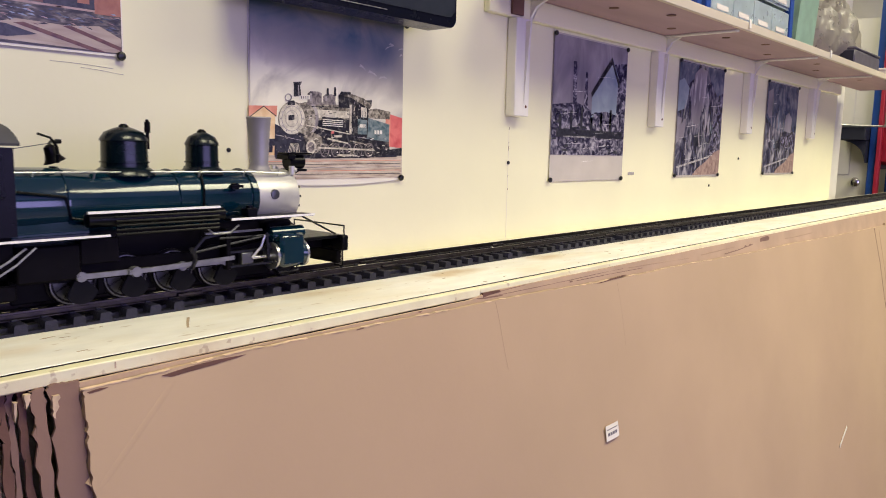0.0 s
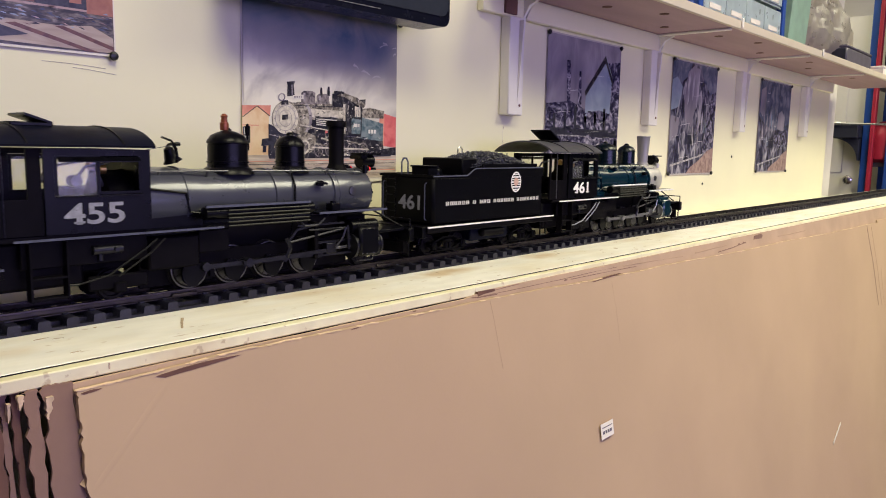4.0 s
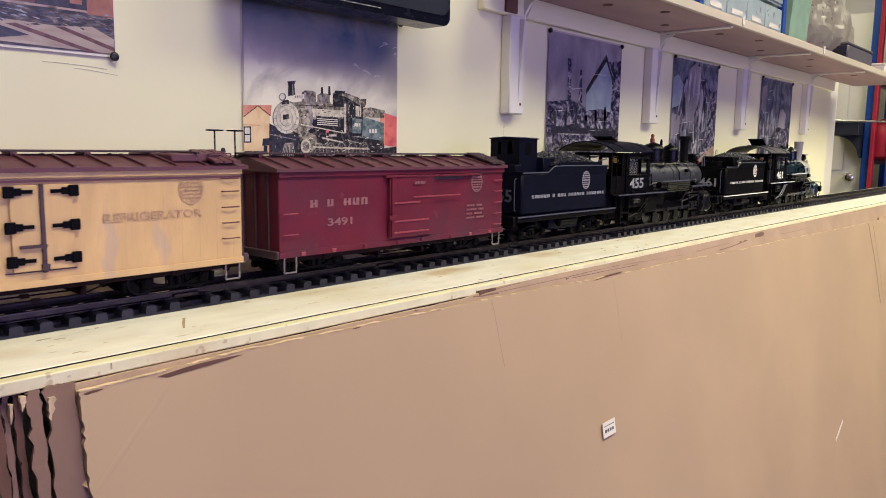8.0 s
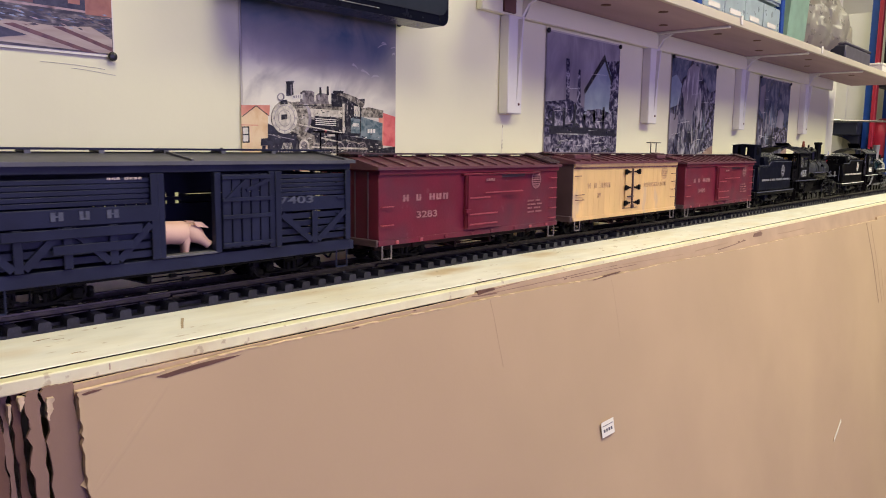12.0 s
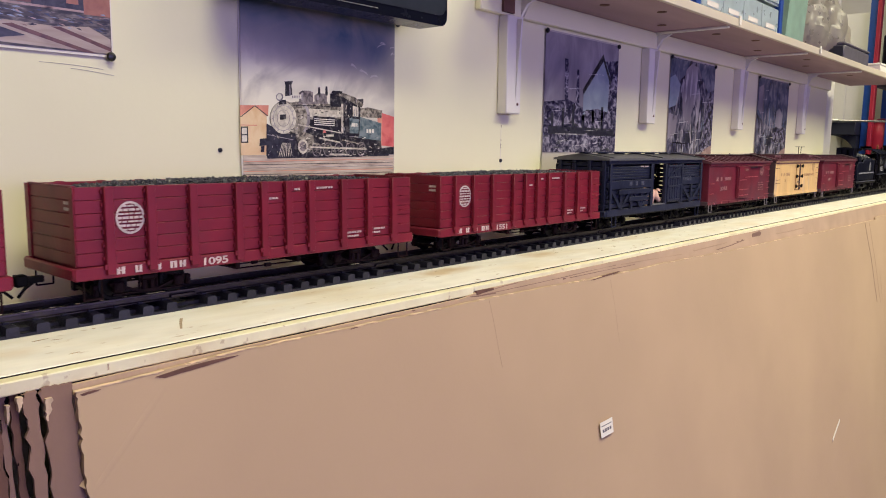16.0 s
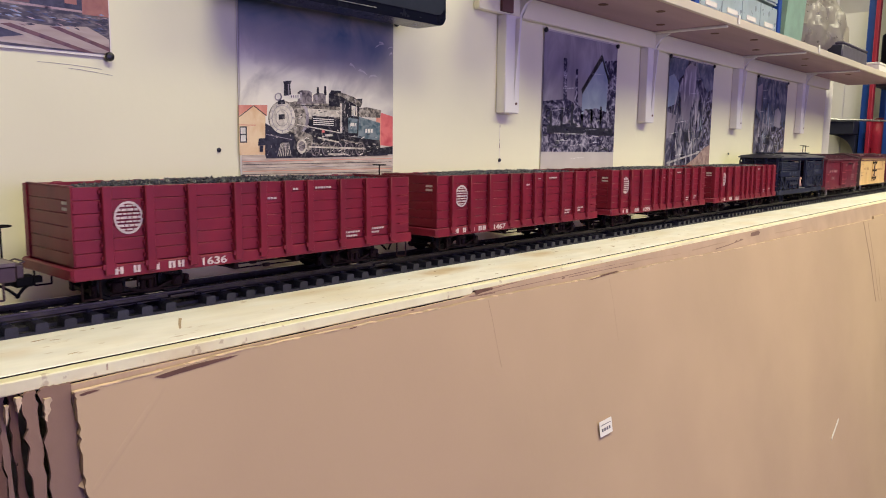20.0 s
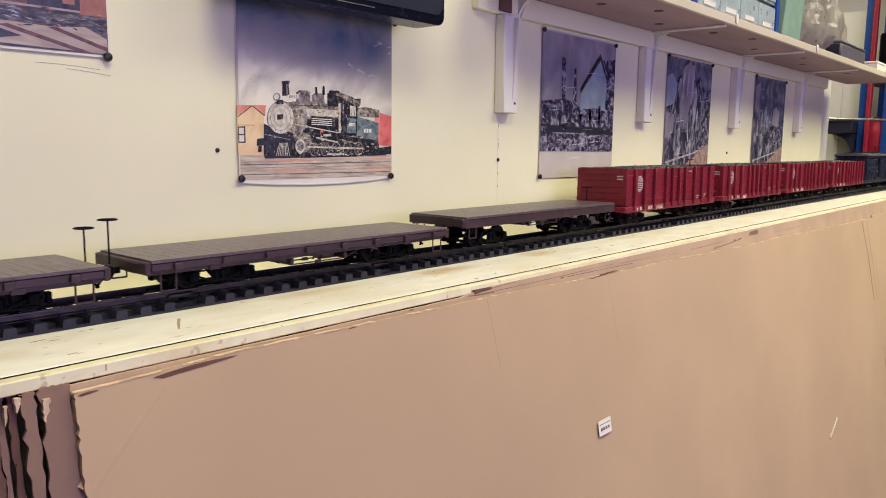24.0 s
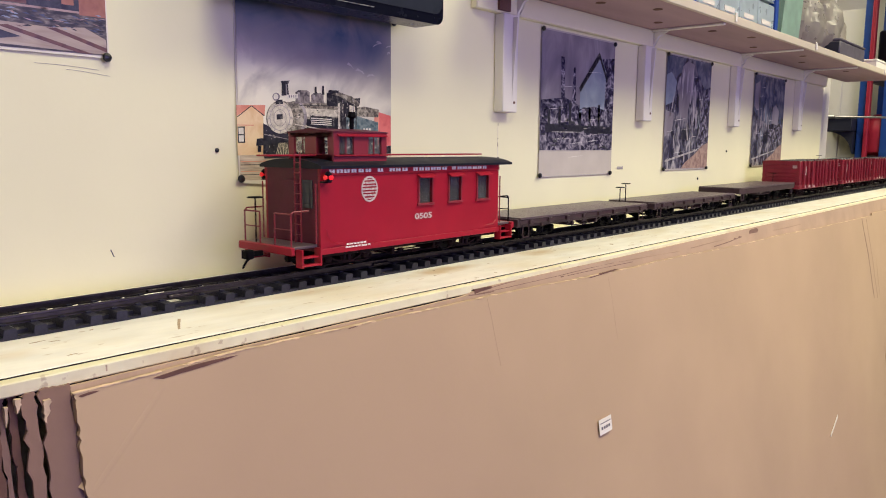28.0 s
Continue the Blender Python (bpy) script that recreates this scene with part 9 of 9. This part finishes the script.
hood = thing("dark_dispenser", "dark blue box on a curved bracket on the door", "dispenser", at=(5.049, 0.392, RZ + 0.245))
part("dispenser_box", Geo().box(-0.14, -0.001, -0.085, 0.055, 0.02, 0.10, 0.006), M_NAVY, hood)
part("dispenser_bracket", Geo().prism([(0.05, 0.018)] + [(0.05 - 0.13 * math.sin(a), 0.018 - 0.13 * (1 - math.cos(a))) for a in np.linspace(0, 1.45, 9)] + [(-0.083, -0.11), (-0.083, 0.018)], -0.10, -0.001, "x"), M_NAVY, hood)
rod = solid("metal_rod", Geo().pipe([(4.9, 0.45, RZ + 0.352), (4.9, -0.2, RZ + 0.33)], 0.006, n=10).cyl((4.9, 0.455, RZ + 0.352), (4.9, 0.40, RZ + 0.350), 0.011, n=10), M_STEEL, "thin metal rod reaching from the door to the rack", "rod")


# ---- what moves ----
# metres run by the train at every half second
RUN = [-0.040, 0.095, 0.227, 0.356, 0.485, 0.615, 0.750, 0.885, 1.023, 1.163, 1.305, 1.449, 1.595, 1.737, 1.879, 2.024, 2.167, 2.311, 2.457,
       2.603, 2.749, 2.895, 3.043, 3.193, 3.344, 3.493, 3.642, 3.790, 3.936, 4.081, 4.224, 4.366, 4.502, 4.638, 4.775, 4.911, 5.046, 5.178,
       5.311, 5.444, 5.577, 5.711, 5.847, 5.984, 6.125, 6.272, 6.420, 6.571, 6.723, 6.875, 7.028, 7.180, 7.334, 7.482, 7.633, 7.784, 7.935]


def run(t):
    return float(np.interp(t * 2, range(len(RUN)), RUN))


def motions():
    for ob, ref in MOVING:
        walk(ob, [(i / 2, pose(ref + d, 0, RZ)) for i, d in enumerate(RUN)])
    steps = [i / 15 for i in range(28 * 15 + 1)]
    for ob, (x, y, z), r in WHEELS:
        walk(ob, [(t, pose(x, y, z, 0, math.degrees(run(t) / r), 0)) for t in steps])
    for ob, (x, y, z), crank, r, phase in RODS:
        walk(ob, [(t, pose(x + crank * math.cos(run(t) / r + phase), y, z - crank * math.sin(run(t) / r + phase))) for t in steps])


motions()
